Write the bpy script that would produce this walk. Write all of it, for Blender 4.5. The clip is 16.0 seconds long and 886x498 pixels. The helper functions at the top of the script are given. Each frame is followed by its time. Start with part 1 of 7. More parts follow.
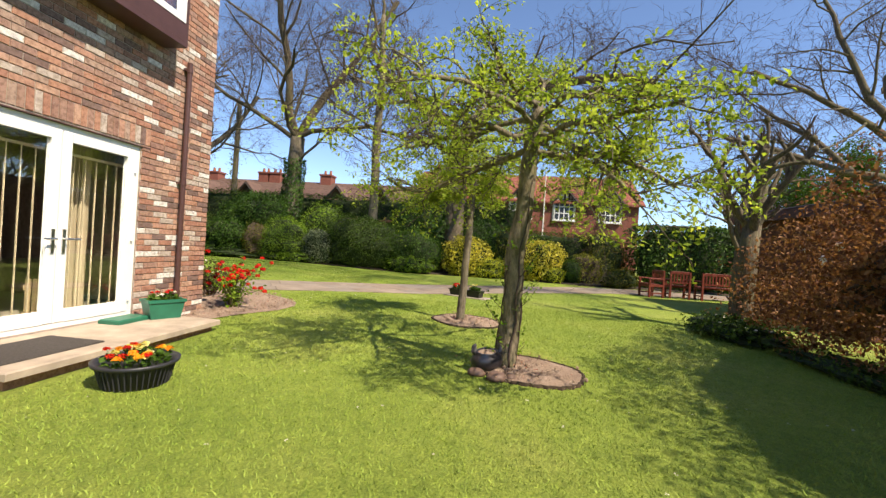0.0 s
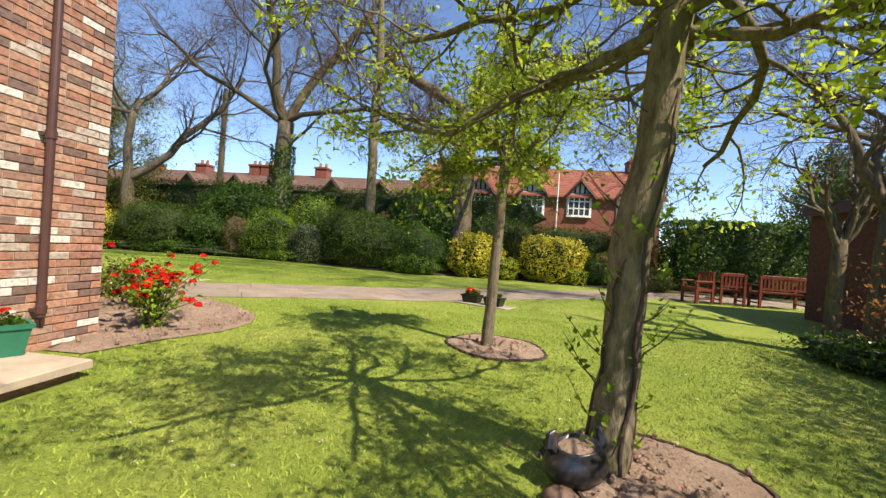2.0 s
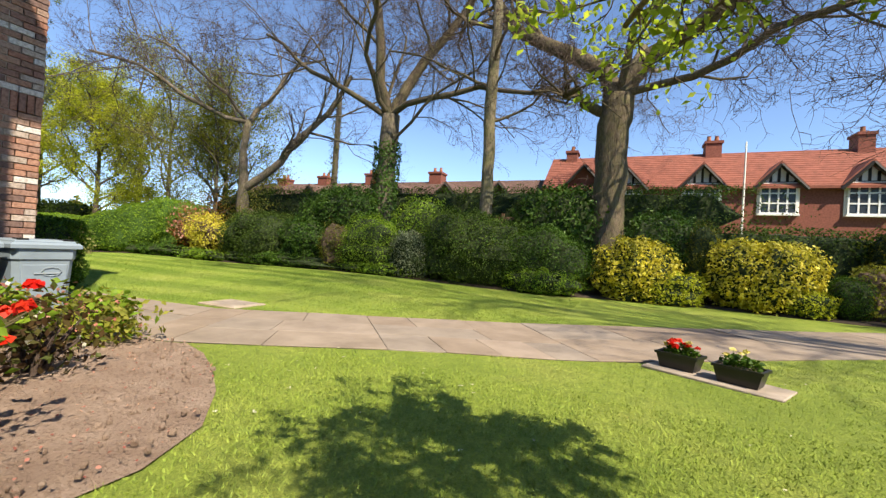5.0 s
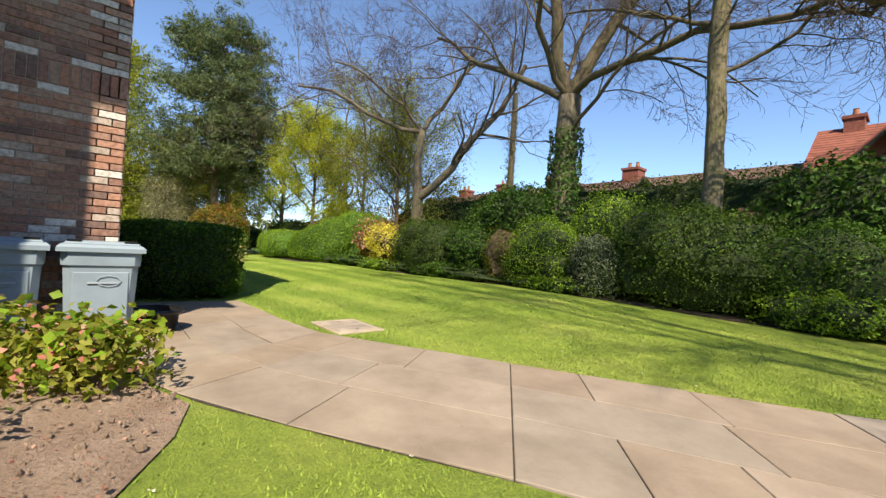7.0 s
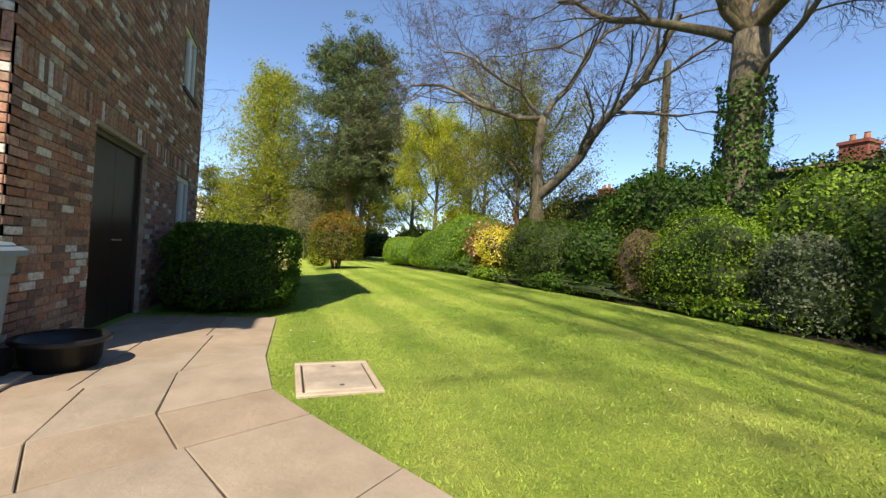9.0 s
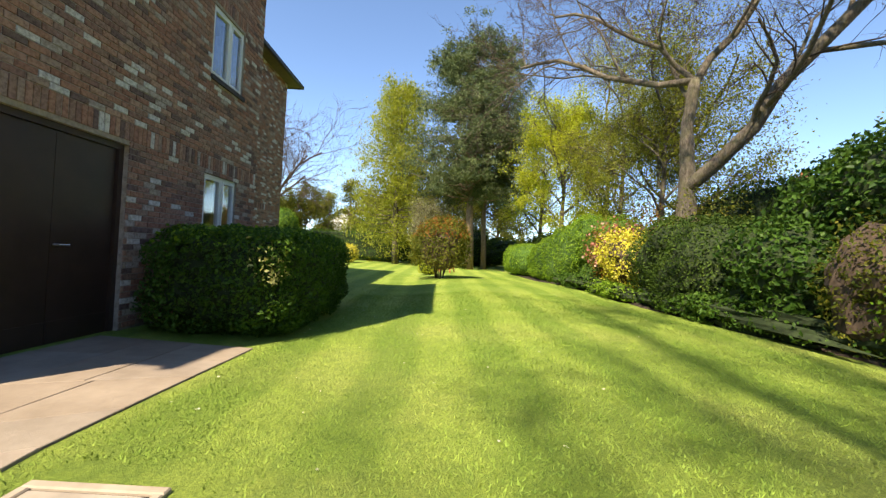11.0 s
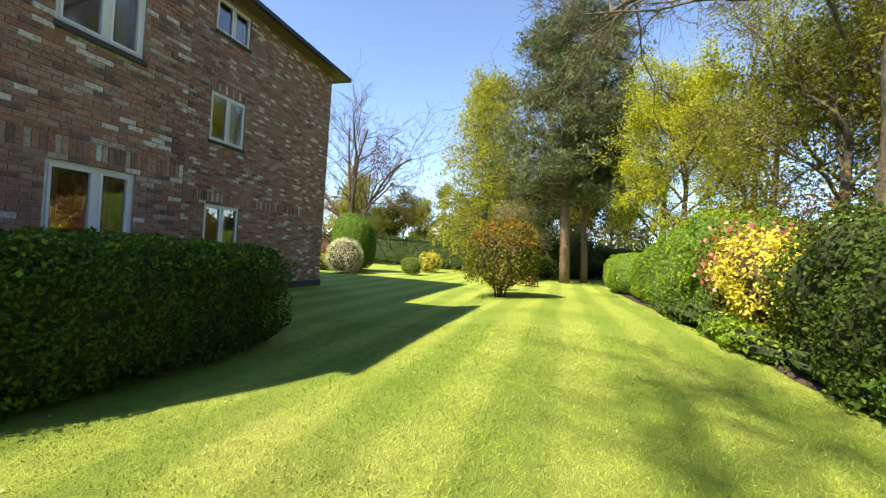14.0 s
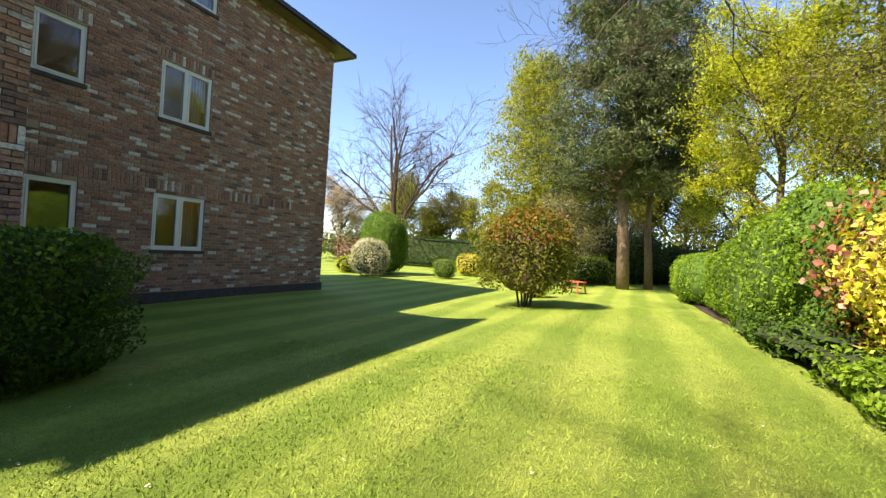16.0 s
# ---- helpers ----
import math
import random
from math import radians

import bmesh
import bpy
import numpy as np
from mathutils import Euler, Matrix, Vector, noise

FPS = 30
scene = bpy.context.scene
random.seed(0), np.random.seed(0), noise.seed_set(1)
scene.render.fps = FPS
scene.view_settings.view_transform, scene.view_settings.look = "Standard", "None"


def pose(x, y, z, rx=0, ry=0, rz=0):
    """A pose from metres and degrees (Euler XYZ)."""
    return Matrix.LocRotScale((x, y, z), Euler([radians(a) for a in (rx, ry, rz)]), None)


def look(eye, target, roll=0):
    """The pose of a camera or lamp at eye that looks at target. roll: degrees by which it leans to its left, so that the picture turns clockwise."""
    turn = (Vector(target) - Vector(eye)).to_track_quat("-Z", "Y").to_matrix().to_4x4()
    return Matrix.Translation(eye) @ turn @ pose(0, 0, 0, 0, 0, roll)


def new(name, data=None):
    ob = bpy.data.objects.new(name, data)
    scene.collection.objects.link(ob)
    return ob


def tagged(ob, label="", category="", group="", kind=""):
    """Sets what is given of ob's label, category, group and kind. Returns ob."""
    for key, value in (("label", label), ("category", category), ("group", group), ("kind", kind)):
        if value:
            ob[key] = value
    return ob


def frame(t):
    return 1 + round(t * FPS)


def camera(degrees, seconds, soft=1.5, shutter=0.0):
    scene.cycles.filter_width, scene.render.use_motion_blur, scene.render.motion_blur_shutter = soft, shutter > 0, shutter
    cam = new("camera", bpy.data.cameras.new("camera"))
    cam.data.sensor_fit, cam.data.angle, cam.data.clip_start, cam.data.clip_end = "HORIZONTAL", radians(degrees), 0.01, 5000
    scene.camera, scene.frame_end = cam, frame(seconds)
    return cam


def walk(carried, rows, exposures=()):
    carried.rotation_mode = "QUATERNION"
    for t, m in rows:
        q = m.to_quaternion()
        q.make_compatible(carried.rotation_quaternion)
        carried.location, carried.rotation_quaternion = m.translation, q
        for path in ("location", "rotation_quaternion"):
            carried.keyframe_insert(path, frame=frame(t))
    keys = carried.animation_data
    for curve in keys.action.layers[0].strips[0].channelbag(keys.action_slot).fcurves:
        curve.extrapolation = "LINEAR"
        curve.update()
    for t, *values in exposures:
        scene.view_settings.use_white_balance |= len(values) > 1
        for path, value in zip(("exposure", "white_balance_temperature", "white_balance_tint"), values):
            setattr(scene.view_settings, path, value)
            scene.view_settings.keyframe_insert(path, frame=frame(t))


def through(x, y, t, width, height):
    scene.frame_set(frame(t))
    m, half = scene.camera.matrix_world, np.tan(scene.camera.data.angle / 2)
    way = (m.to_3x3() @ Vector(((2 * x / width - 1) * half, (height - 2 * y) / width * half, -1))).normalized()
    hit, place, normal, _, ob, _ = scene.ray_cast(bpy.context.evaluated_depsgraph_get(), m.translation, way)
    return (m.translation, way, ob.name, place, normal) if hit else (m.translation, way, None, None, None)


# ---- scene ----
cam = camera(94.6, 16.0, soft=1.4)
METRES, EYE, TILT, LEAN, TURN = 21.0, 1.26, 0.0, 0.0, 7.1
ROWS = [
    (0.0, 0.0, 0.0, 0.0, 0.01, -0.2, -3.61),
    (0.5, -0.0002, 0.0229, -0.0012, 0.05, -0.27, -3.68),
    (1.0, -0.0023, 0.048, -0.0032, 0.09, -0.32, -3.7),
    (1.5, -0.0062, 0.0746, -0.0041, 0.08, -0.33, -3.72),
    (2.0, -0.0103, 0.1044, -0.0043, 0.08, -0.3, -3.71),
    (2.5, -0.0152, 0.1364, -0.0046, 0.07, -0.19, -3.79),
    (3.0, -0.0189, 0.1673, -0.0066, 0.41, -0.07, -3.81),
    (5.5, -0.0442, 0.3166, -0.0053, 23.89, 0.24, -3.3),
    (6.0, -0.0532, 0.3463, -0.0063, 31.38, 0.28, -3.3),
    (6.5, -0.0636, 0.375, -0.0073, 37.68, 0.34, -3.31),
    (7.0, -0.0751, 0.4043, -0.008, 42.63, 0.37, -3.35),
    (7.5, -0.0865, 0.4328, -0.0077, 46.83, 0.37, -3.4),
    (8.0, -0.0994, 0.4613, -0.0082, 51.29, 0.38, -3.43),
    (8.5, -0.115, 0.4883, -0.008, 56.47, 0.38, -3.43),
    (9.0, -0.132, 0.5152, -0.0069, 62.27, 0.37, -3.38),
    (9.5, -0.1501, 0.5427, -0.0063, 68.0, 0.34, -3.41),
    (10.0, -0.17, 0.5682, -0.0055, 73.19, 0.29, -3.47),
    (12.5, -0.2863, 0.6818, 0.0035, 92.2, 0.44, -3.57),
    (13.0, -0.3099, 0.7, 0.0061, 94.44, 0.45, -3.62),
    (13.5, -0.3364, 0.7173, 0.0082, 96.6, 0.42, -3.7),
    (14.0, -0.3659, 0.7311, 0.0087, 99.12, 0.34, -3.73),
    (14.5, -0.3959, 0.743, 0.0077, 101.87, 0.32, -3.69),
    (15.0, -0.4281, 0.7544, 0.0069, 104.44, 0.3, -3.65),
    (15.5, -0.4616, 0.7673, 0.0066, 106.59, 0.29, -3.58),
    (16.0, -0.4963, 0.7799, 0.006, 108.0, 0.31, -3.55),
]
walk(cam, [(t, pose(0, 0, EYE, TILT, LEAN, TURN) @ pose(METRES * x, METRES * y, METRES * z, 90 + pitch, roll, yaw)) for t, x, y, z, yaw, pitch, roll in ROWS],
     [(0, 0.98, 7000, 13), (3, 1.12, 7000, 12), (6, 1.08, 6950, 10), (9, 1.12, 7100, 9), (12.4, 1.6, 7300, 10), (16, 1.66, 7450, 13)])

# ---- world, sun, exposure ----
SUN_ELEV, SUN_FROM = radians(48.5), Vector((0.845, -0.535, 0)).normalized()
world = bpy.data.worlds.new("world")
scene.world = world
world.use_nodes = True
wt = world.node_tree
sky = wt.nodes.new("ShaderNodeTexSky")
sky.sky_type, sky.sun_disc = "NISHITA", False
sky.sun_elevation = SUN_ELEV
sky.sun_rotation = math.atan2(SUN_FROM.x, SUN_FROM.y)
sky.air_density, sky.dust_density, sky.ozone_density = 0.75, 0.05, 4.5
wt.links.new(sky.outputs[0], wt.nodes["Background"].inputs[0])
wt.nodes["Background"].inputs[1].default_value = 0.128
sun = new("sun", bpy.data.lights.new("sun", "SUN"))
sun.data.energy, sun.data.angle, sun.data.color = 4.4, radians(0.55), (1.0, 0.91, 0.76)
sun_way = SUN_FROM * math.cos(SUN_ELEV) + Vector((0, 0, math.sin(SUN_ELEV)))
sun.matrix_world = look(sun_way * 60, (0, 0, 0))

# ---- materials ----
def material(name, rough=0.8, metal=0.0, spec=0.3):
    m = bpy.data.materials.new(name)
    m.use_nodes = True
    b = m.node_tree.nodes["Principled BSDF"]
    b.inputs["Roughness"].default_value, b.inputs["Metallic"].default_value = rough, metal
    b.inputs["Specular IOR Level"].default_value = spec
    return m, m.node_tree, b


def node(tree, kind, **values):
    n = tree.nodes.new(kind)
    for key, value in values.items():
        n.inputs[key.replace("_", " ")].default_value = value
    return n


def coords(tree):
    return tree.nodes.new("ShaderNodeNewGeometry").outputs["Position"]


def noise_of(tree, scale, detail=4.0, rough=0.6, vec=None):
    n = node(tree, "ShaderNodeTexNoise", Scale=scale, Detail=detail, Roughness=rough)
    tree.links.new(vec or coords(tree), n.inputs["Vector"])
    return n.outputs["Fac"]


def ramp(tree, fac, stops):
    r = tree.nodes.new("ShaderNodeValToRGB")
    e = r.color_ramp.elements
    while len(e) < len(stops):
        e.new(0.5)
    for k, (at, c) in zip(e, stops):
        k.position, k.color = at, (*c, 1) if len(c) == 3 else c
    tree.links.new(fac, r.inputs[0])
    return r.outputs[0]


def mixed(tree, fac, a, b, kind="MIX"):
    m = tree.nodes.new("ShaderNodeMix")
    m.data_type, m.blend_type = "RGBA", kind
    for sock, v in ((m.inputs["Factor"], fac), (m.inputs["A"], a), (m.inputs["B"], b)):
        if isinstance(v, bpy.types.NodeSocket):
            tree.links.new(v, sock)
        elif isinstance(v, tuple):
            sock.default_value = (*v, 1)
        else:
            sock.default_value = v
    return m.outputs["Result"]


def bump(tree, b, height, strength=0.5, dist=0.01):
    n = node(tree, "ShaderNodeBump", Strength=strength, Distance=dist)
    tree.links.new(height, n.inputs["Height"])
    tree.links.new(n.outputs[0], b.inputs["Normal"])


def plain(name, c, rough=0.6, metal=0.0, vary=0.25, scale=6.0, fine=80.0, relief=0.15, spec=0.4):
    m, t, b = material(name, rough, metal, spec)
    dark = tuple(v * (1 - vary) for v in c)
    light = tuple(min(1, v * (1 + vary)) for v in c)
    t.links.new(ramp(t, noise_of(t, scale), [(0.3, dark), (0.7, light)]), b.inputs["Base Color"])
    if relief:
        bump(t, b, noise_of(t, fine), relief, 0.003)
    return m


def math_node(t, op, a, b=None):
    n = t.nodes.new("ShaderNodeMath")
    n.operation = op
    for i, v in enumerate((a, b)):
        if isinstance(v, bpy.types.NodeSocket):
            t.links.new(v, n.inputs[i])
        elif v is not None:
            n.inputs[i].default_value = v
    return n.outputs[0]


def piece_random(t):
    """A random value per piece: per object and per loose island together."""
    return math_node(t, "FRACT", math_node(t, "ADD", t.nodes.new("ShaderNodeObjectInfo").outputs["Random"],
                                          t.nodes.new("ShaderNodeNewGeometry").outputs["Random Per Island"]))


def brick_material(name, reds, pale):
    m, t, b = material(name, 0.9, spec=0.2)
    r = piece_random(t)
    stops = [(i / len(reds) * (1 - pale), c) for i, c in enumerate(reds)] + [(1 - pale, (0.47, 0.39, 0.33)), (1 - pale * 0.5, (0.67, 0.63, 0.58))]
    c = ramp(t, r, stops)
    for link in t.links:
        if link.to_node.type == "VALTORGB":
            link.to_node.color_ramp.interpolation = "CONSTANT"
    patch = ramp(t, noise_of(t, 26, 5, 0.65), [(0.3, (0.5, 0.46, 0.44)), (0.58, (1, 1, 1))])
    c = mixed(t, 1.0, c, patch, "MULTIPLY")
    lime = ramp(t, noise_of(t, 9, 6, 0.75), [(0.62, (0, 0, 0)), (0.74, (0.6, 0.6, 0.6))])
    c = mixed(t, lime, c, (0.36, 0.3, 0.26))
    t.links.new(c, b.inputs["Base Color"])
    bump(t, b, noise_of(t, 60, 6, 0.7), 0.8, 0.008)
    return m


def leaf_material(name, cols, rough=0.5, through=0.35):
    m, t, b = material(name, rough, spec=0.15)
    r = piece_random(t)
    step = 1 / (len(cols) - 1)
    c = ramp(t, r, [(i * step, k) for i, k in enumerate(cols)])
    big = ramp(t, noise_of(t, 1.7, 3), [(0.3, (0.62, 0.66, 0.6)), (0.7, (1.15, 1.12, 1.0))])
    c = mixed(t, 1.0, c, big, "MULTIPLY")
    t.links.new(c, b.inputs["Base Color"])
    glow = t.nodes.new("ShaderNodeBsdfTranslucent")
    t.links.new(mixed(t, 1.0, c, (1.3, 1.25, 0.7), "MULTIPLY"), glow.inputs["Color"])
    mix = t.nodes.new("ShaderNodeMixShader")
    mix.inputs[0].default_value = through
    t.links.new(b.outputs[0], mix.inputs[1])
    t.links.new(glow.outputs[0], mix.inputs[2])
    t.links.new(mix.outputs[0], t.nodes["Material Output"].inputs["Surface"])
    return m


def bark_material(name, dark, light, moss=None, amount=0.5):
    m, t, b = material(name, 0.95, spec=0.15)
    v = t.nodes.new("ShaderNodeMapping")
    v.inputs["Scale"].default_value = (1, 1, 0.28)
    t.links.new(coords(t), v.inputs["Vector"])
    grain = noise_of(t, 22, 6, 0.7, v.outputs[0])
    c = ramp(t, grain, [(0.3, dark), (0.68, light)])
    if moss:
        c = mixed(t, ramp(t, noise_of(t, 3.5, 6, 0.7), [(0.42, (0, 0, 0)), (0.65, (amount, amount, amount))]), c, moss)
    t.links.new(c, b.inputs["Base Color"])
    bump(t, b, grain, 1.0, 0.03)
    return m


BRICK = brick_material("worn_brick", [(0.36, 0.18, 0.125), (0.43, 0.24, 0.17), (0.3, 0.17, 0.13), (0.46, 0.28, 0.2), (0.35, 0.21, 0.16), (0.2, 0.13, 0.11), (0.41, 0.215, 0.145), (0.33, 0.2, 0.15), (0.38, 0.26, 0.2)], 0.17)
MORTAR = plain("mortar", (0.32, 0.26, 0.21), 0.95, vary=0.3, scale=20, fine=150, relief=0.4)
PLINTH = plain("dark_plinth_brick", (0.06, 0.05, 0.055), 0.8, vary=0.3, scale=9)
WHITE = plain("white_plastic", (0.72, 0.72, 0.7), 0.3, vary=0.03, relief=0.0)
BROWN = plain("brown_plastic", (0.075, 0.035, 0.03), 0.4, vary=0.15, relief=0.05)
DARKDOOR = plain("dark_door_paint", (0.04, 0.024, 0.019), 0.35, vary=0.2, scale=3, relief=0.05)
BLACK = plain("black_plastic", (0.012, 0.012, 0.013), 0.35, vary=0.3, relief=0.1)
GREYBIN = plain("grey_bin_plastic", (0.22, 0.275, 0.325), 0.5, vary=0.08, scale=4, fine=300, relief=0.1)
GREYMARK = plain("pale_grey_mark", (0.31, 0.36, 0.4), 0.5, vary=0.05, relief=0.0)
GREENPOT = plain("green_plastic", (0.018, 0.13, 0.075), 0.4, vary=0.15, relief=0.05)
TERRA = plain("terracotta", (0.3, 0.12, 0.06), 0.9)
STEEL = plain("steel", (0.55, 0.55, 0.55), 0.3, 1.0, vary=0.1, relief=0.0)
STONE = plain("step_stone", (0.36, 0.29, 0.22), 0.9, vary=0.2, scale=5, fine=90, relief=0.4)
CONCRETE = plain("concrete", (0.3, 0.25, 0.2), 0.92, vary=0.3, scale=4, fine=120, relief=0.4)
MATBLACK = plain("doormat", (0.05, 0.042, 0.036), 1.0, vary=0.4, scale=60, fine=300, relief=0.6)
REDWOOD = plain("red_stained_wood", (0.15, 0.03, 0.016), 0.5, vary=0.35, scale=12, relief=0.2)
ORANGEWOOD = plain("orange_red_wood", (0.45, 0.1, 0.05), 0.6, vary=0.3, scale=12, relief=0.2)
SOFFIT = plain("brown_soffit", (0.16, 0.12, 0.08), 0.7, vary=0.2)
PALEWOOD = plain("pale_wood", (0.4, 0.3, 0.17), 0.7, vary=0.25, scale=14)
CURTAIN = plain("cream_curtain", (0.42, 0.35, 0.24), 0.95, vary=0.1, scale=8)
INTERIOR = plain("room_plaster", (0.3, 0.26, 0.2), 0.95, vary=0.1)
ORNAMENT = plain("glazed_dark_stone", (0.022, 0.02, 0.024), 0.3, vary=0.35, scale=9, relief=0.1, spec=0.7)
RENDER = plain("white_render", (0.75, 0.73, 0.68), 0.9, vary=0.05)
HOUSEBRICK = plain("red_house_brick", (0.2, 0.07, 0.05), 0.95, vary=0.3, scale=14, fine=40, relief=0.3)
SHEDBRICK = plain("dark_shed_brick", (0.13, 0.055, 0.036), 0.95, vary=0.3, scale=14)
REDTILE = plain("red_clay_tile", (0.22, 0.075, 0.05), 0.9, vary=0.25, scale=3, fine=30, relief=0.4)
BROWNTILE = plain("brown_clay_tile", (0.125, 0.075, 0.058), 0.9, vary=0.25, scale=3, fine=30, relief=0.4)
SLATE = plain("roof_slate", (0.05, 0.04, 0.04), 0.8, vary=0.3, scale=6)
TIMBER = plain("black_timber", (0.02, 0.017, 0.015), 0.7, vary=0.3)
FENCE = plain("weathered_fence_wood", (0.16, 0.09, 0.05), 0.9, vary=0.3, scale=10)
POLEWOOD = plain("pole_wood", (0.1, 0.085, 0.06), 0.9, vary=0.3, scale=10)


def glass_material():
    m, t, b = material("window_glass", 0.0, spec=0.5)
    b.inputs["Base Color"].default_value = (0.93, 0.96, 0.95, 1)
    b.inputs["Transmission Weight"].default_value = 1.0
    b.inputs["IOR"].default_value = 1.85
    return m


GLASS = glass_material()


def soil_material():
    m, t, b = material("dry_soil", 1.0, spec=0.1)
    c = ramp(t, noise_of(t, 3, 5), [(0.3, (0.3, 0.21, 0.155)), (0.7, (0.46, 0.345, 0.265))])
    c = mixed(t, ramp(t, noise_of(t, 45, 5, 0.7), [(0.35, (1, 1, 1)), (0.5, (0, 0, 0))]), c, (0.26, 0.18, 0.13))
    c = mixed(t, ramp(t, noise_of(t, 90, 3, 0.7), [(0.66, (0, 0, 0)), (0.7, (0.8, 0.8, 0.8))]), c, (0.5, 0.42, 0.34))
    t.links.new(c, b.inputs["Base Color"])
    bump(t, b, noise_of(t, 24, 8, 0.75), 1.0, 0.05)
    return m


SOIL = soil_material()


def slab_material():
    m, t, b = material("stone_flag", 0.92, spec=0.2)
    c = ramp(t, piece_random(t), [(0.0, (0.25, 0.195, 0.15)), (0.35, (0.3, 0.24, 0.185)), (0.7, (0.27, 0.23, 0.19)), (1.0, (0.33, 0.265, 0.21))])
    c = mixed(t, 1.0, c, ramp(t, noise_of(t, 1.8, 6, 0.65), [(0.3, (0.72, 0.7, 0.68)), (0.7, (1.1, 1.1, 1.1))]), "MULTIPLY")
    c = mixed(t, ramp(t, noise_of(t, 40, 4, 0.7), [(0.62, (0, 0, 0)), (0.72, (0.5, 0.5, 0.5))]), c, (0.15, 0.125, 0.1))
    t.links.new(c, b.inputs["Base Color"])
    bump(t, b, noise_of(t, 25, 8, 0.7), 0.5, 0.012)
    return m


SLAB = slab_material()


def grass_material(name, blades):
    m, t, b = material(name, 0.75, spec=0.2)
    pos = coords(t)
    s = t.nodes.new("ShaderNodeSeparateXYZ")
    t.links.new(pos, s.inputs[0])
    patch = ramp(t, noise_of(t, 0.55, 5, 0.6), [(0.3, (0.205, 0.278, 0.044)), (0.5, (0.27, 0.338, 0.06)), (0.72, (0.345, 0.372, 0.09))])
    # mower stripes on the long lawn, running along x
    wob = math_node(t, "MULTIPLY", noise_of(t, 0.35, 2), 0.5)
    wave = math_node(t, "SINE", math_node(t, "MULTIPLY", math_node(t, "ADD", s.outputs["Y"], wob), 5.6))
    sharp = math_node(t, "MULTIPLY", wave, 2.2)
    band = math_node(t, "ADD", math_node(t, "MULTIPLY", math_node(t, "MAXIMUM", math_node(t, "MINIMUM", sharp, 1.0), -1.0), 0.5), 0.5)
    mr = node(t, "ShaderNodeMapRange", From_Min=-4.0, From_Max=-9.0)
    t.links.new(s.outputs["X"], mr.inputs["Value"])
    amount = math_node(t, "MULTIPLY", mr.outputs[0], 0.75)
    stripe = ramp(t, band, [(0.0, (0.62, 0.75, 0.65)), (1.0, (1.04, 1.06, 1.12))])
    c = mixed(t, amount, patch, mixed(t, 1.0, patch, stripe, "MULTIPLY"))
    fine = ramp(t, noise_of(t, 55, 5, 0.75), [(0.35, (0.55, 0.62, 0.55)), (0.62, (1.2, 1.17, 1.12))])
    c = mixed(t, 0.8, c, mixed(t, 1.0, c, fine, "MULTIPLY"))
    mid = ramp(t, noise_of(t, 9, 6, 0.75), [(0.35, (0.78, 0.82, 0.8)), (0.65, (1.13, 1.11, 1.06))])
    c = mixed(t, 1.0, c, mid, "MULTIPLY")
    if blades:
        c = mixed(t, 1.0, c, ramp(t, piece_random(t), [(0.0, (0.8, 0.86, 0.8)), (0.8, (0.97, 1.0, 0.96)), (1.0, (1.03, 1.03, 1.06))]), "MULTIPLY")
    t.links.new(c, b.inputs["Base Color"])
    if not blades:
        bump(t, b, noise_of(t, 70, 6, 0.8), 0.9, 0.03)
    return m


LAWN = grass_material("mown_grass", False)
BLADE = grass_material("grass_blades", True)
CLIPCORE = plain("clipped_inside", (0.06, 0.12, 0.015), 1.0, vary=0.4, scale=14, fine=40, relief=0.8)
# very dark green: the shade deep inside shrubs is put into this colour
SHADECORE = plain("twigs_painted_shade", (0.026, 0.04, 0.012), 1.0, vary=0.4, scale=9, fine=40, relief=0.6)
BROWNCORE = plain("brown_twigs", (0.085, 0.058, 0.04), 1.0, vary=0.4, scale=9, fine=40, relief=0.6)
L_DARK = leaf_material("dark_yew_leaves", [(0.034, 0.066, 0.012), (0.064, 0.112, 0.02), (0.11, 0.165, 0.032)], 0.6)
L_MID = leaf_material("green_leaves", [(0.04, 0.09, 0.013), (0.065, 0.135, 0.02), (0.1, 0.18, 0.027)])
L_LAUREL = leaf_material("glossy_laurel_leaves", [(0.03, 0.07, 0.012), (0.05, 0.11, 0.018), (0.09, 0.165, 0.03)], 0.42, 0.25)
L_LIGHT = leaf_material("light_green_leaves", [(0.12, 0.22, 0.022), (0.18, 0.3, 0.03), (0.26, 0.38, 0.045)])
L_LIME = leaf_material("fresh_lime_leaves", [(0.24, 0.34, 0.04), (0.34, 0.45, 0.065), (0.46, 0.54, 0.12)], 0.5, 0.6)
L_GOLD = leaf_material("golden_leaves", [(0.42, 0.39, 0.035), (0.64, 0.56, 0.06), (0.74, 0.67, 0.17)], 0.5, 0.3)
L_YELLOW = leaf_material("yellow_green_leaves", [(0.3, 0.36, 0.03), (0.44, 0.48, 0.042), (0.56, 0.58, 0.08)], 0.5, 0.5)
L_SPRING = leaf_material("thin_spring_leaves", [(0.17, 0.19, 0.035), (0.26, 0.28, 0.05), (0.36, 0.36, 0.085)], 0.6, 0.5)
L_PINE = leaf_material("blue_green_needles", [(0.065, 0.095, 0.048), (0.12, 0.155, 0.075), (0.2, 0.23, 0.115)], 0.6, 0.2)
L_BEECH = leaf_material("dry_beech_leaves", [(0.14, 0.06, 0.035), (0.26, 0.115, 0.06), (0.4, 0.21, 0.115)], 0.6, 0.35)
L_RUST = leaf_material("rusty_young_leaves", [(0.2, 0.065, 0.02), (0.3, 0.13, 0.028), (0.28, 0.18, 0.035)], 0.5, 0.35)
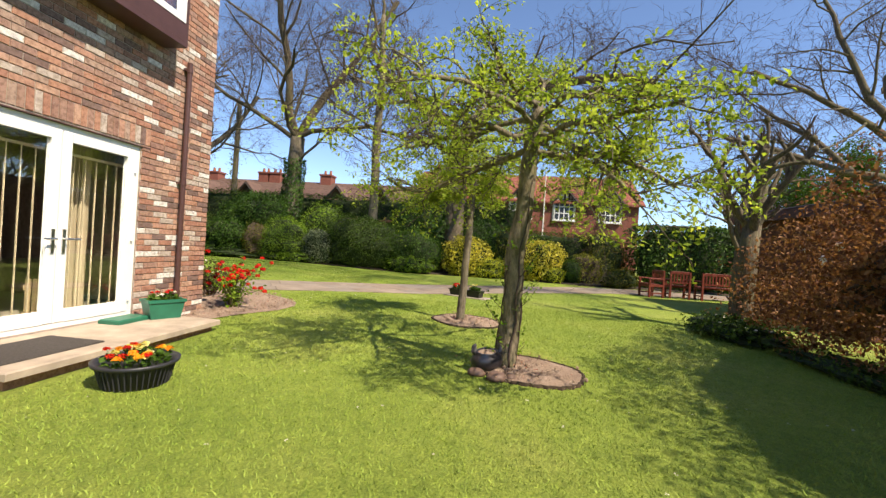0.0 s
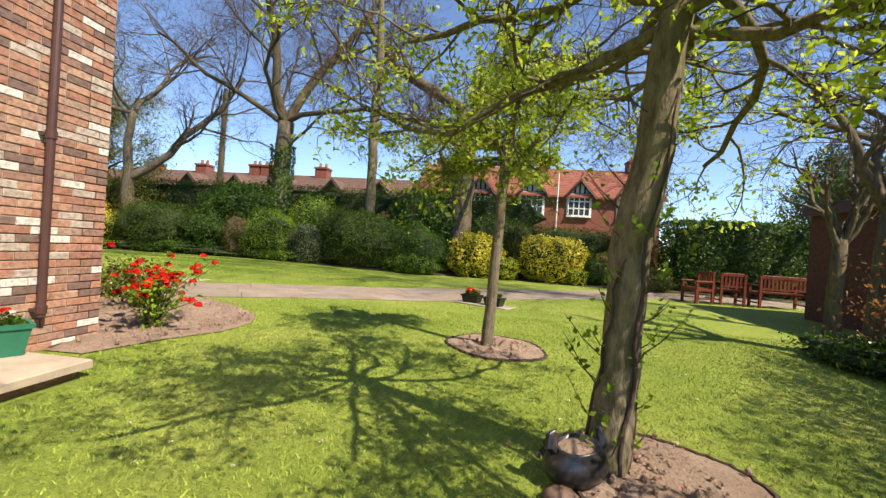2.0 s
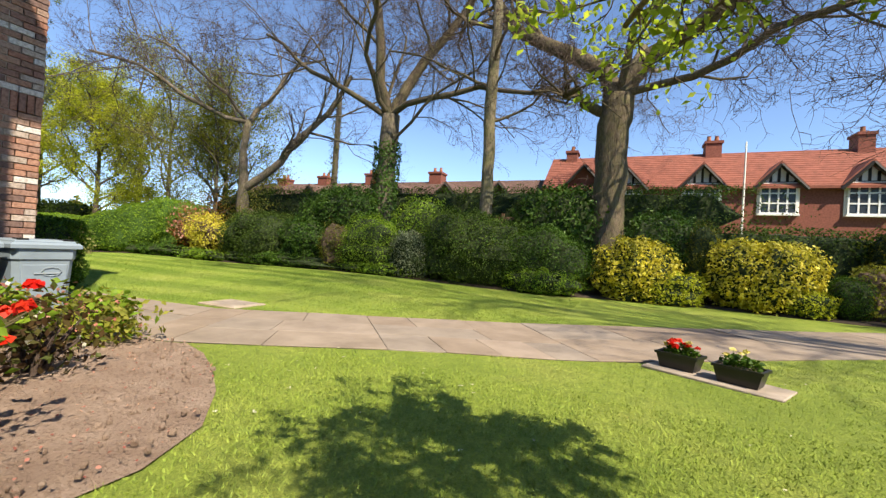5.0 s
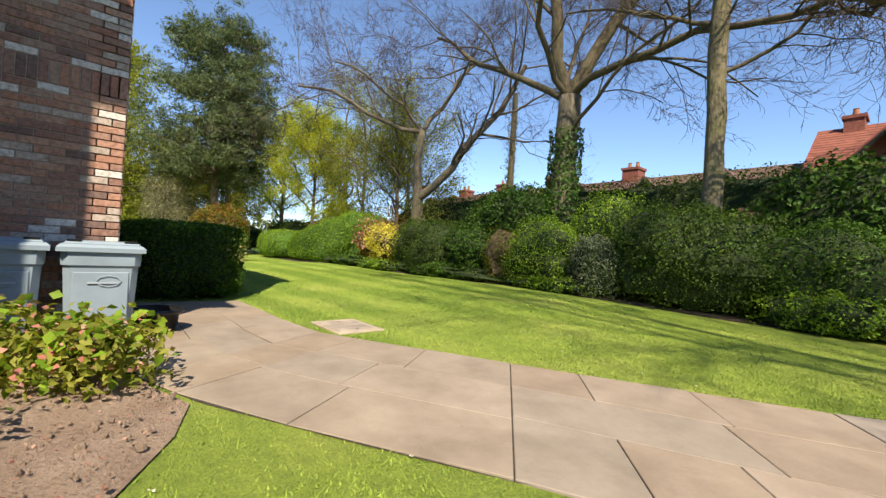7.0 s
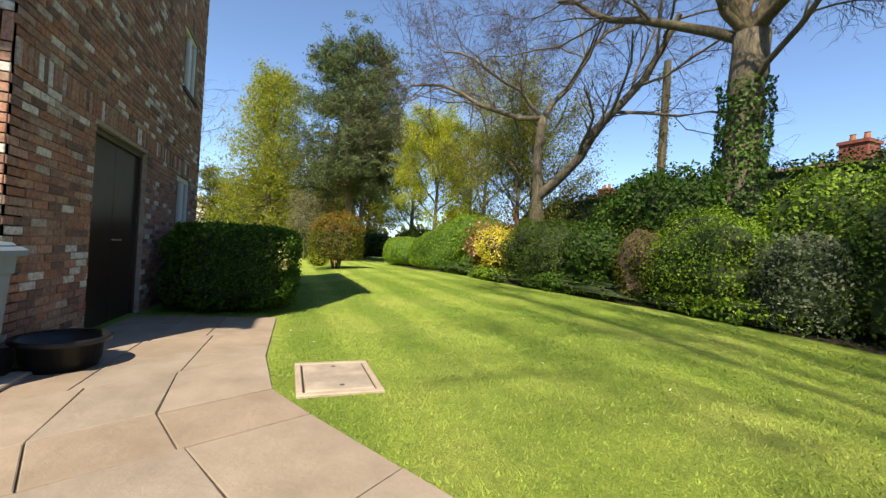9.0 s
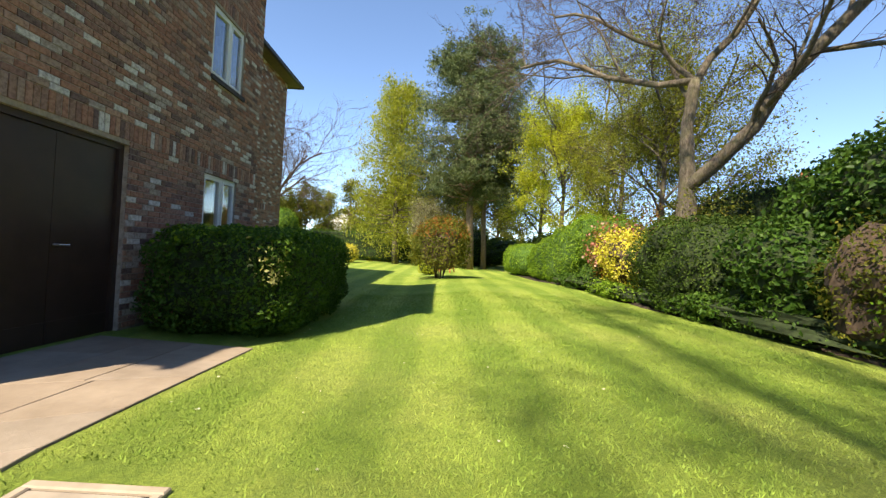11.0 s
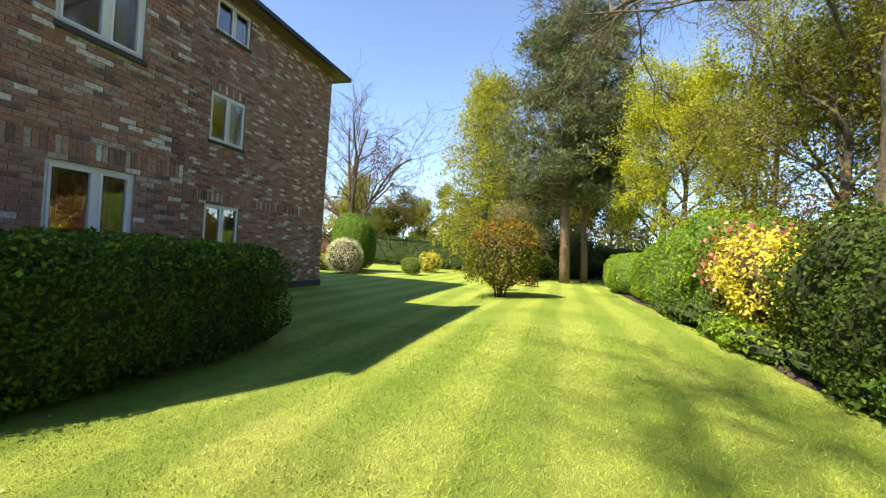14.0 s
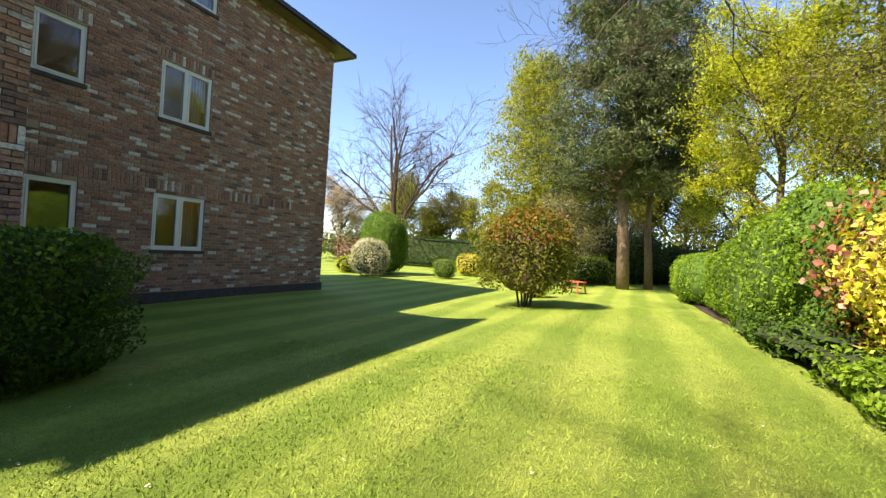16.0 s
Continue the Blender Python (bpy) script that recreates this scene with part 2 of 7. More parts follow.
L_OLIVE = leaf_material("olive_leaves", [(0.07, 0.095, 0.015), (0.13, 0.15, 0.022), (0.2, 0.18, 0.03)], 0.5, 0.35)
L_PINK = leaf_material("pink_blossom", [(0.3, 0.09, 0.08), (0.5, 0.22, 0.19), (0.6, 0.38, 0.32)], 0.6, 0.3)
L_WHITE = leaf_material("white_blossom", [(0.5, 0.48, 0.44), (0.65, 0.63, 0.58), (0.75, 0.73, 0.68)], 0.6, 0.3)
L_BEIGE = leaf_material("pale_beige_blossom", [(0.16, 0.17, 0.09), (0.26, 0.25, 0.16), (0.36, 0.34, 0.24)], 0.6, 0.3)
L_BLOSSOM = leaf_material("pale_pink_blossom", [(0.36, 0.27, 0.25), (0.5, 0.4, 0.37), (0.62, 0.54, 0.5)], 0.6, 0.4)
L_RED = leaf_material("red_petals", [(0.45, 0.008, 0.008), (0.6, 0.02, 0.012), (0.65, 0.05, 0.02)], 0.5, 0.25)
L_ORANGE = leaf_material("orange_petals", [(0.7, 0.2, 0.01), (0.75, 0.28, 0.015), (0.75, 0.4, 0.03)], 0.5, 0.25)
L_CREAM = leaf_material("cream_petals", [(0.65, 0.55, 0.2), (0.7, 0.6, 0.1), (0.75, 0.68, 0.4)], 0.5, 0.25)
L_REDDISH = leaf_material("bronze_rose_leaves", [(0.06, 0.03, 0.02), (0.09, 0.06, 0.025), (0.09, 0.12, 0.03)], 0.4, 0.3)
BARK = bark_material("grey_brown_bark", (0.05, 0.038, 0.028), (0.18, 0.14, 0.1), (0.13, 0.13, 0.05), 0.5)
BARK_GREEN = bark_material("mossy_bark", (0.06, 0.05, 0.034), (0.29, 0.24, 0.165), (0.13, 0.13, 0.05), 0.7)
BARK_PALE = bark_material("pale_flaking_bark", (0.06, 0.046, 0.036), (0.245, 0.2, 0.155), (0.12, 0.12, 0.055), 0.55)
BARK_TWIG = bark_material("twig_bark", (0.05, 0.036, 0.03), (0.13, 0.095, 0.075))
BARK_PINE = bark_material("pine_bark", (0.11, 0.07, 0.048), (0.29, 0.215, 0.15))


# ---- mesh helpers ----
class Shape:
    """Collects vertices and faces of one mesh."""

    def __init__(self):
        self.v, self.f = [], []

    def add(self, verts, faces):
        k = len(self.v)
        self.v += [tuple(p) for p in verts]
        self.f += [tuple(i + k for i in q) for q in faces]
        return self

    def box(self, x0, x1, y0, y1, z0, z1, m=None):
        p = [Vector((x, y, z)) for z in (z0, z1) for y in (y0, y1) for x in (x0, x1)]
        if m:
            p = [m @ q for q in p]
        return self.add(p, [(0, 2, 3, 1), (4, 5, 7, 6), (0, 1, 5, 4), (2, 6, 7, 3), (0, 4, 6, 2), (1, 3, 7, 5)])

    def slab(self, x0, x1, y0, y1, z0, z1, e=0.01, m=None):
        """A box with its upper edges chamfered."""
        lo = [(x0, y0), (x1, y0), (x1, y1), (x0, y1)]
        hi = [(x0 + e, y0 + e), (x1 - e, y0 + e), (x1 - e, y1 - e), (x0 + e, y1 - e)]
        p = [Vector((x, y, z0)) for x, y in lo] + [Vector((x, y, z1 - e)) for x, y in lo] + [Vector((x, y, z1)) for x, y in hi]
        if m:
            p = [m @ q for q in p]
        f = [(3, 2, 1, 0), (8, 9, 10, 11)]
        for a in (0, 4):
            f += [(a + i, a + (i + 1) % 4, a + 4 + (i + 1) % 4, a + 4 + i) for i in range(4)]
        return self.add(p, f)

    def tube(self, pts, radii, sides=8, cap=True):
        pts = [Vector(p) for p in pts]
        n = len(pts)
        verts, faces = [], []
        ref = Vector((0.31, 0.95, 0.05))
        for i, p in enumerate(pts):
            d = (pts[min(i + 1, n - 1)] - pts[max(i - 1, 0)]).normalized()
            a = d.cross(ref)
            if a.length < 0.1:
                a = d.cross(Vector((1, 0, 0)))
            a.normalize()
            b = d.cross(a)
            for k in range(sides):
                w = 2 * math.pi * k / sides
                verts.append(p + (a * math.cos(w) + b * math.sin(w)) * radii[i])
        for i in range(n - 1):
            for k in range(sides):
                j = (k + 1) % sides
                faces.append((i * sides + k, i * sides + j, (i + 1) * sides + j, (i + 1) * sides + k))
        if cap:
            faces += [tuple(range(sides))[::-1], tuple((n - 1) * sides + k for k in range(sides))]
        return self.add(verts, faces)

    def lathe(self, profile, sides=20, m=None, ry=1.0):
        """Turned shape; profile of (radius, z); ry squeezes it along y."""
        verts = [Vector((r * math.cos(2 * math.pi * k / sides), r * ry * math.sin(2 * math.pi * k / sides), z)) for r, z in profile for k in range(sides)]
        if m:
            verts = [m @ q for q in verts]
        faces = [(i * sides + k, i * sides + (k + 1) % sides, (i + 1) * sides + (k + 1) % sides, (i + 1) * sides + k)
                 for i in range(len(profile) - 1) for k in range(sides)]
        return self.add(verts, faces)

    def mesh(self, name, smooth=False):
        me = bpy.data.meshes.new(name)
        me.from_pydata(self.v, [], self.f)
        if smooth:
            me.polygons.foreach_set("use_smooth", [True] * len(me.polygons))
        me.update()
        return me


def linked(name, me, mat, parent=None, label=""):
    if mat and not me.materials:
        me.materials.append(mat)
    ob = new(name, me)
    ob.parent = parent
    if parent:
        ob.matrix_parent_inverse = parent.matrix_world.inverted() if parent.type != "EMPTY" else Matrix()
    return tagged(ob, label)


def part(name, shape, mat, parent, label="", smooth=False):
    return linked(name, shape.mesh(name, smooth), mat, parent, label)


def thing(name, x, y, z, label, category, group="", kind="", turn=0):
    ob = new(name)
    ob.matrix_world = ob.matrix_basis = pose(x, y, z, 0, 0, turn)
    ob.empty_display_size = 0.2
    return tagged(ob, label, category, group, kind)


def smooth01(v):
    v = max(0.0, min(1.0, v))
    return v * v * (3 - 2 * v)


def ground_z(x, y):
    """The lie of the land: a gentle bank under the long lawn."""
    rise = 0.2 * smooth01((y - 11.3) / 2.6) * smooth01((-x - 2.0) / 7.0)
    dip = -0.1 * smooth01((-x - 8.0) / 8.0) * smooth01((12.6 - y) / 2.0)
    far = 1 - smooth01((-x - 20) / 8.0) * 0.8
    return rise * far + dip * (1 - 0.4 * smooth01((-x - 24) / 10.0)) + 0.02 * math.sin(x * 0.7) * math.sin(y * 0.6 + 1)


def quick_mesh(name, verts, faces):
    """verts (n, 3) and faces (m, 3 or 4) as arrays."""
    me = bpy.data.meshes.new(name)
    n, k = faces.shape
    me.vertices.add(len(verts))
    me.vertices.foreach_set("co", np.ascontiguousarray(verts, dtype=np.float32).ravel())
    me.loops.add(n * k)
    me.loops.foreach_set("vertex_index", np.ascontiguousarray(faces, dtype=np.int32).ravel())
    me.polygons.add(n)
    me.polygons.foreach_set("loop_start", np.arange(0, n * k, k, dtype=np.int32))
    me.update(calc_edges=True)
    return me


def leaf_mesh(name, at, out, size, rng, droop=0.0, slim=0.55, spread=0.9):
    """One small folded leaf per place: two triangles over four vertices."""
    n = len(at)
    nrm = out + rng.normal(0, spread, (n, 3))
    nrm /= np.linalg.norm(nrm, axis=1)[:, None] + 1e-9
    d = rng.normal(0, 1, (n, 3))
    d[:, 2] -= droop
    d -= nrm * (d * nrm).sum(1)[:, None]
    d /= np.linalg.norm(d, axis=1)[:, None] + 1e-9
    s = np.cross(nrm, d)
    ln = (size * rng.uniform(0.6, 1.3, n))[:, None]
    a, tip = at - d * ln * 0.5, at + d * ln * 0.5
    l = at + s * ln * slim * 0.5 + nrm * ln * 0.12
    r = at - s * ln * slim * 0.5 + nrm * ln * 0.12
    verts = np.stack([a, r, tip, l], 1).reshape(-1, 3)
    k = np.arange(n)[:, None] * 4
    faces = np.concatenate([k + [0, 1, 2], k + [0, 2, 3]], 1).reshape(-1, 3)
    return quick_mesh(name, verts, faces)


def lumps(d, rng_seed, amount, freq=3.0):
    """Uneven outline: a factor for each direction."""
    r = np.random.RandomState(rng_seed)
    f = np.zeros(len(d))
    for k in range(7):
        w = r.normal(0, freq * (1 + 0.35 * k), 3)
        f += np.sin(d @ w + r.uniform(0, 6.28)) / (1 + 0.5 * k)
    return 1 + amount * f * 0.5


def rounded(d, e):
    """Radius of a unit superellipsoid along unit directions."""
    return 1 / (np.abs(d) ** e).sum(1) ** (1 / e)


def bush(name, label, x, y, z, rx, ry, rz, mat, seed, leaves=5000, leaf=0.07, e=2.5, uneven=0.16, core=SHADECORE, turn=0.0, category="shrub",
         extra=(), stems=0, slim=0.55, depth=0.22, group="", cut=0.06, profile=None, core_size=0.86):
    """A shrub or hedge: dense leaves over an inner shell, by default coloured as dark as its shade, on the ground at
    (x, y, z); height 2 * rz, or rz * 2 with its belly low.
    """
    rng = np.random.RandomState(seed)
    ob = thing(name, x, y, z, label, category, group)
    ob.matrix_world = ob.matrix_basis = pose(x, y, z, 0, 0, turn)
    top = 2 * rz
    scale = np.array([rx, ry, rz])

    def skin(d):
        q = d * scale / min(rx, ry, rz)
        p = d * (rounded(d, e) * lumps(q, seed, uneven) * lumps(q, seed + 500, min(0.05, uneven * 0.4), 6.0))[:, None] * scale
        p[:, 2] += rz
        if profile:
            p[:, 2] *= np.array([profile(a / rx) for a in p[:, 0]])
        return p

    def scatter(n, seed_shift=0):
        if e >= 4:
            area = np.array([ry * rz, rx * rz, rx * ry])
            ax = rng.choice(3, n * 2, p=area / area.sum())
            d = rng.uniform(-1, 1, (n * 2, 3))
            d[np.arange(n * 2), ax] = rng.choice([-1.0, 1.0], n * 2)
        else:
            d = rng.normal(0, 1, (n * 2, 3)) / scale ** 0.6
        d /= np.linalg.norm(d, axis=1)[:, None]
        p = skin(d)
        keep = p[:, 2] > cut
        p, d = p[keep][:n], d[keep][:n]
        c = np.array([0, 0, rz])
        f = 1 - depth * rng.uniform(0, 1, len(p)) ** 1.6 + np.abs(rng.normal(0, 0.012 if depth < 0.16 else 0.05, len(p)))
        return c + (p - c) * f[:, None], d / scale

    at, out = scatter(leaves)
    out /= np.linalg.norm(out, axis=1)[:, None]
    linked("foliage", leaf_mesh("foliage", at, out, np.full(len(at), leaf), rng, slim=slim), mat, ob)
    for k, (n, m, size, lowest) in enumerate(extra):
        at, out = scatter(n)
        keep = at[:, 2] > lowest * top
        at, out = at[keep], out[keep]
        out /= np.linalg.norm(out, axis=1)[:, None]
        tips = linked("blossom" if m in (L_PINK, L_WHITE, L_RED) else "young_growth", leaf_mesh("tips", at + out * 0.02, out, np.full(len(at), size), rng, slim=0.8), m, ob)
        tagged(tips, kind="stuff")
    # closed shell behind the leaves; the default core colour paints the inner shade
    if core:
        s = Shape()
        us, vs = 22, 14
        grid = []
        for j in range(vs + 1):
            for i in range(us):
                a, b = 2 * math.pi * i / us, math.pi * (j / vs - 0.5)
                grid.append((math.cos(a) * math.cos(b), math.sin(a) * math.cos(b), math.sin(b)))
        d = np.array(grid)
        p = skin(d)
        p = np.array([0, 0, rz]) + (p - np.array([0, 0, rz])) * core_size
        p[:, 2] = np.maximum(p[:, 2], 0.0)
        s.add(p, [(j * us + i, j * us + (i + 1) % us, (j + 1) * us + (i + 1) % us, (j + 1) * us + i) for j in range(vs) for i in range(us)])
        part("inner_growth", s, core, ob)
    if stems:
        s = Shape()
        for k in range(stems):
            a = rng.uniform(0, 6.28)
            b = Vector((rx * 0.12 * math.cos(a), ry * 0.12 * math.sin(a), 0))
            e2 = Vector((rx * rng.uniform(0.3, 0.8) * math.cos(a), ry * rng.uniform(0.3, 0.8) * math.sin(a), rz * rng.uniform(0.8, 1.5)))
            s.tube([b, b.lerp(e2, 0.4) + Vector((0, 0, rz * 0.2)), e2], [0.03, 0.022, 0.008], 5)
        tagged(part("woody_base", s, BARK_TWIG, ob), kind="stuff")
    return ob

# ---- trees ----
def wander(rng, p, d, length, n, bend, up):
    pts, d = [Vector(p)], Vector(d).normalized()
    for _ in range(n):
        d = (d + Vector(rng.normal(0, bend, 3)) + Vector((0, 0, up))).normalized()
        pts.append(pts[-1] + d * (length / n))
    return pts


def side_way(rng, d, spread):
    a = d.cross(Vector(rng.normal(0, 1, 3))).normalized()
    return (d * math.cos(spread) + a * math.sin(spread)).normalized()


def tree(name, label, x, y, z, trunk, radii, bark, seed, limbs=(), counts=(6, 6, 5), ratio=(0.55, 0.5, 0.5), bend=0.16, up=0.05, spread=0.8,
         leaf=None, leaf_size=0.08, leaves_per=3, leaf_spread=0.12, twig_radius=0.006, group="", droop=0.0, category="tree", twigs=BARK_TWIG, flare=1.25, scatter_from=1, sides=12, ivy=0, thin=1.0, limb_bark=None, tufts=False, flat=1.0):
    """trunk: points above the base; radii to match; limbs: (share of the height, way x, y, z, length, radius), each a main limb that the rest grows from."""
    rng = np.random.RandomState(seed)
    ob = thing(name, x, y, z, label, category, group)
    pts = [Vector((0, 0, -0.1))] + [Vector(p) for p in trunk]
    dense, rad = [], []
    all_r = [radii[0] * flare] + list(radii)
    for i in range(len(pts) - 1):
        for k in range(4):
            f = k / 4
            dense.append(pts[i].lerp(pts[i + 1], f) + Vector(rng.normal(0, 0.06 * all_r[i], 3)))
            rad.append((all_r[i] * (1 - f) + all_r[i + 1] * f) * rng.uniform(0.95, 1.06))
    dense.append(pts[-1])
    rad.append(all_r[-1])
    part("trunk", Shape().tube(dense, rad, sides), bark, ob, smooth=True)
    big, fine, ends = [], Shape(), []

    def sprout(level, p, d, length, r):
        n = (7, 5, 4, 3)[min(level, 3)]
        line = wander(rng, p, d, length, n, bend * (1 + 0.2 * level), up if level < 3 else up * 0.3 - droop)
        r1 = r * (0.35 if level else 0.45)
        shape, s = (big[-1], (9, 6, 4, 3)[level]) if level < 2 else (fine, (9, 6, 4, 3)[min(level, 3)])
        shape.tube(line, [r + (r1 - r) * i / n for i in range(n + 1)], s, False)
        if level >= scatter_from:
            ends.extend(line[-2:] if tufts else line[1:] if level > 1 else line[n // 2:])
        if level < len(counts):
            for k in range(counts[level]):
                t = 0.22 + 0.78 * (k + rng.uniform(0.2, 0.9)) / counts[level]
                i = min(int(t * n), n - 1)
                q = line[i].lerp(line[i + 1], min(1, t * n - i))
                here = (line[i + 1] - line[i]).normalized()
                way = side_way(rng, here, spread * rng.uniform(0.6, 1.25))
                way.z *= flat
                sprout(level + 1, q, way, length * ratio[level] * rng.uniform(0.6, 1.25),
                       max(twig_radius, (r + (r1 - r) * t) * 0.52 * thin))

    top = pts[-1].z
    for share, wx, wy, wz, length, r in limbs:
        zz = share * top
        i = max(k for k in range(len(pts)) if pts[k].z <= zz + 1e-6 or k == 0)
        i = min(i, len(pts) - 2)
        q = pts[i].lerp(pts[i + 1], max(0, min(1, (zz - pts[i].z) / max(1e-6, pts[i + 1].z - pts[i].z))))
        big.append(Shape())
        sprout(0, q, (wx, wy, wz), length, r)
    for limb_shape in big:
        part("limb", limb_shape, limb_bark or bark, ob, smooth=True)
    if fine.v:
        tagged(part("twig_mass", fine, twigs, ob, smooth=True), kind="stuff")
    if leaf and ends:
        base = np.array([tuple(p) for p in ends])
        at = np.repeat(base, leaves_per, 0)
        at = at + rng.normal(0, leaf_spread, at.shape)
        out = rng.normal(0, 0.6, at.shape) + np.array([0, 0, 0.7])
        linked("crown", leaf_mesh("crown", at, out, np.full(len(at), leaf_size), rng, droop=droop * 12), leaf, ob)
    if ivy:
        hi = ivy
        n = int(hi * 1500 * radii[0] * 2)
        zs, an = rng.uniform(0, 1, n) ** 1.3 * hi, rng.uniform(0, 6.28, n)
        rr = radii[0] * 1.08 + 0.07 * rng.uniform(0, 1, n)
        shift = np.array([dense[min(len(dense) - 1, max(0, int((zz / top) * len(dense))))].xy[:] for zz in zs])
        at = np.stack([shift[:, 0] + rr * np.cos(an), shift[:, 1] + rr * np.sin(an), zs], 1)
        out = np.stack([np.cos(an), np.sin(an), an * 0 + 0.3], 1)
        linked("ivy", leaf_mesh("ivy", at, out, np.full(n, 0.085), rng, slim=0.9, spread=0.4), L_LAUREL, ob)
    return ob


# ---- ground, paving, beds ----
PATH_NEAR = [(-10.85, 8.45), (-8.05, 8.45), (-6.6, 8.45), (-5.66, 8.8), (-4.57, 9.4), (-3.5, 10.05), (-2.2, 10.6), (-1.3, 11.1), (1.5, 13.2), (4.2, 15.2), (8.0, 15.5), (13, 15.7)]
PATH_FAR = [(-10.73, 10.28), (-9.2, 10.26), (-7.58, 10.24), (-6.51, 10.73), (-5.91, 11.06), (-4.9, 11.6), (-3.7, 12.3), (-2.5, 13.0), (0.4, 14.9), (3.2, 17.0), (8.0, 18.0), (13, 18.2)]
BED = [(-4.05, 5.35), (-3.85, 6.0), (-3.56, 6.55), (-3.55, 7.1), (-3.75, 7.55), (-4.2, 7.98), (-4.71, 8.33), (-5.2, 8.6), (-5.66, 8.74), (-6.6, 8.42), (-8.0, 8.4), (-8.0, 5.95), (-6.2, 5.93), (-4.46, 5.93), (-4.46, 5.35)]


def ring(cx, cy, r, n=28, seed=1):
    q = np.random.RandomState(seed)
    ph = q.uniform(0, 6.28, 3)
    return [(cx + r * (1 + 0.05 * math.sin(2 * a + ph[0]) + 0.03 * math.sin(5 * a + ph[1])) * math.cos(a), cy + r * (1 + 0.05 * math.sin(2 * a + ph[0]) + 0.03 * math.sin(5 * a + ph[1])) * math.sin(a))
            for a in (2 * math.pi * k / n for k in range(n))]


RING_ONE, RING_TWO = ring(0.45, 4.47, 0.56, seed=2), ring(-0.4, 7.12, 0.6, seed=3)
BORDER = [(-60, 16.7), (-31, 16.7), (-24, 17.0), (-17, 17.0), (-12, 17.2), (-8.5, 17.4), (-5, 17.6), (-3, 18.2), (-1.5, 18.6), (0.7, 18.9), (3.0, 18.4), (4.6, 18.1), (6.0, 18.3), (14, 18.6), (60, 18.6), (60, 24), (-60, 24)]


def inside(poly, x, y):
    """Even-odd test for arrays of places."""
    x, y = np.asarray(x, float), np.asarray(y, float)
    hit = np.zeros(x.shape, bool)
    for (x0, y0), (x1, y1) in zip(poly, poly[1:] + poly[:1]):
        if y0 != y1:
            hit ^= ((y0 > y) != (y1 > y)) & (x < (x1 - x0) * (y - y0) / (y1 - y0) + x0)
    return hit


def ground():
    xs = np.concatenate([np.geomspace(-900, -62, 10), np.arange(-60, 22, 0.5), np.geomspace(23, 900, 10)])
    ys = np.concatenate([np.geomspace(-900, -22, 10), np.arange(-20, 32, 0.5), np.geomspace(33, 900, 10)])
    v = np.array([(a, b, ground_z(a, b)) for b in ys for a in xs])
    w = len(xs)
    f = np.array([(j * w + i, j * w + i + 1, (j + 1) * w + i + 1, (j + 1) * w + i) for j in range(len(ys) - 1) for i in range(w - 1)])
    me = quick_mesh("ground", v, f)
    me.polygons.foreach_set("use_smooth", [True] * len(me.polygons))
    tagged(linked("ground", me, LAWN), "mown green lawn with faint mower stripes", "lawn", kind="structure")


ground()


def along(line, s):
    """The place at share s of a polyline, by vertex number."""
    k = s * (len(line) - 1)
    i = min(int(k), len(line) - 2)
    return Vector(line[i]).lerp(Vector(line[i + 1]), k - i)


def bed(name, label, poly, rings=14, hump=0.05, lip=0.035, dense=4, mat=SOIL):
    pts = []
    for a, b in zip(poly, poly[1:] + poly[:1]):
        pts += [Vector(a).lerp(Vector(b), k / dense) for k in range(dense)]
    c = sum(pts, Vector((0, 0))) / len(pts)
    ob = thing(name, c.x, c.y, ground_z(c.x, c.y), label, "flower bed", kind="structure")
    s, n = Shape(), len(pts)
    for j in range(rings + 1):
        for p in pts:
            q = c.lerp(p, max(0.001, j / rings))
            r = j / rings
            zz = ground_z(q.x, q.y) - ob.location.z + 0.014 + hump * (1 - r ** 3) + 0.035 * (1 - r ** 4) * noise.noise(Vector((q.x * 6, q.y * 6, 0))) + 0.02 * (1 - r ** 4) * noise.noise(Vector((q.x * 19, q.y * 19, 3)))
            s.v.append((q.x - c.x, q.y - c.y, zz))
    for j in range(rings):
        for i in range(n):
            k = (i + 1) % n
            s.f.append((j * n + i, j * n + k, (j + 1) * n + k, (j + 1) * n + i))
    part("soil", s, mat, ob, smooth=True)
    if lip:
        e = Shape()
        for i, p in enumerate(pts):
            o = (p - c).normalized()
            for w, h in ((-0.03, 0.01), (-0.02, lip), (0.0, lip), (0.012, 0.0)):
                q = p + o * (w + 0.012 * math.sin(i * 2.3))
                e.v.append((q.x - c.x, q.y - c.y, ground_z(q.x, q.y) - ob.location.z + h))
        for i in range(n):
            k = (i + 1) % n
            e.f += [(4 * i + a, 4 * k + a, 4 * k + a + 1, 4 * i + a + 1) for a in range(3)]
        part("turf_edge", e, plain("cut_turf_edge", (0.045, 0.03, 0.018), 1.0, vary=0.5, scale=20), ob)
    return ob


bed("flower_bed", "curved bed of dry brown soil beside the brick wall", BED, lip=0)
bed("tree_ring", "round bed of bare soil cut into the lawn round a tree", RING_ONE, 10, 0.03, 0.028, 3)
bed("tree_ring", "round bed of bare soil cut into the lawn round a tree", RING_TWO, 10, 0.025, 0.024, 3)


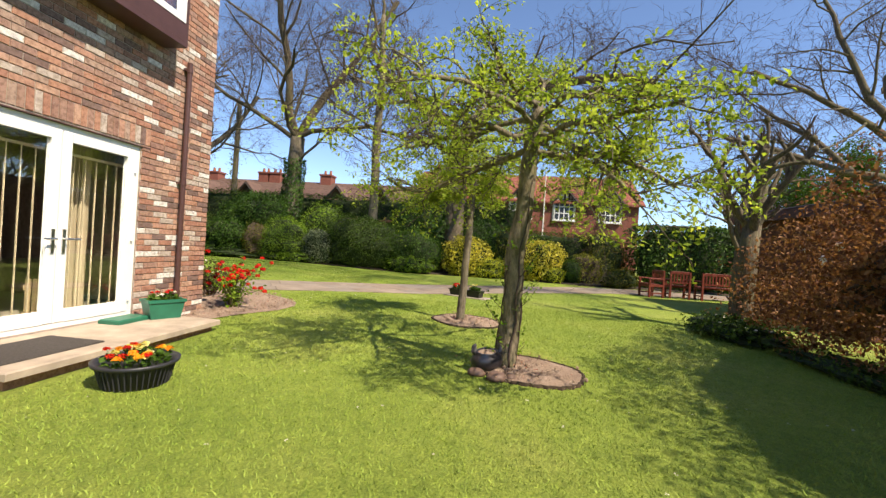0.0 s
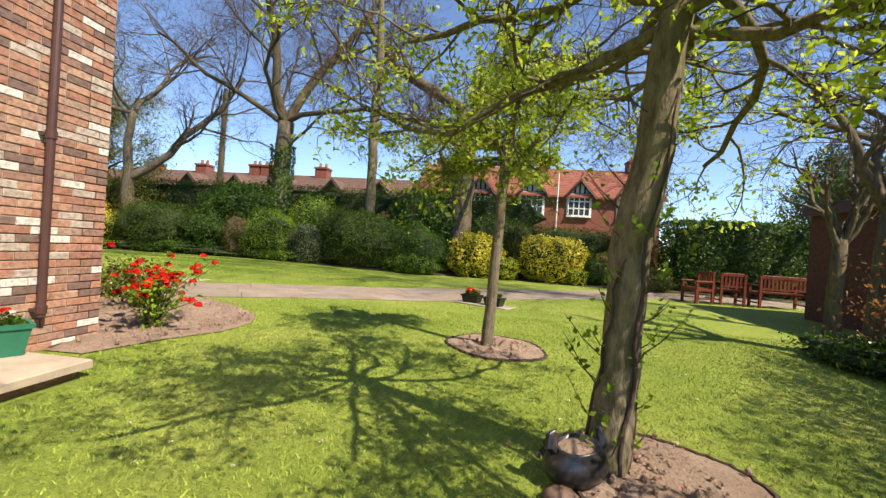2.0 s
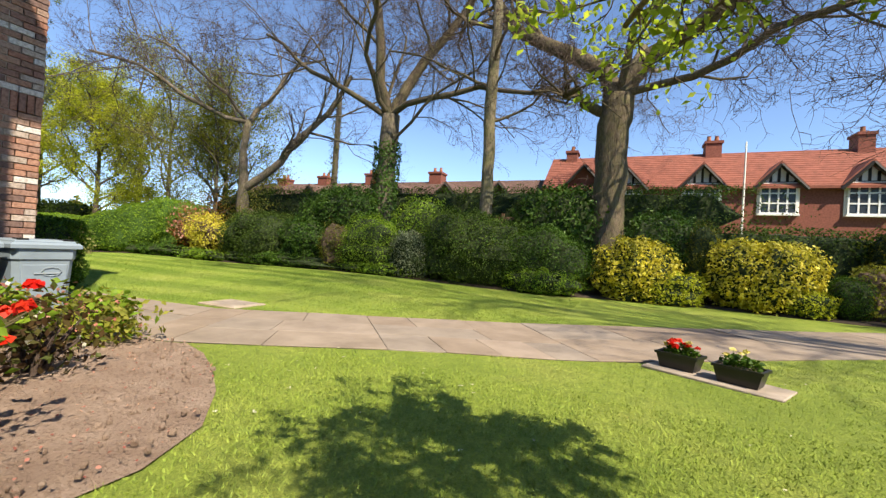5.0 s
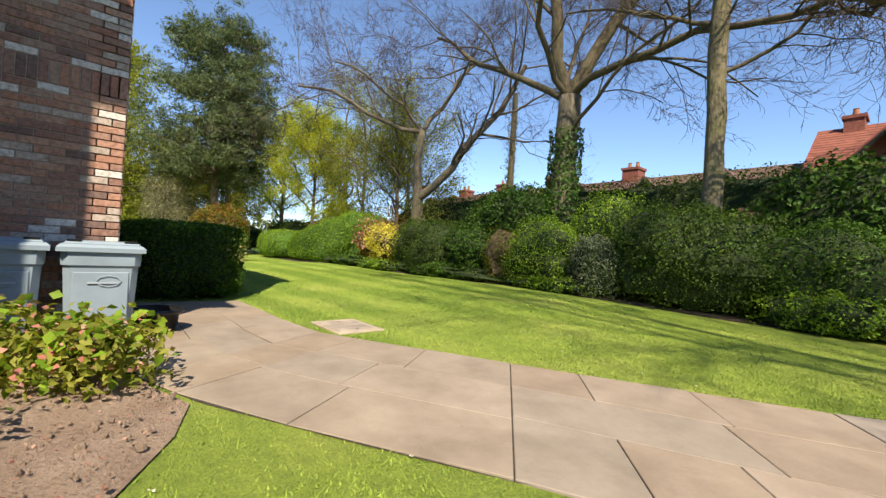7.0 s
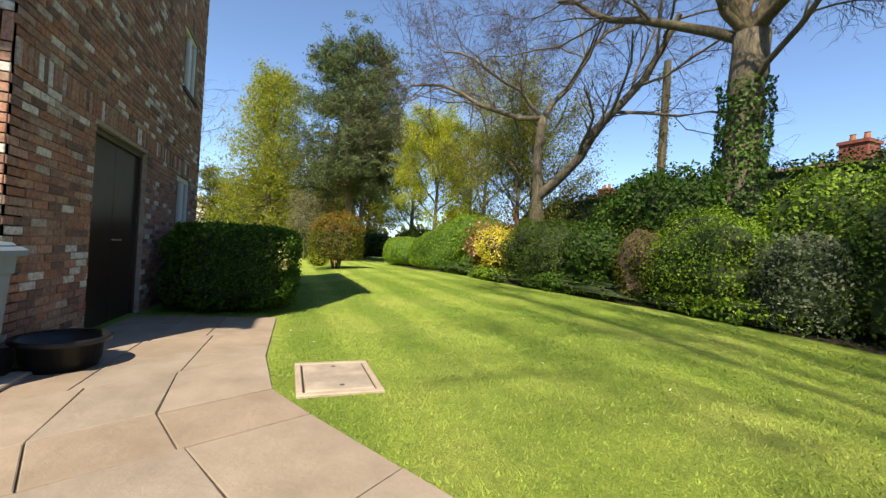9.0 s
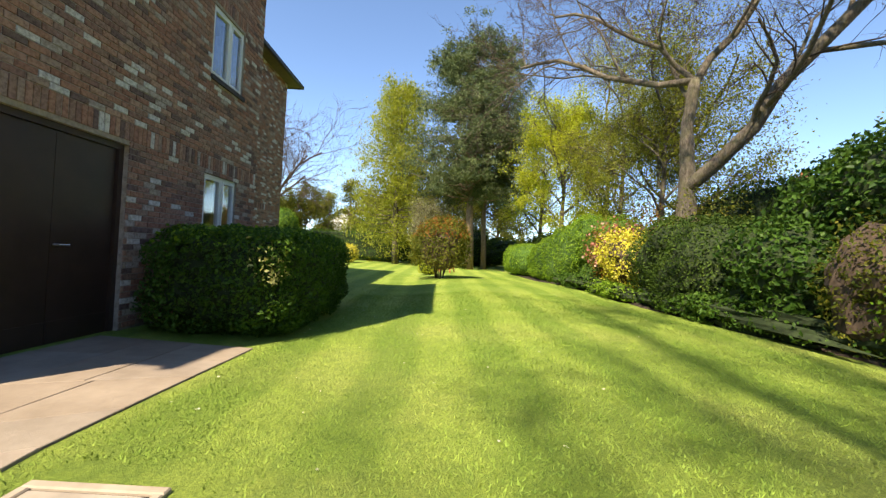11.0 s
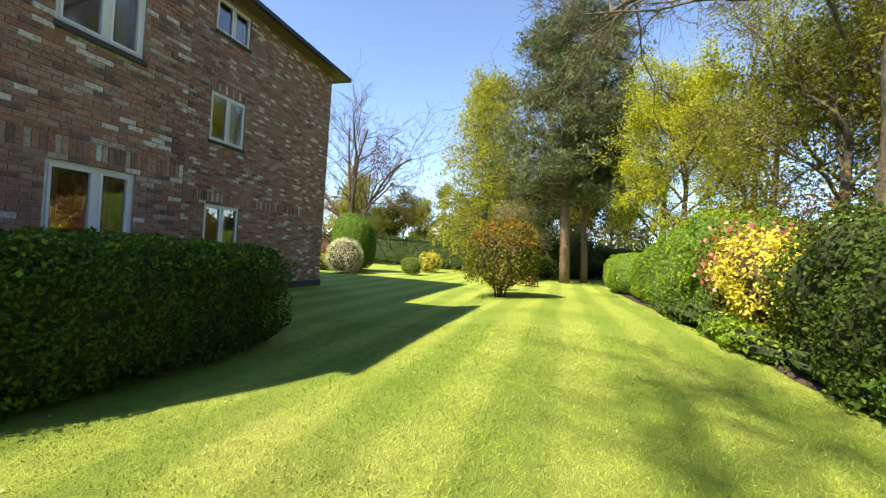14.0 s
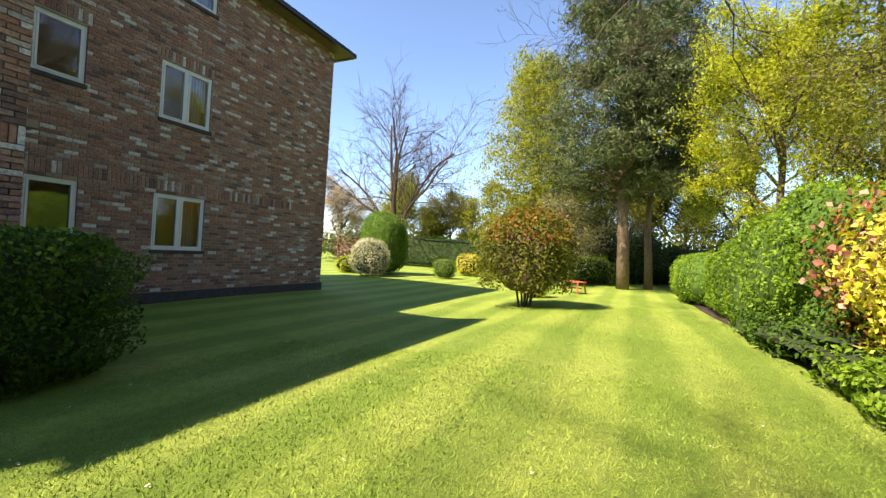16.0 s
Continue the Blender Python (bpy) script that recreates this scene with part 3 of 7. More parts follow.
def border_bed():
    s = Shape()
    front = BORDER[1:14]
    for a, b in zip(front, front[1:]):
        for k in range(6):
            p = Vector(a).lerp(Vector(b), k / 6)
            p.y += 0.06 * math.sin(p.x * 5)
            for d, h in ((0, 0.0), (0.1, 0.05), (0.6, 0.07), (5.0, 0.1)):
                s.v.append((p.x, p.y + d, ground_z(p.x, p.y + d) + h + 0.004))
    n = len(s.v) // 4
    for i in range(n - 1):
        s.f += [(4 * i + a, 4 * i + 4 + a, 4 * i + 5 + a, 4 * i + 1 + a) for a in range(3)]
    tagged(part("shrub_border_soil", s, plain("dark_humus", (0.045, 0.032, 0.022), 1.0, vary=0.5, scale=8, fine=30, relief=0.8), None), "dark soil of the shrub border along the lawn", "flower bed", kind="structure")


border_bed()


def building():
    """Brick apartment block: an east wing by the start, a middle block and a set-back far block."""
    home = thing("apartment_building", -12, 4, 0, "three-storey apartment block of worn red-brown brick with white windows", "building")
    inv = home.matrix_world.inverted()
    std = None
    H = 7.6

    def brick_box(sh, a0, a1, b0, b1, c0, c1, e=0.004):
        lo = [(a0, c0), (a1, c0), (a1, c1), (a0, c1)]
        hi = [(a0 + e, c0 + e), (a1 - e, c0 + e), (a1 - e, c1 - e), (a0 + e, c1 - e)]
        sh.add([(a, b0, c) for a, c in lo] + [(a, b1 - e, c) for a, c in lo] + [(a, b1, c) for a, c in hi],
               [(8, 9, 10, 11)[::-1]] + [(q + i, q + 4 + i, q + 4 + (i + 1) % 4, q + (i + 1) % 4) for q in (0, 4) for i in range(4)])

    one = Shape()
    brick_box(one, 0, 0.215, -0.004, 0.012, 0, 0.065)
    std = one.mesh("brick")
    std.materials.append(BRICK)
    stand = Shape()
    brick_box(stand, 0, 0.065, -0.004, 0.012, 0, 0.215)
    std_up = stand.mesh("brick")
    std_up.materials.append(BRICK)

    def wall(name, ox, oy, ux, uy, length, top, openings, bands, seed, near=None, base=-0.3):
        """Local frame: a along the wall, b outwards, c up. near: a test (a, c) for the bricks that are objects of their own."""
        rng = np.random.RandomState(seed)
        m = Matrix(((ux, -uy, 0, ox), (uy, ux, 0, oy), (0, 0, 1, 0), (0, 0, 0, 1)))
        body = Shape()
        cuts_a = sorted({0, length, *[o[0] for o in openings], *[o[1] for o in openings]})
        cuts_c = sorted({base, top, *[o[2] for o in openings], *[o[3] for o in openings]})
        na, nc = len(cuts_a), len(cuts_c)
        body.v = [(a, b_, c) for b_ in (-0.26, 0.0) for c in cuts_c for a in cuts_a]

        def solid(i, j):
            if not (0 <= i < na - 1 and 0 <= j < nc - 1):
                return False
            a, c = (cuts_a[i] + cuts_a[i + 1]) / 2, (cuts_c[j] + cuts_c[j + 1]) / 2
            return not any(o[0] < a < o[1] and o[2] < c < o[3] for o in openings)

        for i in range(na - 1):
            for j in range(nc - 1):
                if solid(i, j):
                    p, q, r_, s_ = j * na + i, j * na + i + 1, (j + 1) * na + i + 1, (j + 1) * na + i
                    k = na * nc
                    body.f += [(p, q, r_, s_), (p + k, s_ + k, r_ + k, q + k)]
                    for di, dj, u, v in ((0, -1, p, q), (1, 0, q, r_), (0, 1, r_, s_), (-1, 0, s_, p)):
                        if not solid(i + di, j + dj):
                            body.f.append((v, u, u + k, v + k))
        wob = linked(name, body.mesh(name), MORTAR, home)
        wob.matrix_basis = inv @ m
        rest, singles = Shape(), 0

        def lay(a0, a1, c0, c1, upright):
            nonlocal singles
            full = abs((a1 - a0) - (0.065 if upright else 0.215)) < 0.002 and abs((c1 - c0) - (0.215 if upright else 0.065)) < 0.002
            if near and full and singles < 300 and near(a0, c0):
                ob = new("brick", std_up if upright else std)
                ob.parent = wob
                ob.matrix_basis = pose(a0, rng.uniform(-0.004, 0.003), c0, rng.uniform(-1, 1), rng.uniform(-0.7, 0.7), rng.uniform(-0.5, 0.5))
                singles += 1
            else:
                brick_box(rest, a0, a1, -0.004, 0.012 + rng.uniform(-0.004, 0.003), c0, c1)

        def spans(a0, a1, c0, c1):
            """The stretch a0..a1 less the openings that it meets."""
            out = [(a0, a1)]
            for o in openings:
                if o[2] < c1 - 0.005 and o[3] > c0 + 0.005:
                    nxt = []
                    for p, q in out:
                        if o[1] <= p or o[0] >= q:
                            nxt.append((p, q))
                        else:
                            if o[0] > p:
                                nxt.append((p, o[0]))
                            if o[1] < q:
                                nxt.append((o[1], q))
                    out = nxt
            return [s for s in out if s[1] - s[0] > 0.03]

        c, row = 0.0, 0
        while c < top - 0.03:
            band = next((b for b in bands if abs(b[0] - c) < 0.04), None)
            tall = 0.215 if band else 0.065
            pitch = 0.075 if band else 0.225
            a = 0.0 if band else -0.1125 * (row % 2)
            while a < length:
                a0, a1 = max(a, 0), min(a + pitch - 0.01, length)
                upright = band is not None
                if band and not any(lo <= a0 <= hi for lo, hi in band[1]):
                    for k in range(3):
                        for p, q in spans(a0, min(a + pitch * 3 - 0.01, length), c + 0.075 * k, c + 0.075 * k + 0.065):
                            lay(p, q, c + 0.075 * k, c + 0.075 * k + 0.065, False)
                    a += pitch * 3
                    continue
                for p, q in spans(a0, a1, c, c + tall):
                    lay(p, q, c, c + tall, upright)
                a += pitch
            c += tall + 0.01
            row += 1
        if rest.v:
            r = part("brickwork", rest, BRICK, wob)
            tagged(r, kind="stuff")
        return m, wob

    def window(m, a0, a1, c0, c1, bars, sill=True, curtain=0, opened=False, name="window", label=""):
        """White plastic window in an opening of the wall with frame m; bars: shares of the width at which the mullions stand."""
        w = Shape()
        f, b0, b1 = 0.055, -0.1, -0.035
        w.box(a0, a0 + f, b0, b1, c0, c1), w.box(a1 - f, a1, b0, b1, c0, c1)
        w.box(a0 + f, a1 - f, b0, b1, c0, c0 + f), w.box(a0 + f, a1 - f, b0, b1, c1 - f, c1)
        edges = [a0 + f]
        for s in bars:
            k = a0 + s * (a1 - a0)
            w.box(k - 0.035, k + 0.035, b0, b1, c0 + f, c1 - f)
            edges += [k - 0.035, k + 0.035]
        edges.append(a1 - f)
        ob = linked(name, w.mesh("window"), WHITE, home, label)
        ob.matrix_basis = inv @ m
        for p, q in zip(edges[::2], edges[1::2]):
            sash = Shape()
            g = 0.035
            sash.box(p, p + g, -0.09, -0.022, c0 + f, c1 - f), sash.box(q - g, q, -0.09, -0.022, c0 + f, c1 - f)
            sash.box(p + g, q - g, -0.09, -0.022, c0 + f, c0 + f + g), sash.box(p + g, q - g, -0.09, -0.022, c1 - f - g, c1 - f)
            so = part("sash", sash, WHITE, ob)
            pane = part("pane", Shape().box(p + g, q - g, -0.064, -0.058, c0 + f + g, c1 - f - g), GLASS, ob)
            pane.visible_shadow = False
        if sill:
            part("sill", Shape().box(a0 - 0.02, a1 + 0.02, -0.035, 0.05, c0 - 0.075, c0 - 0.002), PLINTH, ob, "dark tiled sill")
        for k in range(curtain):
            cs = Shape()
            lo, hi = (a0 + 0.05, a0 + 0.3 * (a1 - a0)) if k == 0 else (a1 - 0.3 * (a1 - a0), a1 - 0.05)
            n = 14
            for i in range(n + 1):
                aa = lo + (hi - lo) * i / n
                bb = -0.3 + 0.03 * math.sin(i * 1.9)
                cs.v += [(aa, bb, c0 - 0.05), (aa, bb, c1)]
            cs.f = [(2 * i, 2 * i + 2, 2 * i + 3, 2 * i + 1) for i in range(n)]
            co = part("curtain", cs, CURTAIN, ob, "cream curtain behind the glass")
        return ob

    # east wing: faces the first lawn; a runs towards -y from the north corner
    yc = 5.9
    door = (yc - 4.66, yc - 2.8)
    wing = wall("wall", -4.5, yc, 0, -1, 7.5, H, [(1.24, 3.1, 0.16, 2.29), (1.0, 3.4, 3.9, 5.2)], [(2.295, [(1.1, 3.3)]), (2.295, [])], 11,
                near=lambda a, c: a < 1.2 and 0.0 < c < 2.9 or a < 3.2 and 2.3 < c < 2.7)
    wall("wall", -8.05, yc, 1, 0, 3.55, H, [], [(2.45, [(0, 9)])], 12)
    inner = wall("wall", -8.05, 8.4, 0, -1, 2.5, H, [], [(2.45, [(0, 9)])], 13, near=lambda a, c: a < 1.2 and 0.8 < c < 3.6)
    # middle block, facing the long lawn; a runs towards +x from its west corner
    mid = wall("wall", -14.6, 8.4, 1, 0, 6.55, H, [(0.73, 1.8, 1.05, 2.25), (0.73, 1.8, 3.87, 5.05), (0.73, 1.8, 6.55, 7.4), (3.42, 5.13, -0.1, 2.27)],
               [(2.3, [(0, 9)]), (5.1, [(0.65, 1.9)])], 14, near=lambda a, c: a > 5.0 and 0.0 < c < 2.3 or a > 3.4 and 2.25 < c < 2.6)
    wall("wall", -14.6, 5.75, 0, 1, 2.65, H, [], [(2.3, [(0, 9)])], 15)
    far = wall("wall", -22.75, 5.75, 1, 0, 8.15, H, [(4.07, 5.21, 1.04, 2.25), (4.07, 5.21, 3.84, 5.08), (4.07, 5.21, 6.58, 7.45), (6.5, 7.25, 1.2, 2.25), (6.5, 7.25, 4.0, 5.06), (6.5, 7.25, 6.7, 7.45)],
               [(2.3, [(0, 9)]), (5.1, [(3.95, 5.3), (6.4, 7.35)])], 16, near=lambda a, c: a > 3.5 and 0.2 < c < 2.3 and a < 6.4)
    wall("wall", -22.75, -1.5, 0, 1, 7.25, H, [], [], 17)
    back = Shape()
    back.box(-22.74, -4.51, -1.7, -1.5, -0.3, H)
    part("wall", back, HOUSEBRICK, home).matrix_basis = inv
    floors = Shape()
    for zz in (-0.05, 2.6, 5.25):
        floors.box(-22.5, -14.8, -1.5, 5.5, zz, zz + 0.1), floors.box(-14.8, -8.3, -1.5, 8.14, zz, zz + 0.1)
    floors.box(-8.3, -4.76, -1.5, 5.64, 0.02, 0.12), floors.box(-8.3, -4.76, -1.5, 5.64, 2.6, 2.7)
    floors.box(-8.3, -8.1, -1.5, 5.6, -0.1, H), floors.box(-14.9, -14.7, -1.5, 5.7, -0.1, H)
    floors.box(-22.5, -8.3, 2.4, 2.5, -0.1, H)
    part("inner_floor", floors, INTERIOR, home).matrix_basis = inv
    dp = Shape()
    dp.box(-22.75, -14.6, 5.75, 5.79, -0.35, 0.13), dp.box(-22.79, -22.75, -1.5, 5.79, -0.35, 0.13)
    part("plinth", dp, PLINTH, home, "course of dark plinth bricks").matrix_basis = inv

    m = mid[0]
    window(m, 0.73, 1.8, 1.05, 2.25, [0.45], curtain=2)
    window(m, 0.73, 1.8, 3.87, 5.05, [0.45], curtain=1)
    window(m, 0.73, 1.8, 6.55, 7.4, [0.45])
    m = far[0]
    for c0, c1 in ((1.04, 2.25), (3.84, 5.08), (6.58, 7.45)):
        window(m, 4.07, 5.21, c0, c1, [0.5], curtain=1)
    for c0, c1 in ((1.2, 2.25), (4.0, 5.06), (6.7, 7.45)):
        window(m, 6.5, 7.25, c0, c1, [])
    # dark double door of the middle block
    m = mid[0]
    d = Shape()
    d.box(3.42, 3.49, -0.16, -0.06, -0.06, 2.27), d.box(5.06, 5.13, -0.16, -0.06, -0.06, 2.27), d.box(3.49, 5.06, -0.16, -0.06, 2.2, 2.27)
    fr = linked("door_frame", d.mesh("door_frame"), DARKDOOR, home)
    fr.matrix_basis = inv @ m
    for p, q in ((3.5, 4.272), (4.278, 5.05)):
        leaf = Shape().box(p, q, -0.14, -0.095, -0.04, 2.195)
        leaf.box(p + 0.02, q - 0.02, -0.095, -0.091, 0.02, 0.22)
        part("door", leaf, DARKDOOR, fr, "plain dark brown painted door leaf")
    part("door_handle", Shape().tube([(4.23, -0.095, 1.02), (4.23, -0.04, 1.02), (4.11, -0.04, 1.02)], [0.012] * 3, 8), STEEL, fr)

    # patio doors of the wing
    m = wing[0]
    o0, o1, c0, c1 = 1.24, 3.1, 0.16, 2.29
    f = Shape()
    f.box(o0, o0 + 0.06, -0.1, -0.02, c0, c1), f.box(o1 - 0.06, o1, -0.1, -0.02, c0, c1)
    f.box(o0 + 0.06, o1 - 0.06, -0.1, -0.02, c1 - 0.06, c1), f.box(o0 + 0.06, o1 - 0.06, -0.1, -0.02, c0, c0 + 0.05)
    pf = linked("patio_door_frame", f.mesh("frame"), WHITE, home, "white plastic french door frame")
    pf.matrix_basis = inv @ m
    mid_a = (o0 + o1) / 2
    for p, q, hinge in ((o0 + 0.062, mid_a - 0.004, 1), (mid_a + 0.004, o1 - 0.062, -1)):
        s, g = Shape(), 0.1
        z0, z1 = c0 + 0.055, c1 - 0.062
        s.slab(p, p + g, z0, z1, 0, 0.07, 0.008, Matrix(((1, 0, 0, 0), (0, 0, 1, -0.08), (0, 1, 0, 0), (0, 0, 0, 1))))
        s.slab(q - g, q, z0, z1, 0, 0.07, 0.008, Matrix(((1, 0, 0, 0), (0, 0, 1, -0.08), (0, 1, 0, 0), (0, 0, 0, 1))))
        s.box(p + g, q - g, -0.078, -0.012, z0, z0 + 0.13), s.box(p + g, q - g, -0.078, -0.012, z1 - g, z1)
        lf = part("patio_door", s, WHITE, pf, "white glazed door leaf")
        pane = part("pane", Shape().box(p + g, q - g, -0.05, -0.044, z0 + 0.13, z1 - g), GLASS, pf)
        pane.visible_shadow = False
        hx = mid_a - 0.055 * hinge
        hd = Shape().box(hx - 0.016, hx + 0.016, -0.01, 0.004, 0.95, 1.2)
        hd.tube([(hx, 0.004, 1.1), (hx, 0.05, 1.1), (hx - 0.13 * hinge, 0.055, 1.1)], [0.011, 0.011, 0.01], 8)
        part("door_handle", hd, STEEL, pf, "steel lever handle")
        for hz in (0.4, 1.15, 2.0):
            e = p + 0.004 if hinge > 0 else q - 0.004
            part("hinge", Shape().tube([(e, 0.0, hz - 0.05), (e, 0.0, hz + 0.05)], [0.014, 0.014], 8), WHITE, pf)
    for k in range(14):
        aa = o0 + 0.09 + k * 0.13
        sl = part("blind_slat", Shape().box(aa, aa + 0.009, -0.25, -0.235, 0.2, 2.02), CURTAIN, pf)
    part("blind_rail", Shape().box(o0, o1, -0.26, -0.23, 2.02, 2.05), CURTAIN, pf)
    cs = Shape()
    for i in range(25):
        aa = o0 + 0.2 + 0.011 * i
        bb = -0.5 + 0.035 * math.sin(i * 1.5)
        cs.v += [(aa, bb, 0.13), (aa, bb, 2.25)]
    cs.f = [(2 * i, 2 * i + 2, 2 * i + 3, 2 * i + 1) for i in range(24)]
    part("curtain", cs, CURTAIN, pf, "cream curtain drawn to the side")
    crate = Shape()
    for k in range(5):
        crate.box(o0 + 0.45 + 0.06 * k, o0 + 0.5 + 0.06 * k, -0.62, -0.6, 0.13, 0.62)
    crate.box(o0 + 0.45, o0 + 0.75, -0.66, -0.63, 0.2, 0.25).box(o0 + 0.45, o0 + 0.75, -0.66, -0.63, 0.5, 0.55)
    part("wooden_rack", crate, PALEWOOD, home, "small slatted wooden rack behind the glass").matrix_basis = inv @ m
    lint = Shape().box(o0 - 0.12, o1 + 0.12, -0.02, 0.022, c1 - 0.0, c1 + 0.012)
    part("lintel", lint, BROWN, home, "thin brown steel lintel").matrix_basis = inv @ m
    # first-floor oriel over the patio doors
    b = Shape()
    b.box(1.0, 1.06, 0, 0.35, 3.72, 5.4), b.box(4.2, 4.26, 0, 0.35, 3.72, 5.4), b.box(1.06, 4.2, 0.05, 0.35, 3.72, 3.95)
    b.box(1.0, 4.26, 0.0, 0.35, 3.66, 3.719)
    ori = linked("oriel", b.mesh("oriel"), BROWN, home, "brown clad oriel window with a white frame")
    ori.matrix_basis = inv @ m
    wf = Shape()
    for p, q in ((1.06, 1.14), (2.55, 2.65), (4.12, 4.2)):
        wf.box(p, q, 0.28, 0.36, 3.95, 5.3)
    wf.box(1.06, 4.2, 0.28, 0.358, 3.95, 4.03), wf.box(1.06, 4.2, 0.28, 0.358, 5.22, 5.3)
    part("window_frame", wf, WHITE, ori)
    for p, q in ((1.14, 2.55), (2.65, 4.12)):
        part("pane", Shape().box(p, q, 0.315, 0.321, 4.03, 5.22), GLASS, ori).visible_shadow = False
    # downpipe
    dpipe = Shape().tube([(0.6, 0.07, 0.32), (0.6, 0.07, 1.5), (0.6, 0.07, 3.64)], [0.034] * 3, 12)
    for zz in (0.35, 1.9, 3.5):
        dpipe.tube([(0.6, 0.07, zz), (0.6, 0.07, zz + 0.07)], [0.042, 0.042], 12)
        dpipe.box(0.545, 0.655, 0.0, 0.06, zz + 0.02, zz + 0.05)
    part("downpipe", dpipe, BROWN, home, "brown plastic rainwater pipe").matrix_basis = inv @ m

    def roof(x0, x1, y0, y1, z, rise, over=0.42):
        s = Shape()
        X0, X1, Y0, Y1 = x0 - over, x1 + over, y0 - over, y1 + over
        w = (Y1 - Y0) / 2
        cy = (Y0 + Y1) / 2
        s.add([(X0, Y0, z), (X1, Y0, z), (X1, Y1, z), (X0, Y1, z), (X0 + w, cy, z + rise), (X1 - w, cy, z + rise)] if X1 - X0 > 2 * w else
              [(X0, Y0, z), (X1, Y0, z), (X1, Y1, z), (X0, Y1, z), ((X0 + X1) / 2, cy, z + rise), ((X0 + X1) / 2 + 0.01, cy, z + rise)],
              [(0, 1, 5, 4), (1, 2, 5), (2, 3, 4, 5), (3, 0, 4), (3, 2, 1, 0)])
        r = part("roof", s, SLATE, home, "low slate roof with dark gutters")
        r.matrix_basis = inv
        gutter = Shape()
        gutter.box(X0 - 0.06, X1 + 0.06, Y1 - 0.01, Y1 + 0.1, z - 0.06, z + 0.06), gutter.box(X0 - 0.1, X0 - 0.005, Y0, Y1 + 0.08, z - 0.061, z + 0.059)
        part("gutter", gutter, BLACK, r)
        part("soffit", Shape().box(X0 + 0.02, X1 - 0.02, Y0 + 0.02, Y1 - 0.02, z - 0.05, z - 0.006), SOFFIT, r)

    roof(-22.75, -8.05, -1.5, 5.75, H + 0.05, 1.9)
    roof(-14.6, -8.05, 1.0, 8.4, H + 0.06, 1.9, 0.15)
    roof(-8.05, -4.5, -1.5, yc, H + 0.04, 1.3, 0.38)
    return home


def front_step():
    ob = thing("door_step", -3.95, 3.65, 0, "stone step with a pale flag top in front of patio doors", "step", kind="structure")
    s = Shape().box(-0.5, 0.42, -1.05, 1.2, -0.05, 0.085)
    part("base", s, BRICK, ob)
    part("tread", Shape().slab(-0.54, 0.5, -1.1, 1.25, 0.085, 0.15, 0.012), STONE, ob, "pale stone tread")
    mat = Shape().slab(-0.3, 0.3, -0.45, 0.45, 0.0, 0.014, 0.006)
    me = part("doormat", mat, MATBLACK, None)
    me.matrix_basis = pose(-3.95, 3.05, 0.15)
    tagged(me, "worn dark brown doormat on the stone step", "doormat")


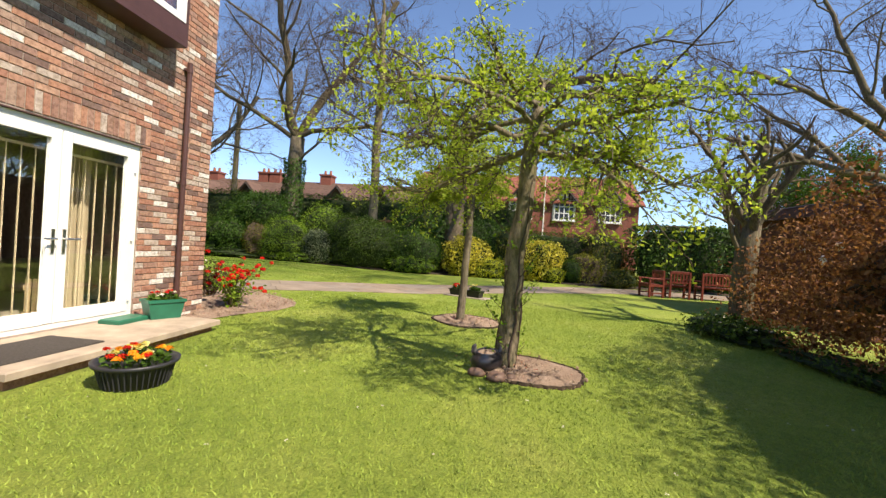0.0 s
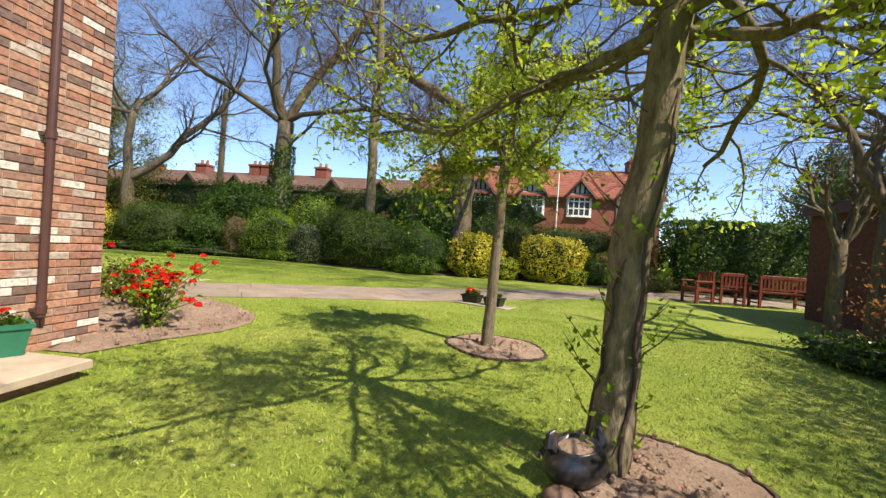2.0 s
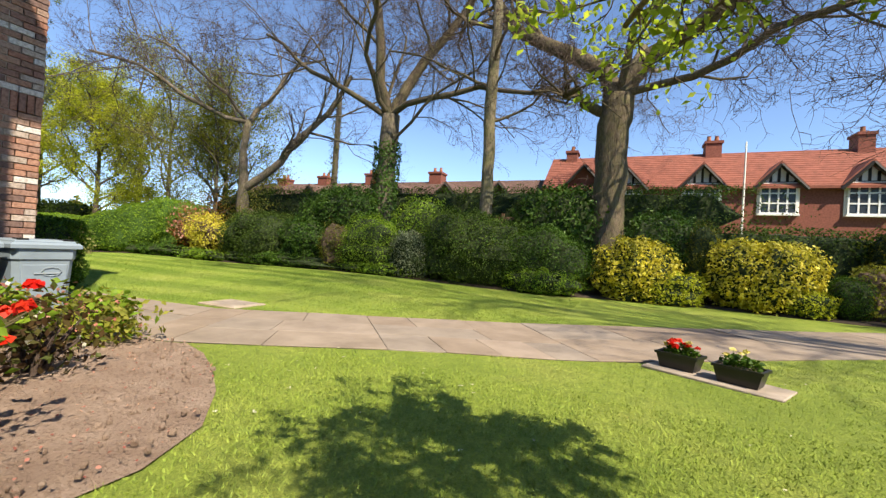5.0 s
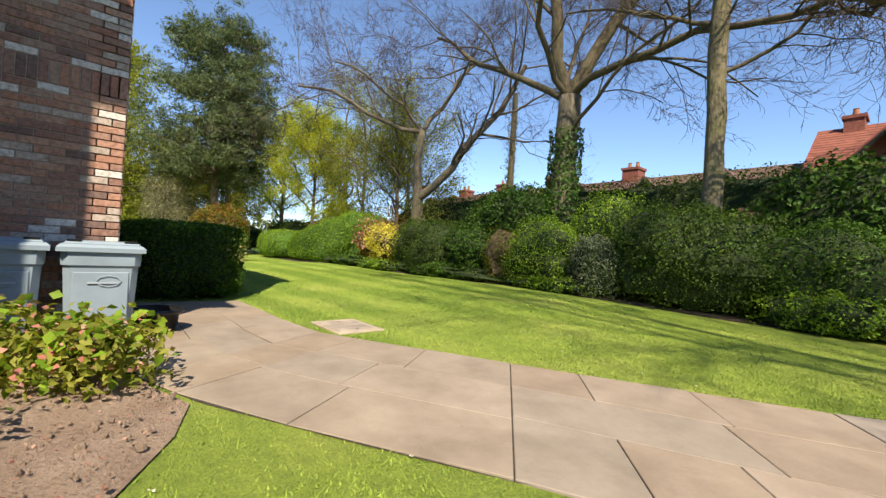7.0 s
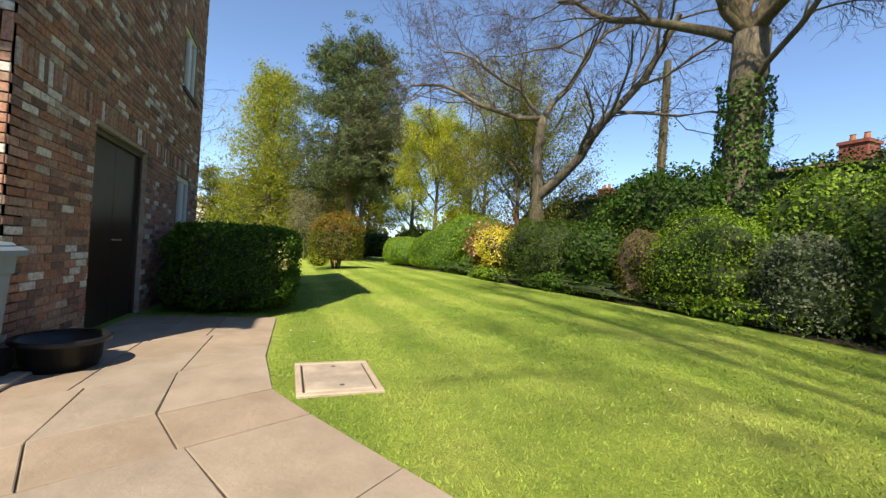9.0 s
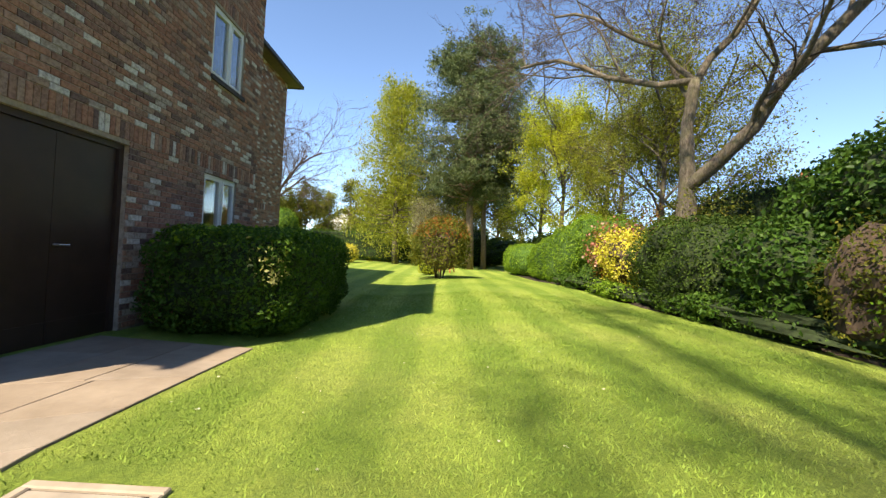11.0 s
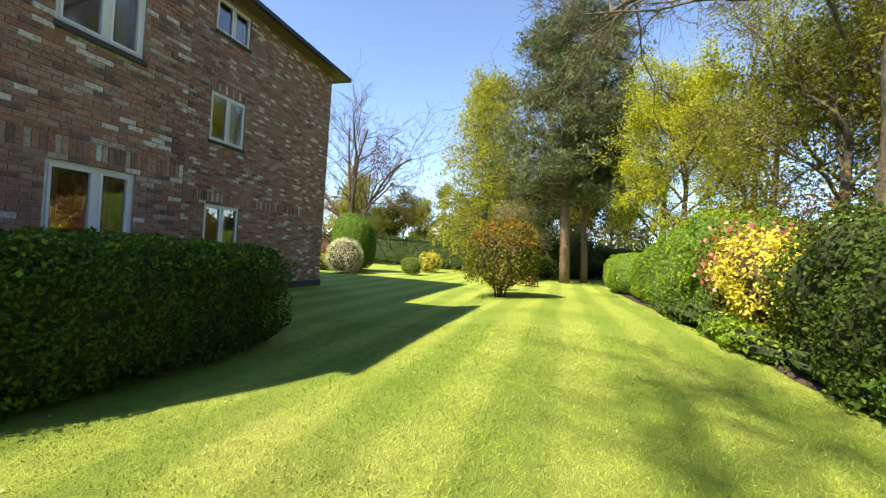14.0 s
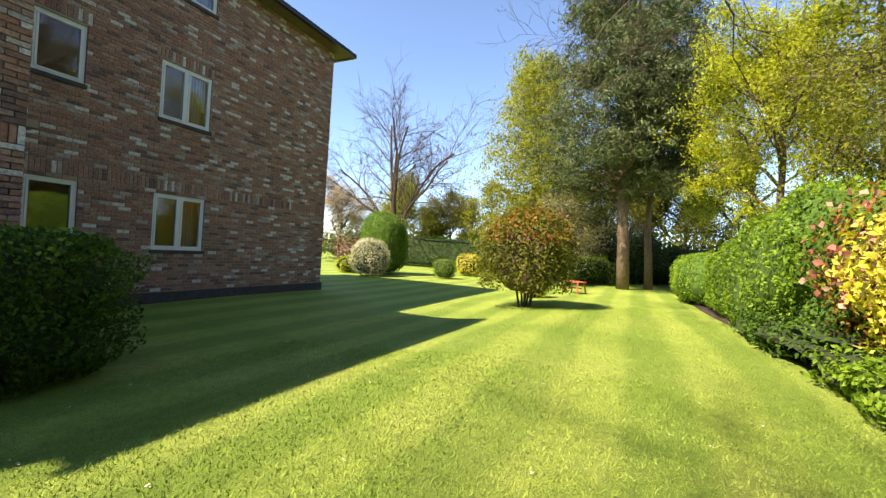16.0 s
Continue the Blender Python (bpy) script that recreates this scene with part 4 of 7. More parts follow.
# ---- sheds, houses ----
def house(name, label, x0, x1, y0, y1, eaves, ridge, wallmat, tile, chimneys, gablets, white_end=False, low=0.0):
    ob = thing(name, (x0 + x1) / 2, (y0 + y1) / 2, 0, label, "house")
    inv = ob.matrix_world.inverted()

    def put(n, s, mat, label2="", parent=None):
        q = part(n, s, mat, parent or ob, label2)
        if not parent:
            q.matrix_basis = inv
        return q

    put("wall", Shape().box(x0, x1, y0, y1, -0.2, eaves), wallmat)
    cy = (y0 + y1) / 2
    e = 0.3
    r = Shape()
    t = 0.12
    P = [(X, Y, Z) for X in (x0 - e, x1 + e) for Y, Z in ((y0 - e, eaves - 0.1), (cy, ridge), (y1 + e, eaves - 0.1), (y1 + e, eaves - 0.1 + t), (cy, ridge + t), (y0 - e, eaves - 0.1 + t))]
    r.add(P, [(0, 1, 2, 3, 4, 5), (11, 10, 9, 8, 7, 6), (5, 4, 10, 11), (4, 3, 9, 10), (1, 0, 6, 7), (2, 1, 7, 8), (0, 5, 11, 6), (3, 2, 8, 9)])
    ro = put("roof", r, tile)
    rows = Shape()
    n = 16
    for k in range(n):
        f = (k + 0.5) / n
        yy, zz = y0 - e + (cy - y0 + e) * f, eaves - 0.1 + t + (ridge - eaves + 0.1) * f
        rows.box(x0 - e, x1 + e, yy - 0.015, yy + 0.03, zz - 0.04, zz + 0.012)
    tagged(part("tile_course", rows, tile, ro), kind="stuff")
    g = Shape()
    for X, w in ((x0, -1), (x1, 1)):
        g.add([(X + 0.001 * w, y0, eaves), (X + 0.001 * w, cy, ridge), (X + 0.001 * w, y1, eaves), (X - 0.2 * w, y0, eaves), (X - 0.2 * w, cy, ridge), (X - 0.2 * w, y1, eaves)],
              [(0, 1, 2), (3, 5, 4), (0, 3, 4, 1), (1, 4, 5, 2), (2, 5, 3, 0)])
    put("gable", g, RENDER if white_end else wallmat)
    for cx, cw, cz in chimneys:
        s = Shape().box(cx - cw / 2, cx + cw / 2, cy - 0.45, cy + 0.45, ridge - 0.5, cz - 0.35)
        s.box(cx - cw / 2 - 0.06, cx + cw / 2 + 0.06, cy - 0.51, cy + 0.51, cz - 0.35, cz - 0.22)
        ch = put("chimney", s, wallmat if not white_end else HOUSEBRICK)
        k = max(1, int(cw / 0.35))
        for i in range(k):
            px = cx - cw / 2 + cw * (i + 0.5) / k
            part("chimney_pot", Shape().lathe([(0.1, cz - 0.22), (0.11, cz - 0.1), (0.085, cz + 0.1), (0.11, cz + 0.12), (0.0, cz + 0.12)], 10, Matrix.Translation((px, cy, 0))), TERRA, ch)
    for gx, gw, has in gablets:
        z0, z1 = (eaves - 1.15, eaves + 0.15) if has else (eaves - 0.2, eaves + 0.05)
        apex = eaves + 0.15 + gw * 0.52
        s = Shape().add([(gx - gw / 2, y0 - 0.04, z0 - 0.1), (gx + gw / 2, y0 - 0.04, z0 - 0.1), (gx + gw / 2, y0 - 0.04, eaves + 0.1), (gx, y0 - 0.04, apex), (gx - gw / 2, y0 - 0.04, eaves + 0.1),
                         (gx - gw / 2, y0 + 1.4, z0 - 0.1), (gx + gw / 2, y0 + 1.4, z0 - 0.1), (gx + gw / 2, y0 + 1.4, eaves + 0.1), (gx, y0 + 1.4, apex), (gx - gw / 2, y0 + 1.4, eaves + 0.1)],
                        [(0, 1, 2, 3, 4), (9, 8, 7, 6, 5), (0, 5, 6, 1), (1, 6, 7, 2), (2, 7, 8, 3), (3, 8, 9, 4), (4, 9, 5, 0)])
        dm = put("dormer", s, RENDER if has else tile)
        caps = Shape()
        for w in (-1, 1):
            a, b = Vector((gx + w * (gw / 2 + 0.22), 0, eaves - 0.12)), Vector((gx, 0, apex + 0.06))
            caps.add([(a.x, y0 - 0.3, a.z), (b.x, y0 - 0.3, b.z), (b.x, y0 + 1.6, b.z), (a.x, y0 + 1.6, a.z), (a.x, y0 - 0.3, a.z + 0.12), (b.x, y0 - 0.3, b.z + 0.12), (b.x, y0 + 1.6, b.z + 0.12), (a.x, y0 + 1.6, a.z + 0.12)],
                     [(0, 1, 2, 3), (7, 6, 5, 4), (0, 4, 5, 1), (3, 2, 6, 7), (0, 3, 7, 4), (1, 5, 6, 2)])
        part("dormer_roof", caps, tile, dm)
        tb = Shape()
        for w in (-1, 1):
            a, b = Vector((gx + w * (gw / 2 + 0.2), y0 - 0.34, eaves - 0.16)), Vector((gx, y0 - 0.34, apex))
            tb.tube([a, b], [0.07, 0.07], 4)
        if has:
            for i in range(-2, 3):
                tb.box(gx + i * gw / 5.2 - 0.05, gx + i * gw / 5.2 + 0.05, y0 - 0.07, y0 - 0.045, z1 + 0.02, apex - abs(i) * gw / 5.2 * 1.05 - 0.02)
            tb.box(gx - gw / 2, gx + gw / 2, y0 - 0.072, y0 - 0.046, z1 - 0.02, z1 + 0.08)
        part("half_timber", tb, TIMBER, dm)
        if has:
            wf = Shape()
            w2 = gw * 0.42
            for i in range(5):
                k = gx - w2 + 2 * w2 * i / 4
                wf.box(k - 0.03, k + 0.03, y0 - 0.12, y0 - 0.06, z0, z1)
            for i in range(4):
                k = z0 + (z1 - z0) * i / 3
                wf.box(gx - w2, gx + w2, y0 - 0.118, y0 - 0.062, k - 0.03, k + 0.03)
            wf.box(gx - w2 - 0.1, gx + w2 + 0.1, y0 - 0.2, y0 - 0.05, z0 - 0.1, z0 - 0.031)
            wi = part("window", wf, WHITE, dm, "white casement with small panes")
            part("pane", Shape().box(gx - w2, gx + w2, y0 - 0.085, y0 - 0.075, z0, z1), plain("dark_pane", (0.03, 0.035, 0.04), 0.1, relief=0), dm)
    return ob


def shed():
    ob = thing("brick_outbuilding", 9.27, 11.3, 0, "flat-roofed dark red brick outbuilding shaded by trees", "outbuilding")
    w = Shape().box(-2.2, 2.4, -2.8, 1.8, -0.2, 2.6)
    part("wall", w, SHEDBRICK, ob)
    part("roof", Shape().slab(-2.3, 2.6, -3.0, 1.9, 2.6, 2.76, 0.03), SLATE, ob, "flat dark roof with a deep fascia")
    part("fascia", Shape().box(-2.28, 2.58, -3.04, -3.0, 2.47, 2.7).box(-2.34, -2.3, -3.0, 1.9, 2.47, 2.7), BROWN, ob)
    for k, (yy, zz) in enumerate(((-1.9, 1.8), (-0.9, 1.75), (-1.5, 1.5))):
        part("wall_plaque", Shape().lathe([(0.0, 0.03), (0.09, 0.03), (0.11, 0.0)], 14, pose(-2.2, yy, zz, 0, -90, 0)), RENDER, ob, "pale round wall plaque")


# ---- small things ----
def wheelie_bin(x, y, z, turn):
    ob = thing("wheelie_bin", x, y, z, "pale grey plastic wheelie bin standing beside the brick wall", "bin", "bins by the wall", turn=turn)
    s = Shape()
    prof = [(0.0, 0.2, 0.225), (0.04, 0.215, 0.235), (0.72, 0.25, 0.268), (0.74, 0.268, 0.283), (0.86, 0.272, 0.287)]
    for zz, hx, hy in prof:
        c = 0.05
        for sx, sy, f in ((1, -1, 0), (1, -1, 1), (1, 1, 0), (1, 1, 1), (-1, 1, 0), (-1, 1, 1), (-1, -1, 0), (-1, -1, 1)):
            first = f == 0
            if (sx, sy) in ((1, -1), (-1, 1)):
                px, py = (hx - c, hy) if first else (hx, hy - c)
            else:
                px, py = (hx, hy - c) if first else (hx - c, hy)
            s.v.append((sx * px, sy * py, zz))
    for j in range(len(prof) - 1):
        s.f += [(8 * j + i, 8 * j + (i + 1) % 8, 8 * j + 8 + (i + 1) % 8, 8 * j + 8 + i) for i in range(8)]
    s.f.append(tuple(range(8))[::-1])
    part("body", s, GREYBIN, ob)
    lid = Shape().slab(-0.3, 0.3, -0.315, 0.315, 0.86, 0.925, 0.025)
    lid.slab(-0.25, 0.25, -0.27, 0.27, 0.924, 0.955, 0.02)
    part("lid", lid, GREYBIN, ob)
    for yy in (-0.2, 0.2):
        part("lid_grip", Shape().box(0.14, 0.24, yy - 0.05, yy + 0.05, 0.948, 0.968), BLACK, ob)
    part("handle", Shape().tube([(-0.33, -0.24, 0.9), (-0.33, 0.24, 0.9)], [0.018, 0.018], 8), GREYBIN, ob)
    panel = Shape()
    panel.slab(-0.2, 0.2, 0.12, 0.68, 0.0, 0.02, 0.008, Matrix(((0, 0, 1, 0.235), (1, 0, 0, 0), (0, 1, 0, 0), (0, 0, 0, 1))) @ pose(0, 0, 0))
    part("front_panel", panel, GREYBIN, ob)
    mark = Shape().box(0.262, 0.268, -0.1, 0.12, 0.575, 0.59)
    mark.tube([(0.266, 0.05 + 0.09 * math.cos(a / 8 * 6.283), 0.6 + 0.05 * math.sin(a / 8 * 6.283)) for a in range(9)], [0.004] * 9, 4, False)
    part("printed_mark", mark, GREYMARK, ob, "pale printed bar and oval mark")
    for yy in (-0.24, 0.24):
        part("wheel", Shape().tube([(-0.22, yy - 0.025, 0.1), (-0.22, yy + 0.025, 0.1)], [0.1, 0.1], 16), BLACK, ob)
    return ob


def flowers(name, label, x, y, z, rx, ry, h, kinds, seed, foliage=L_MID, n=220, leaf=0.05, base_z=0.0, category="flowers"):
    """A low mass of leaves with single blooms of several petals standing above it."""
    rng = np.random.RandomState(seed)
    ob = thing(name, x, y, z, label, category)
    a, r = rng.uniform(0, 6.28, n), np.sqrt(rng.uniform(0, 1, n))
    at = np.stack([rx * r * np.cos(a), ry * r * np.sin(a), base_z + h * rng.uniform(0.1, 0.75, n) * (1.05 - 0.5 * r)], 1)
    linked("leaves", leaf_mesh("leaves", at, np.tile([0, 0, 1.0], (n, 1)), np.full(n, leaf), rng, slim=0.7), foliage, ob)
    s = Shape()
    for mat, count, size in kinds:
        for k in range(count):
            w, q = rng.uniform(0, 6.28), math.sqrt(rng.uniform(0, 1)) * 0.92
            p = np.array([rx * q * math.cos(w), ry * q * math.sin(w), base_z + h * (1.0 - 0.35 * q) * rng.uniform(0.72, 1.05)])
            s.tube([p * [0.8, 0.8, 0.0] + [0, 0, base_z], p], [0.004, 0.003], 3, False)
            m = 9
            ang = np.arange(m) / m * 6.28 + rng.uniform(0, 6)
            out = np.stack([np.cos(ang) * 0.5, np.sin(ang) * 0.5, np.full(m, 0.9)], 1)
            linked("bloom", leaf_mesh("bloom", p + out * [0.5, 0.5, 0.15] * size, out, np.full(m, size), rng, slim=0.95, spread=0.35), mat, ob)
    tagged(part("stalk_mass", s, plain("flower_stalk", (0.05, 0.1, 0.02), 0.7, relief=0), ob), kind="stuff")
    return ob


def tub():
    ob = thing("planter_tub", -2.84, 3.02, ground_z(-2.9, 3.1), "ribbed dark grey plastic tub standing on the lawn", "planter")
    s = Shape().lathe([(0.0, 0.0), (0.225, 0.0), (0.265, 0.16), (0.3, 0.175), (0.305, 0.2), (0.28, 0.2), (0.265, 0.17), (0.0, 0.165)], 36)
    part("body", s, plain("dark_grey_plastic", (0.025, 0.025, 0.03), 0.45, vary=0.2), ob, smooth=True)
    ribs = Shape()
    for k in range(40):
        w = k / 40 * 6.283
        ribs.tube([(0.23 * math.cos(w), 0.23 * math.sin(w), 0.01), (0.266 * math.cos(w), 0.266 * math.sin(w), 0.155)], [0.006, 0.006], 4, False)
    part("rib", ribs, plain("dark_grey_rib", (0.03, 0.03, 0.036), 0.45, vary=0.2), ob)
    flowers("pansies", "orange yellow and red pansies in a dark tub", -2.84, 3.02, ground_z(-2.9, 3.1) + 0.165, 0.25, 0.25, 0.15, [(L_ORANGE, 9, 0.055), (L_CREAM, 7, 0.055), (L_RED, 9, 0.05)], 31, base_z=0.0)


def trough(x, y, z, lx, ly, h, mat, turn, label, blooms, seed, name="planter_box"):
    ob = thing(name, x, y, z, label, "planter", turn=turn)
    s = Shape()
    t = 0.82
    lo = [(-lx * t, -ly * t), (lx * t, -ly * t), (lx * t, ly * t), (-lx * t, ly * t)]
    hi = [(-lx, -ly), (lx, -ly), (lx, ly), (-lx, ly)]
    rim = [(-lx - 0.015, -ly - 0.015), (lx + 0.015, -ly - 0.015), (lx + 0.015, ly + 0.015), (-lx - 0.015, ly + 0.015)]
    inn = [(-lx + 0.012, -ly + 0.012), (lx - 0.012, -ly + 0.012), (lx - 0.012, ly - 0.012), (-lx + 0.012, ly - 0.012)]
    rows = [(lo, 0), (hi, h * 0.85), (rim, h * 0.85), (rim, h), (inn, h), (inn, h * 0.8)]
    for r, zz in rows:
        s.v += [(p, q, zz) for p, q in r]
    for j in range(len(rows) - 1):
        s.f += [(4 * j + i, 4 * j + (i + 1) % 4, 4 * j + 4 + (i + 1) % 4, 4 * j + 4 + i) for i in range(4)]
    s.f += [(3, 2, 1, 0)]
    part("body", s, mat, ob)
    k = len(rows) * 4 - 4
    part("compost", Shape().add([(p, q, h * 0.86) for p, q in inn], [(0, 1, 2, 3)]), SOIL, ob)
    if blooms:
        flowers(*blooms[:2], x, y, z + h * 0.86, lx * 0.9, ly * 0.9, blooms[2], blooms[3], seed, n=160, leaf=0.06).matrix_basis = pose(x, y, z + h * 0.86, 0, 0, turn)
    return ob


def bench(x, y, z, turn, width=1.2, name="garden_bench", label="red-stained wooden garden bench with slatted back at the path", group=""):
    ob = thing(name, x, y, z, label, "bench", group, turn=turn)
    w = width / 2
    for sx in (-1, 1):
        part("leg", Shape().box(sx * w - 0.03, sx * w + 0.03, -0.28, -0.22, 0, 0.62), REDWOOD, ob)
        part("leg", Shape().box(sx * w - 0.03, sx * w + 0.03, 0.2, 0.26, 0, 0.92), REDWOOD, ob)
        part("armrest", Shape().slab(sx * w - 0.045, sx * w + 0.045, -0.32, 0.2, 0.62, 0.655, 0.01), REDWOOD, ob)
        part("rail", Shape().box(sx * w - 0.022, sx * w + 0.022, -0.22, 0.2, 0.36, 0.43), REDWOOD, ob)
        part("rail", Shape().box(sx * w - 0.018, sx * w + 0.018, -0.22, 0.2, 0.12, 0.16), REDWOOD, ob)
    for k in range(5):
        yy = -0.27 + 0.1 * k
        part("seat_slat", Shape().slab(-w + 0.03, w - 0.03, yy, yy + 0.08, 0.43, 0.455, 0.006), REDWOOD, ob)
    part("seat_rail", Shape().box(-w + 0.03, w - 0.03, -0.262, -0.238, 0.35, 0.43), REDWOOD, ob)
    part("top_rail", Shape().slab(-w + 0.03, w - 0.03, 0.21, 0.25, 0.84, 0.93, 0.01), REDWOOD, ob)
    part("lower_rail", Shape().box(-w + 0.03, w - 0.03, 0.215, 0.245, 0.52, 0.57), REDWOOD, ob)
    n = int(width / 0.11)
    for k in range(n):
        a = -w + 0.06 + (width - 0.12) * (k + 0.5) / n
        part("back_slat", Shape().box(a - 0.025, a + 0.025, 0.222, 0.24, 0.57, 0.84), REDWOOD, ob)
    return ob


def small_seat():
    ob = thing("garden_stool", -29.6, 12.85, ground_z(-29.6, 12.85), "small orange-red wooden garden stool on the lawn", "stool", turn=60)
    for sx in (-0.3, 0.3):
        for sy in (-0.2, 0.2):
            part("leg", Shape().tube([(sx * 1.15, sy * 1.3, 0), (sx * 0.9, sy, 0.5)], [0.035, 0.03], 5), ORANGEWOOD, ob)
    for k in range(4):
        part("seat_slat", Shape().slab(-0.38, 0.38, -0.24 + k * 0.125, -0.14 + k * 0.125, 0.46, 0.5, 0.006), ORANGEWOOD, ob)
    part("stretcher", Shape().box(-0.33, 0.33, -0.02, 0.02, 0.2, 0.25), ORANGEWOOD, ob)


def manhole():
    ob = thing("manhole_cover", -7.6, 10.86, ground_z(-7.7, 10.86), "square concrete manhole cover set in the lawn", "manhole cover")
    ob.matrix_basis = ob.matrix_world = pose(-7.56, 10.82, ground_z(-7.6, 10.8)) @ Matrix.Diagonal((0.92, 0.89, 1, 1))
    fr = Shape()
    for x0, x1, y0, y1 in ((-0.46, -0.4, -0.36, 0.36), (0.4, 0.46, -0.36, 0.36), (-0.4, 0.4, -0.36, -0.305), (-0.4, 0.4, 0.305, 0.36)):
        fr.slab(x0, x1, y0, y1, -0.02, 0.024, 0.008)
    part("frame", fr, STONE, ob)
    part("gap", Shape().box(-0.4, 0.4, -0.305, 0.305, -0.02, 0.006), plain("gap_earth", (0.03, 0.024, 0.018), 1.0), ob, "dark earth in the joint")
    part("lid", Shape().slab(-0.372, 0.382, -0.288, 0.29, 0.0, 0.028, 0.012), CONCRETE, ob)
    for sx, sy in ((-0.27, 0.0), (0.28, 0.02)):
        part("lifting_eye", Shape().lathe([(0.0, 0.0295), (0.022, 0.0295), (0.026, 0.027)], 10, pose(sx, sy, 0)), PLINTH, ob)


def ornament():
    """A squat glazed pot with lugs and a little earth on top."""
    ob = thing("garden_pot", 0.0, 4.33, ground_z(0, 4.3) + 0.015, "squat dark glazed garden pot beside a tree trunk", "pot", turn=25)
    s = Shape()
    s.lathe([(0.0, 0.0), (0.1, 0.0), (0.16, 0.05), (0.175, 0.1), (0.15, 0.16), (0.115, 0.185), (0.12, 0.2), (0.105, 0.2), (0.1, 0.18), (0.0, 0.178)], 22, pose(0, 0, 0, 7, -5, 0), 0.8)
    part("body", s, ORNAMENT, ob, smooth=True)
    for w in (-1, 1):
        part("lug", Shape().tube([(w * 0.12, 0, 0.15), (w * 0.155, 0, 0.19), (w * 0.15, 0.01, 0.24), (w * 0.13, 0.01, 0.26)], [0.035, 0.034, 0.026, 0.012], 8), ORNAMENT, ob)
    part("earth", Shape().lathe([(0.1, 0.186), (0.06, 0.196), (0.0, 0.2)], 14, pose(0, 0, 0, 7, -5, 0), 0.8), SOIL, ob)
    for k, (px, py, r) in enumerate(((-0.1, 4.12, 0.09), (0.1, 4.02, 0.11), (0.24, 4.1, 0.07))):
        st = Shape().lathe([(0.0, 0.0), (r, 0.0), (r * 1.05, r * 0.3), (r * 0.7, r * 0.62), (0.0, r * 0.7)], 9, None, 0.75)
        o = linked("stone", st.mesh("stone", True), plain("brown_stone", (0.13, 0.08, 0.06), 0.6, vary=0.4))
        o.matrix_basis = pose(px, py, ground_z(px, py) + 0.01, 4, 3, 40 * k)
        tagged(o, "dark brown stone at the edge of a tree bed", "stone", "stones by the tree")


def basin(x, y, z):
    ob = thing("plastic_tub", x, y, z, "round black plastic tub on the paving by the wall", "tub")
    part("body", Shape().lathe([(0.0, 0.0), (0.23, 0.0), (0.27, 0.2), (0.3, 0.205), (0.305, 0.23), (0.275, 0.235), (0.25, 0.05), (0.0, 0.045)], 30), BLACK, ob, smooth=True)
    part("rim", Shape().lathe([(0.3, 0.2), (0.318, 0.215), (0.318, 0.24), (0.295, 0.248), (0.28, 0.24)], 30), BLACK, ob, smooth=True)


def clods():
    rng = np.random.RandomState(77)
    s = Shape()
    spots = [(rng.uniform(-7.9, -3.6), rng.uniform(5.4, 8.7)) for _ in range(900)]
    spots = [p for p in spots if inside(BED, [p[0]], [p[1]])[0]]
    spots += [(0.45 + rng.normal(0, 0.25), 4.47 + rng.normal(0, 0.25)) for _ in range(70)] + [(-0.4 + rng.normal(0, 0.26), 7.12 + rng.normal(0, 0.26)) for _ in range(70)]
    for x, y in spots:
        r = 0.008 + 0.02 * rng.uniform(0, 1) ** 2
        s.lathe([(r * 0.8, -r), (r, 0.0), (r * 0.6, r * 0.6), (0.0, r * 0.75)], 6, pose(x, y, ground_z(x, y) + 0.06, rng.uniform(-20, 20), rng.uniform(-20, 20), rng.uniform(0, 360)), rng.uniform(0.6, 1.0))
    tagged(part("soil_clods", s, SOIL, None), "loose crumbs and clods of dry soil", "soil", kind="stuff")

# ---- the place, put together ----
building()
front_step()
shed()
house("red_roofed_house", "red brick house with clay tile roof and half-timbered dormers", -5.4, 9.2, 28, 34, 4.75, 6.9, HOUSEBRICK, REDTILE,
      [(8.3, 0.6, 7.9), (2.4, 0.7, 7.8), (-4.6, 0.6, 7.6)], [(-3.6, 1.9, False), (-1.6, 1.5, True), (1.6, 1.6, True), (4.45, 1.5, True), (7.4, 1.5, True)])
house("brown_roofed_terrace", "brick terrace with brown tiled roof behind the hedge", -30, -6.2, 28.5, 34.5, 4.2, 5.75, HOUSEBRICK, BROWNTILE,
      [(-27.5, 0.9, 6.5), (-23.3, 0.9, 6.6), (-18.9, 0.8, 6.7), (-17.9, 0.9, 6.7), (-13.6, 0.9, 6.7)], [(x, 1.5, False) for x in (-28.5, -25.5, -22, -18.5, -15, -11.5, -8.2)], True)
house("white_gabled_house", "distant brick house with a white gable", -66, -59, -2.4, 1.6, 4.2, 5.8, RENDER, BROWNTILE, [(-63, 0.6, 6.6)], [])
flag = thing("flagpole", 3.05, 27.2, 0, "slim white pole in front of the red house", "pole")
part("pole", Shape().tube([(0, 0, 0), (0, 0, 3), (0, 0, 6.6)], [0.05, 0.045, 0.03], 8), RENDER, flag)

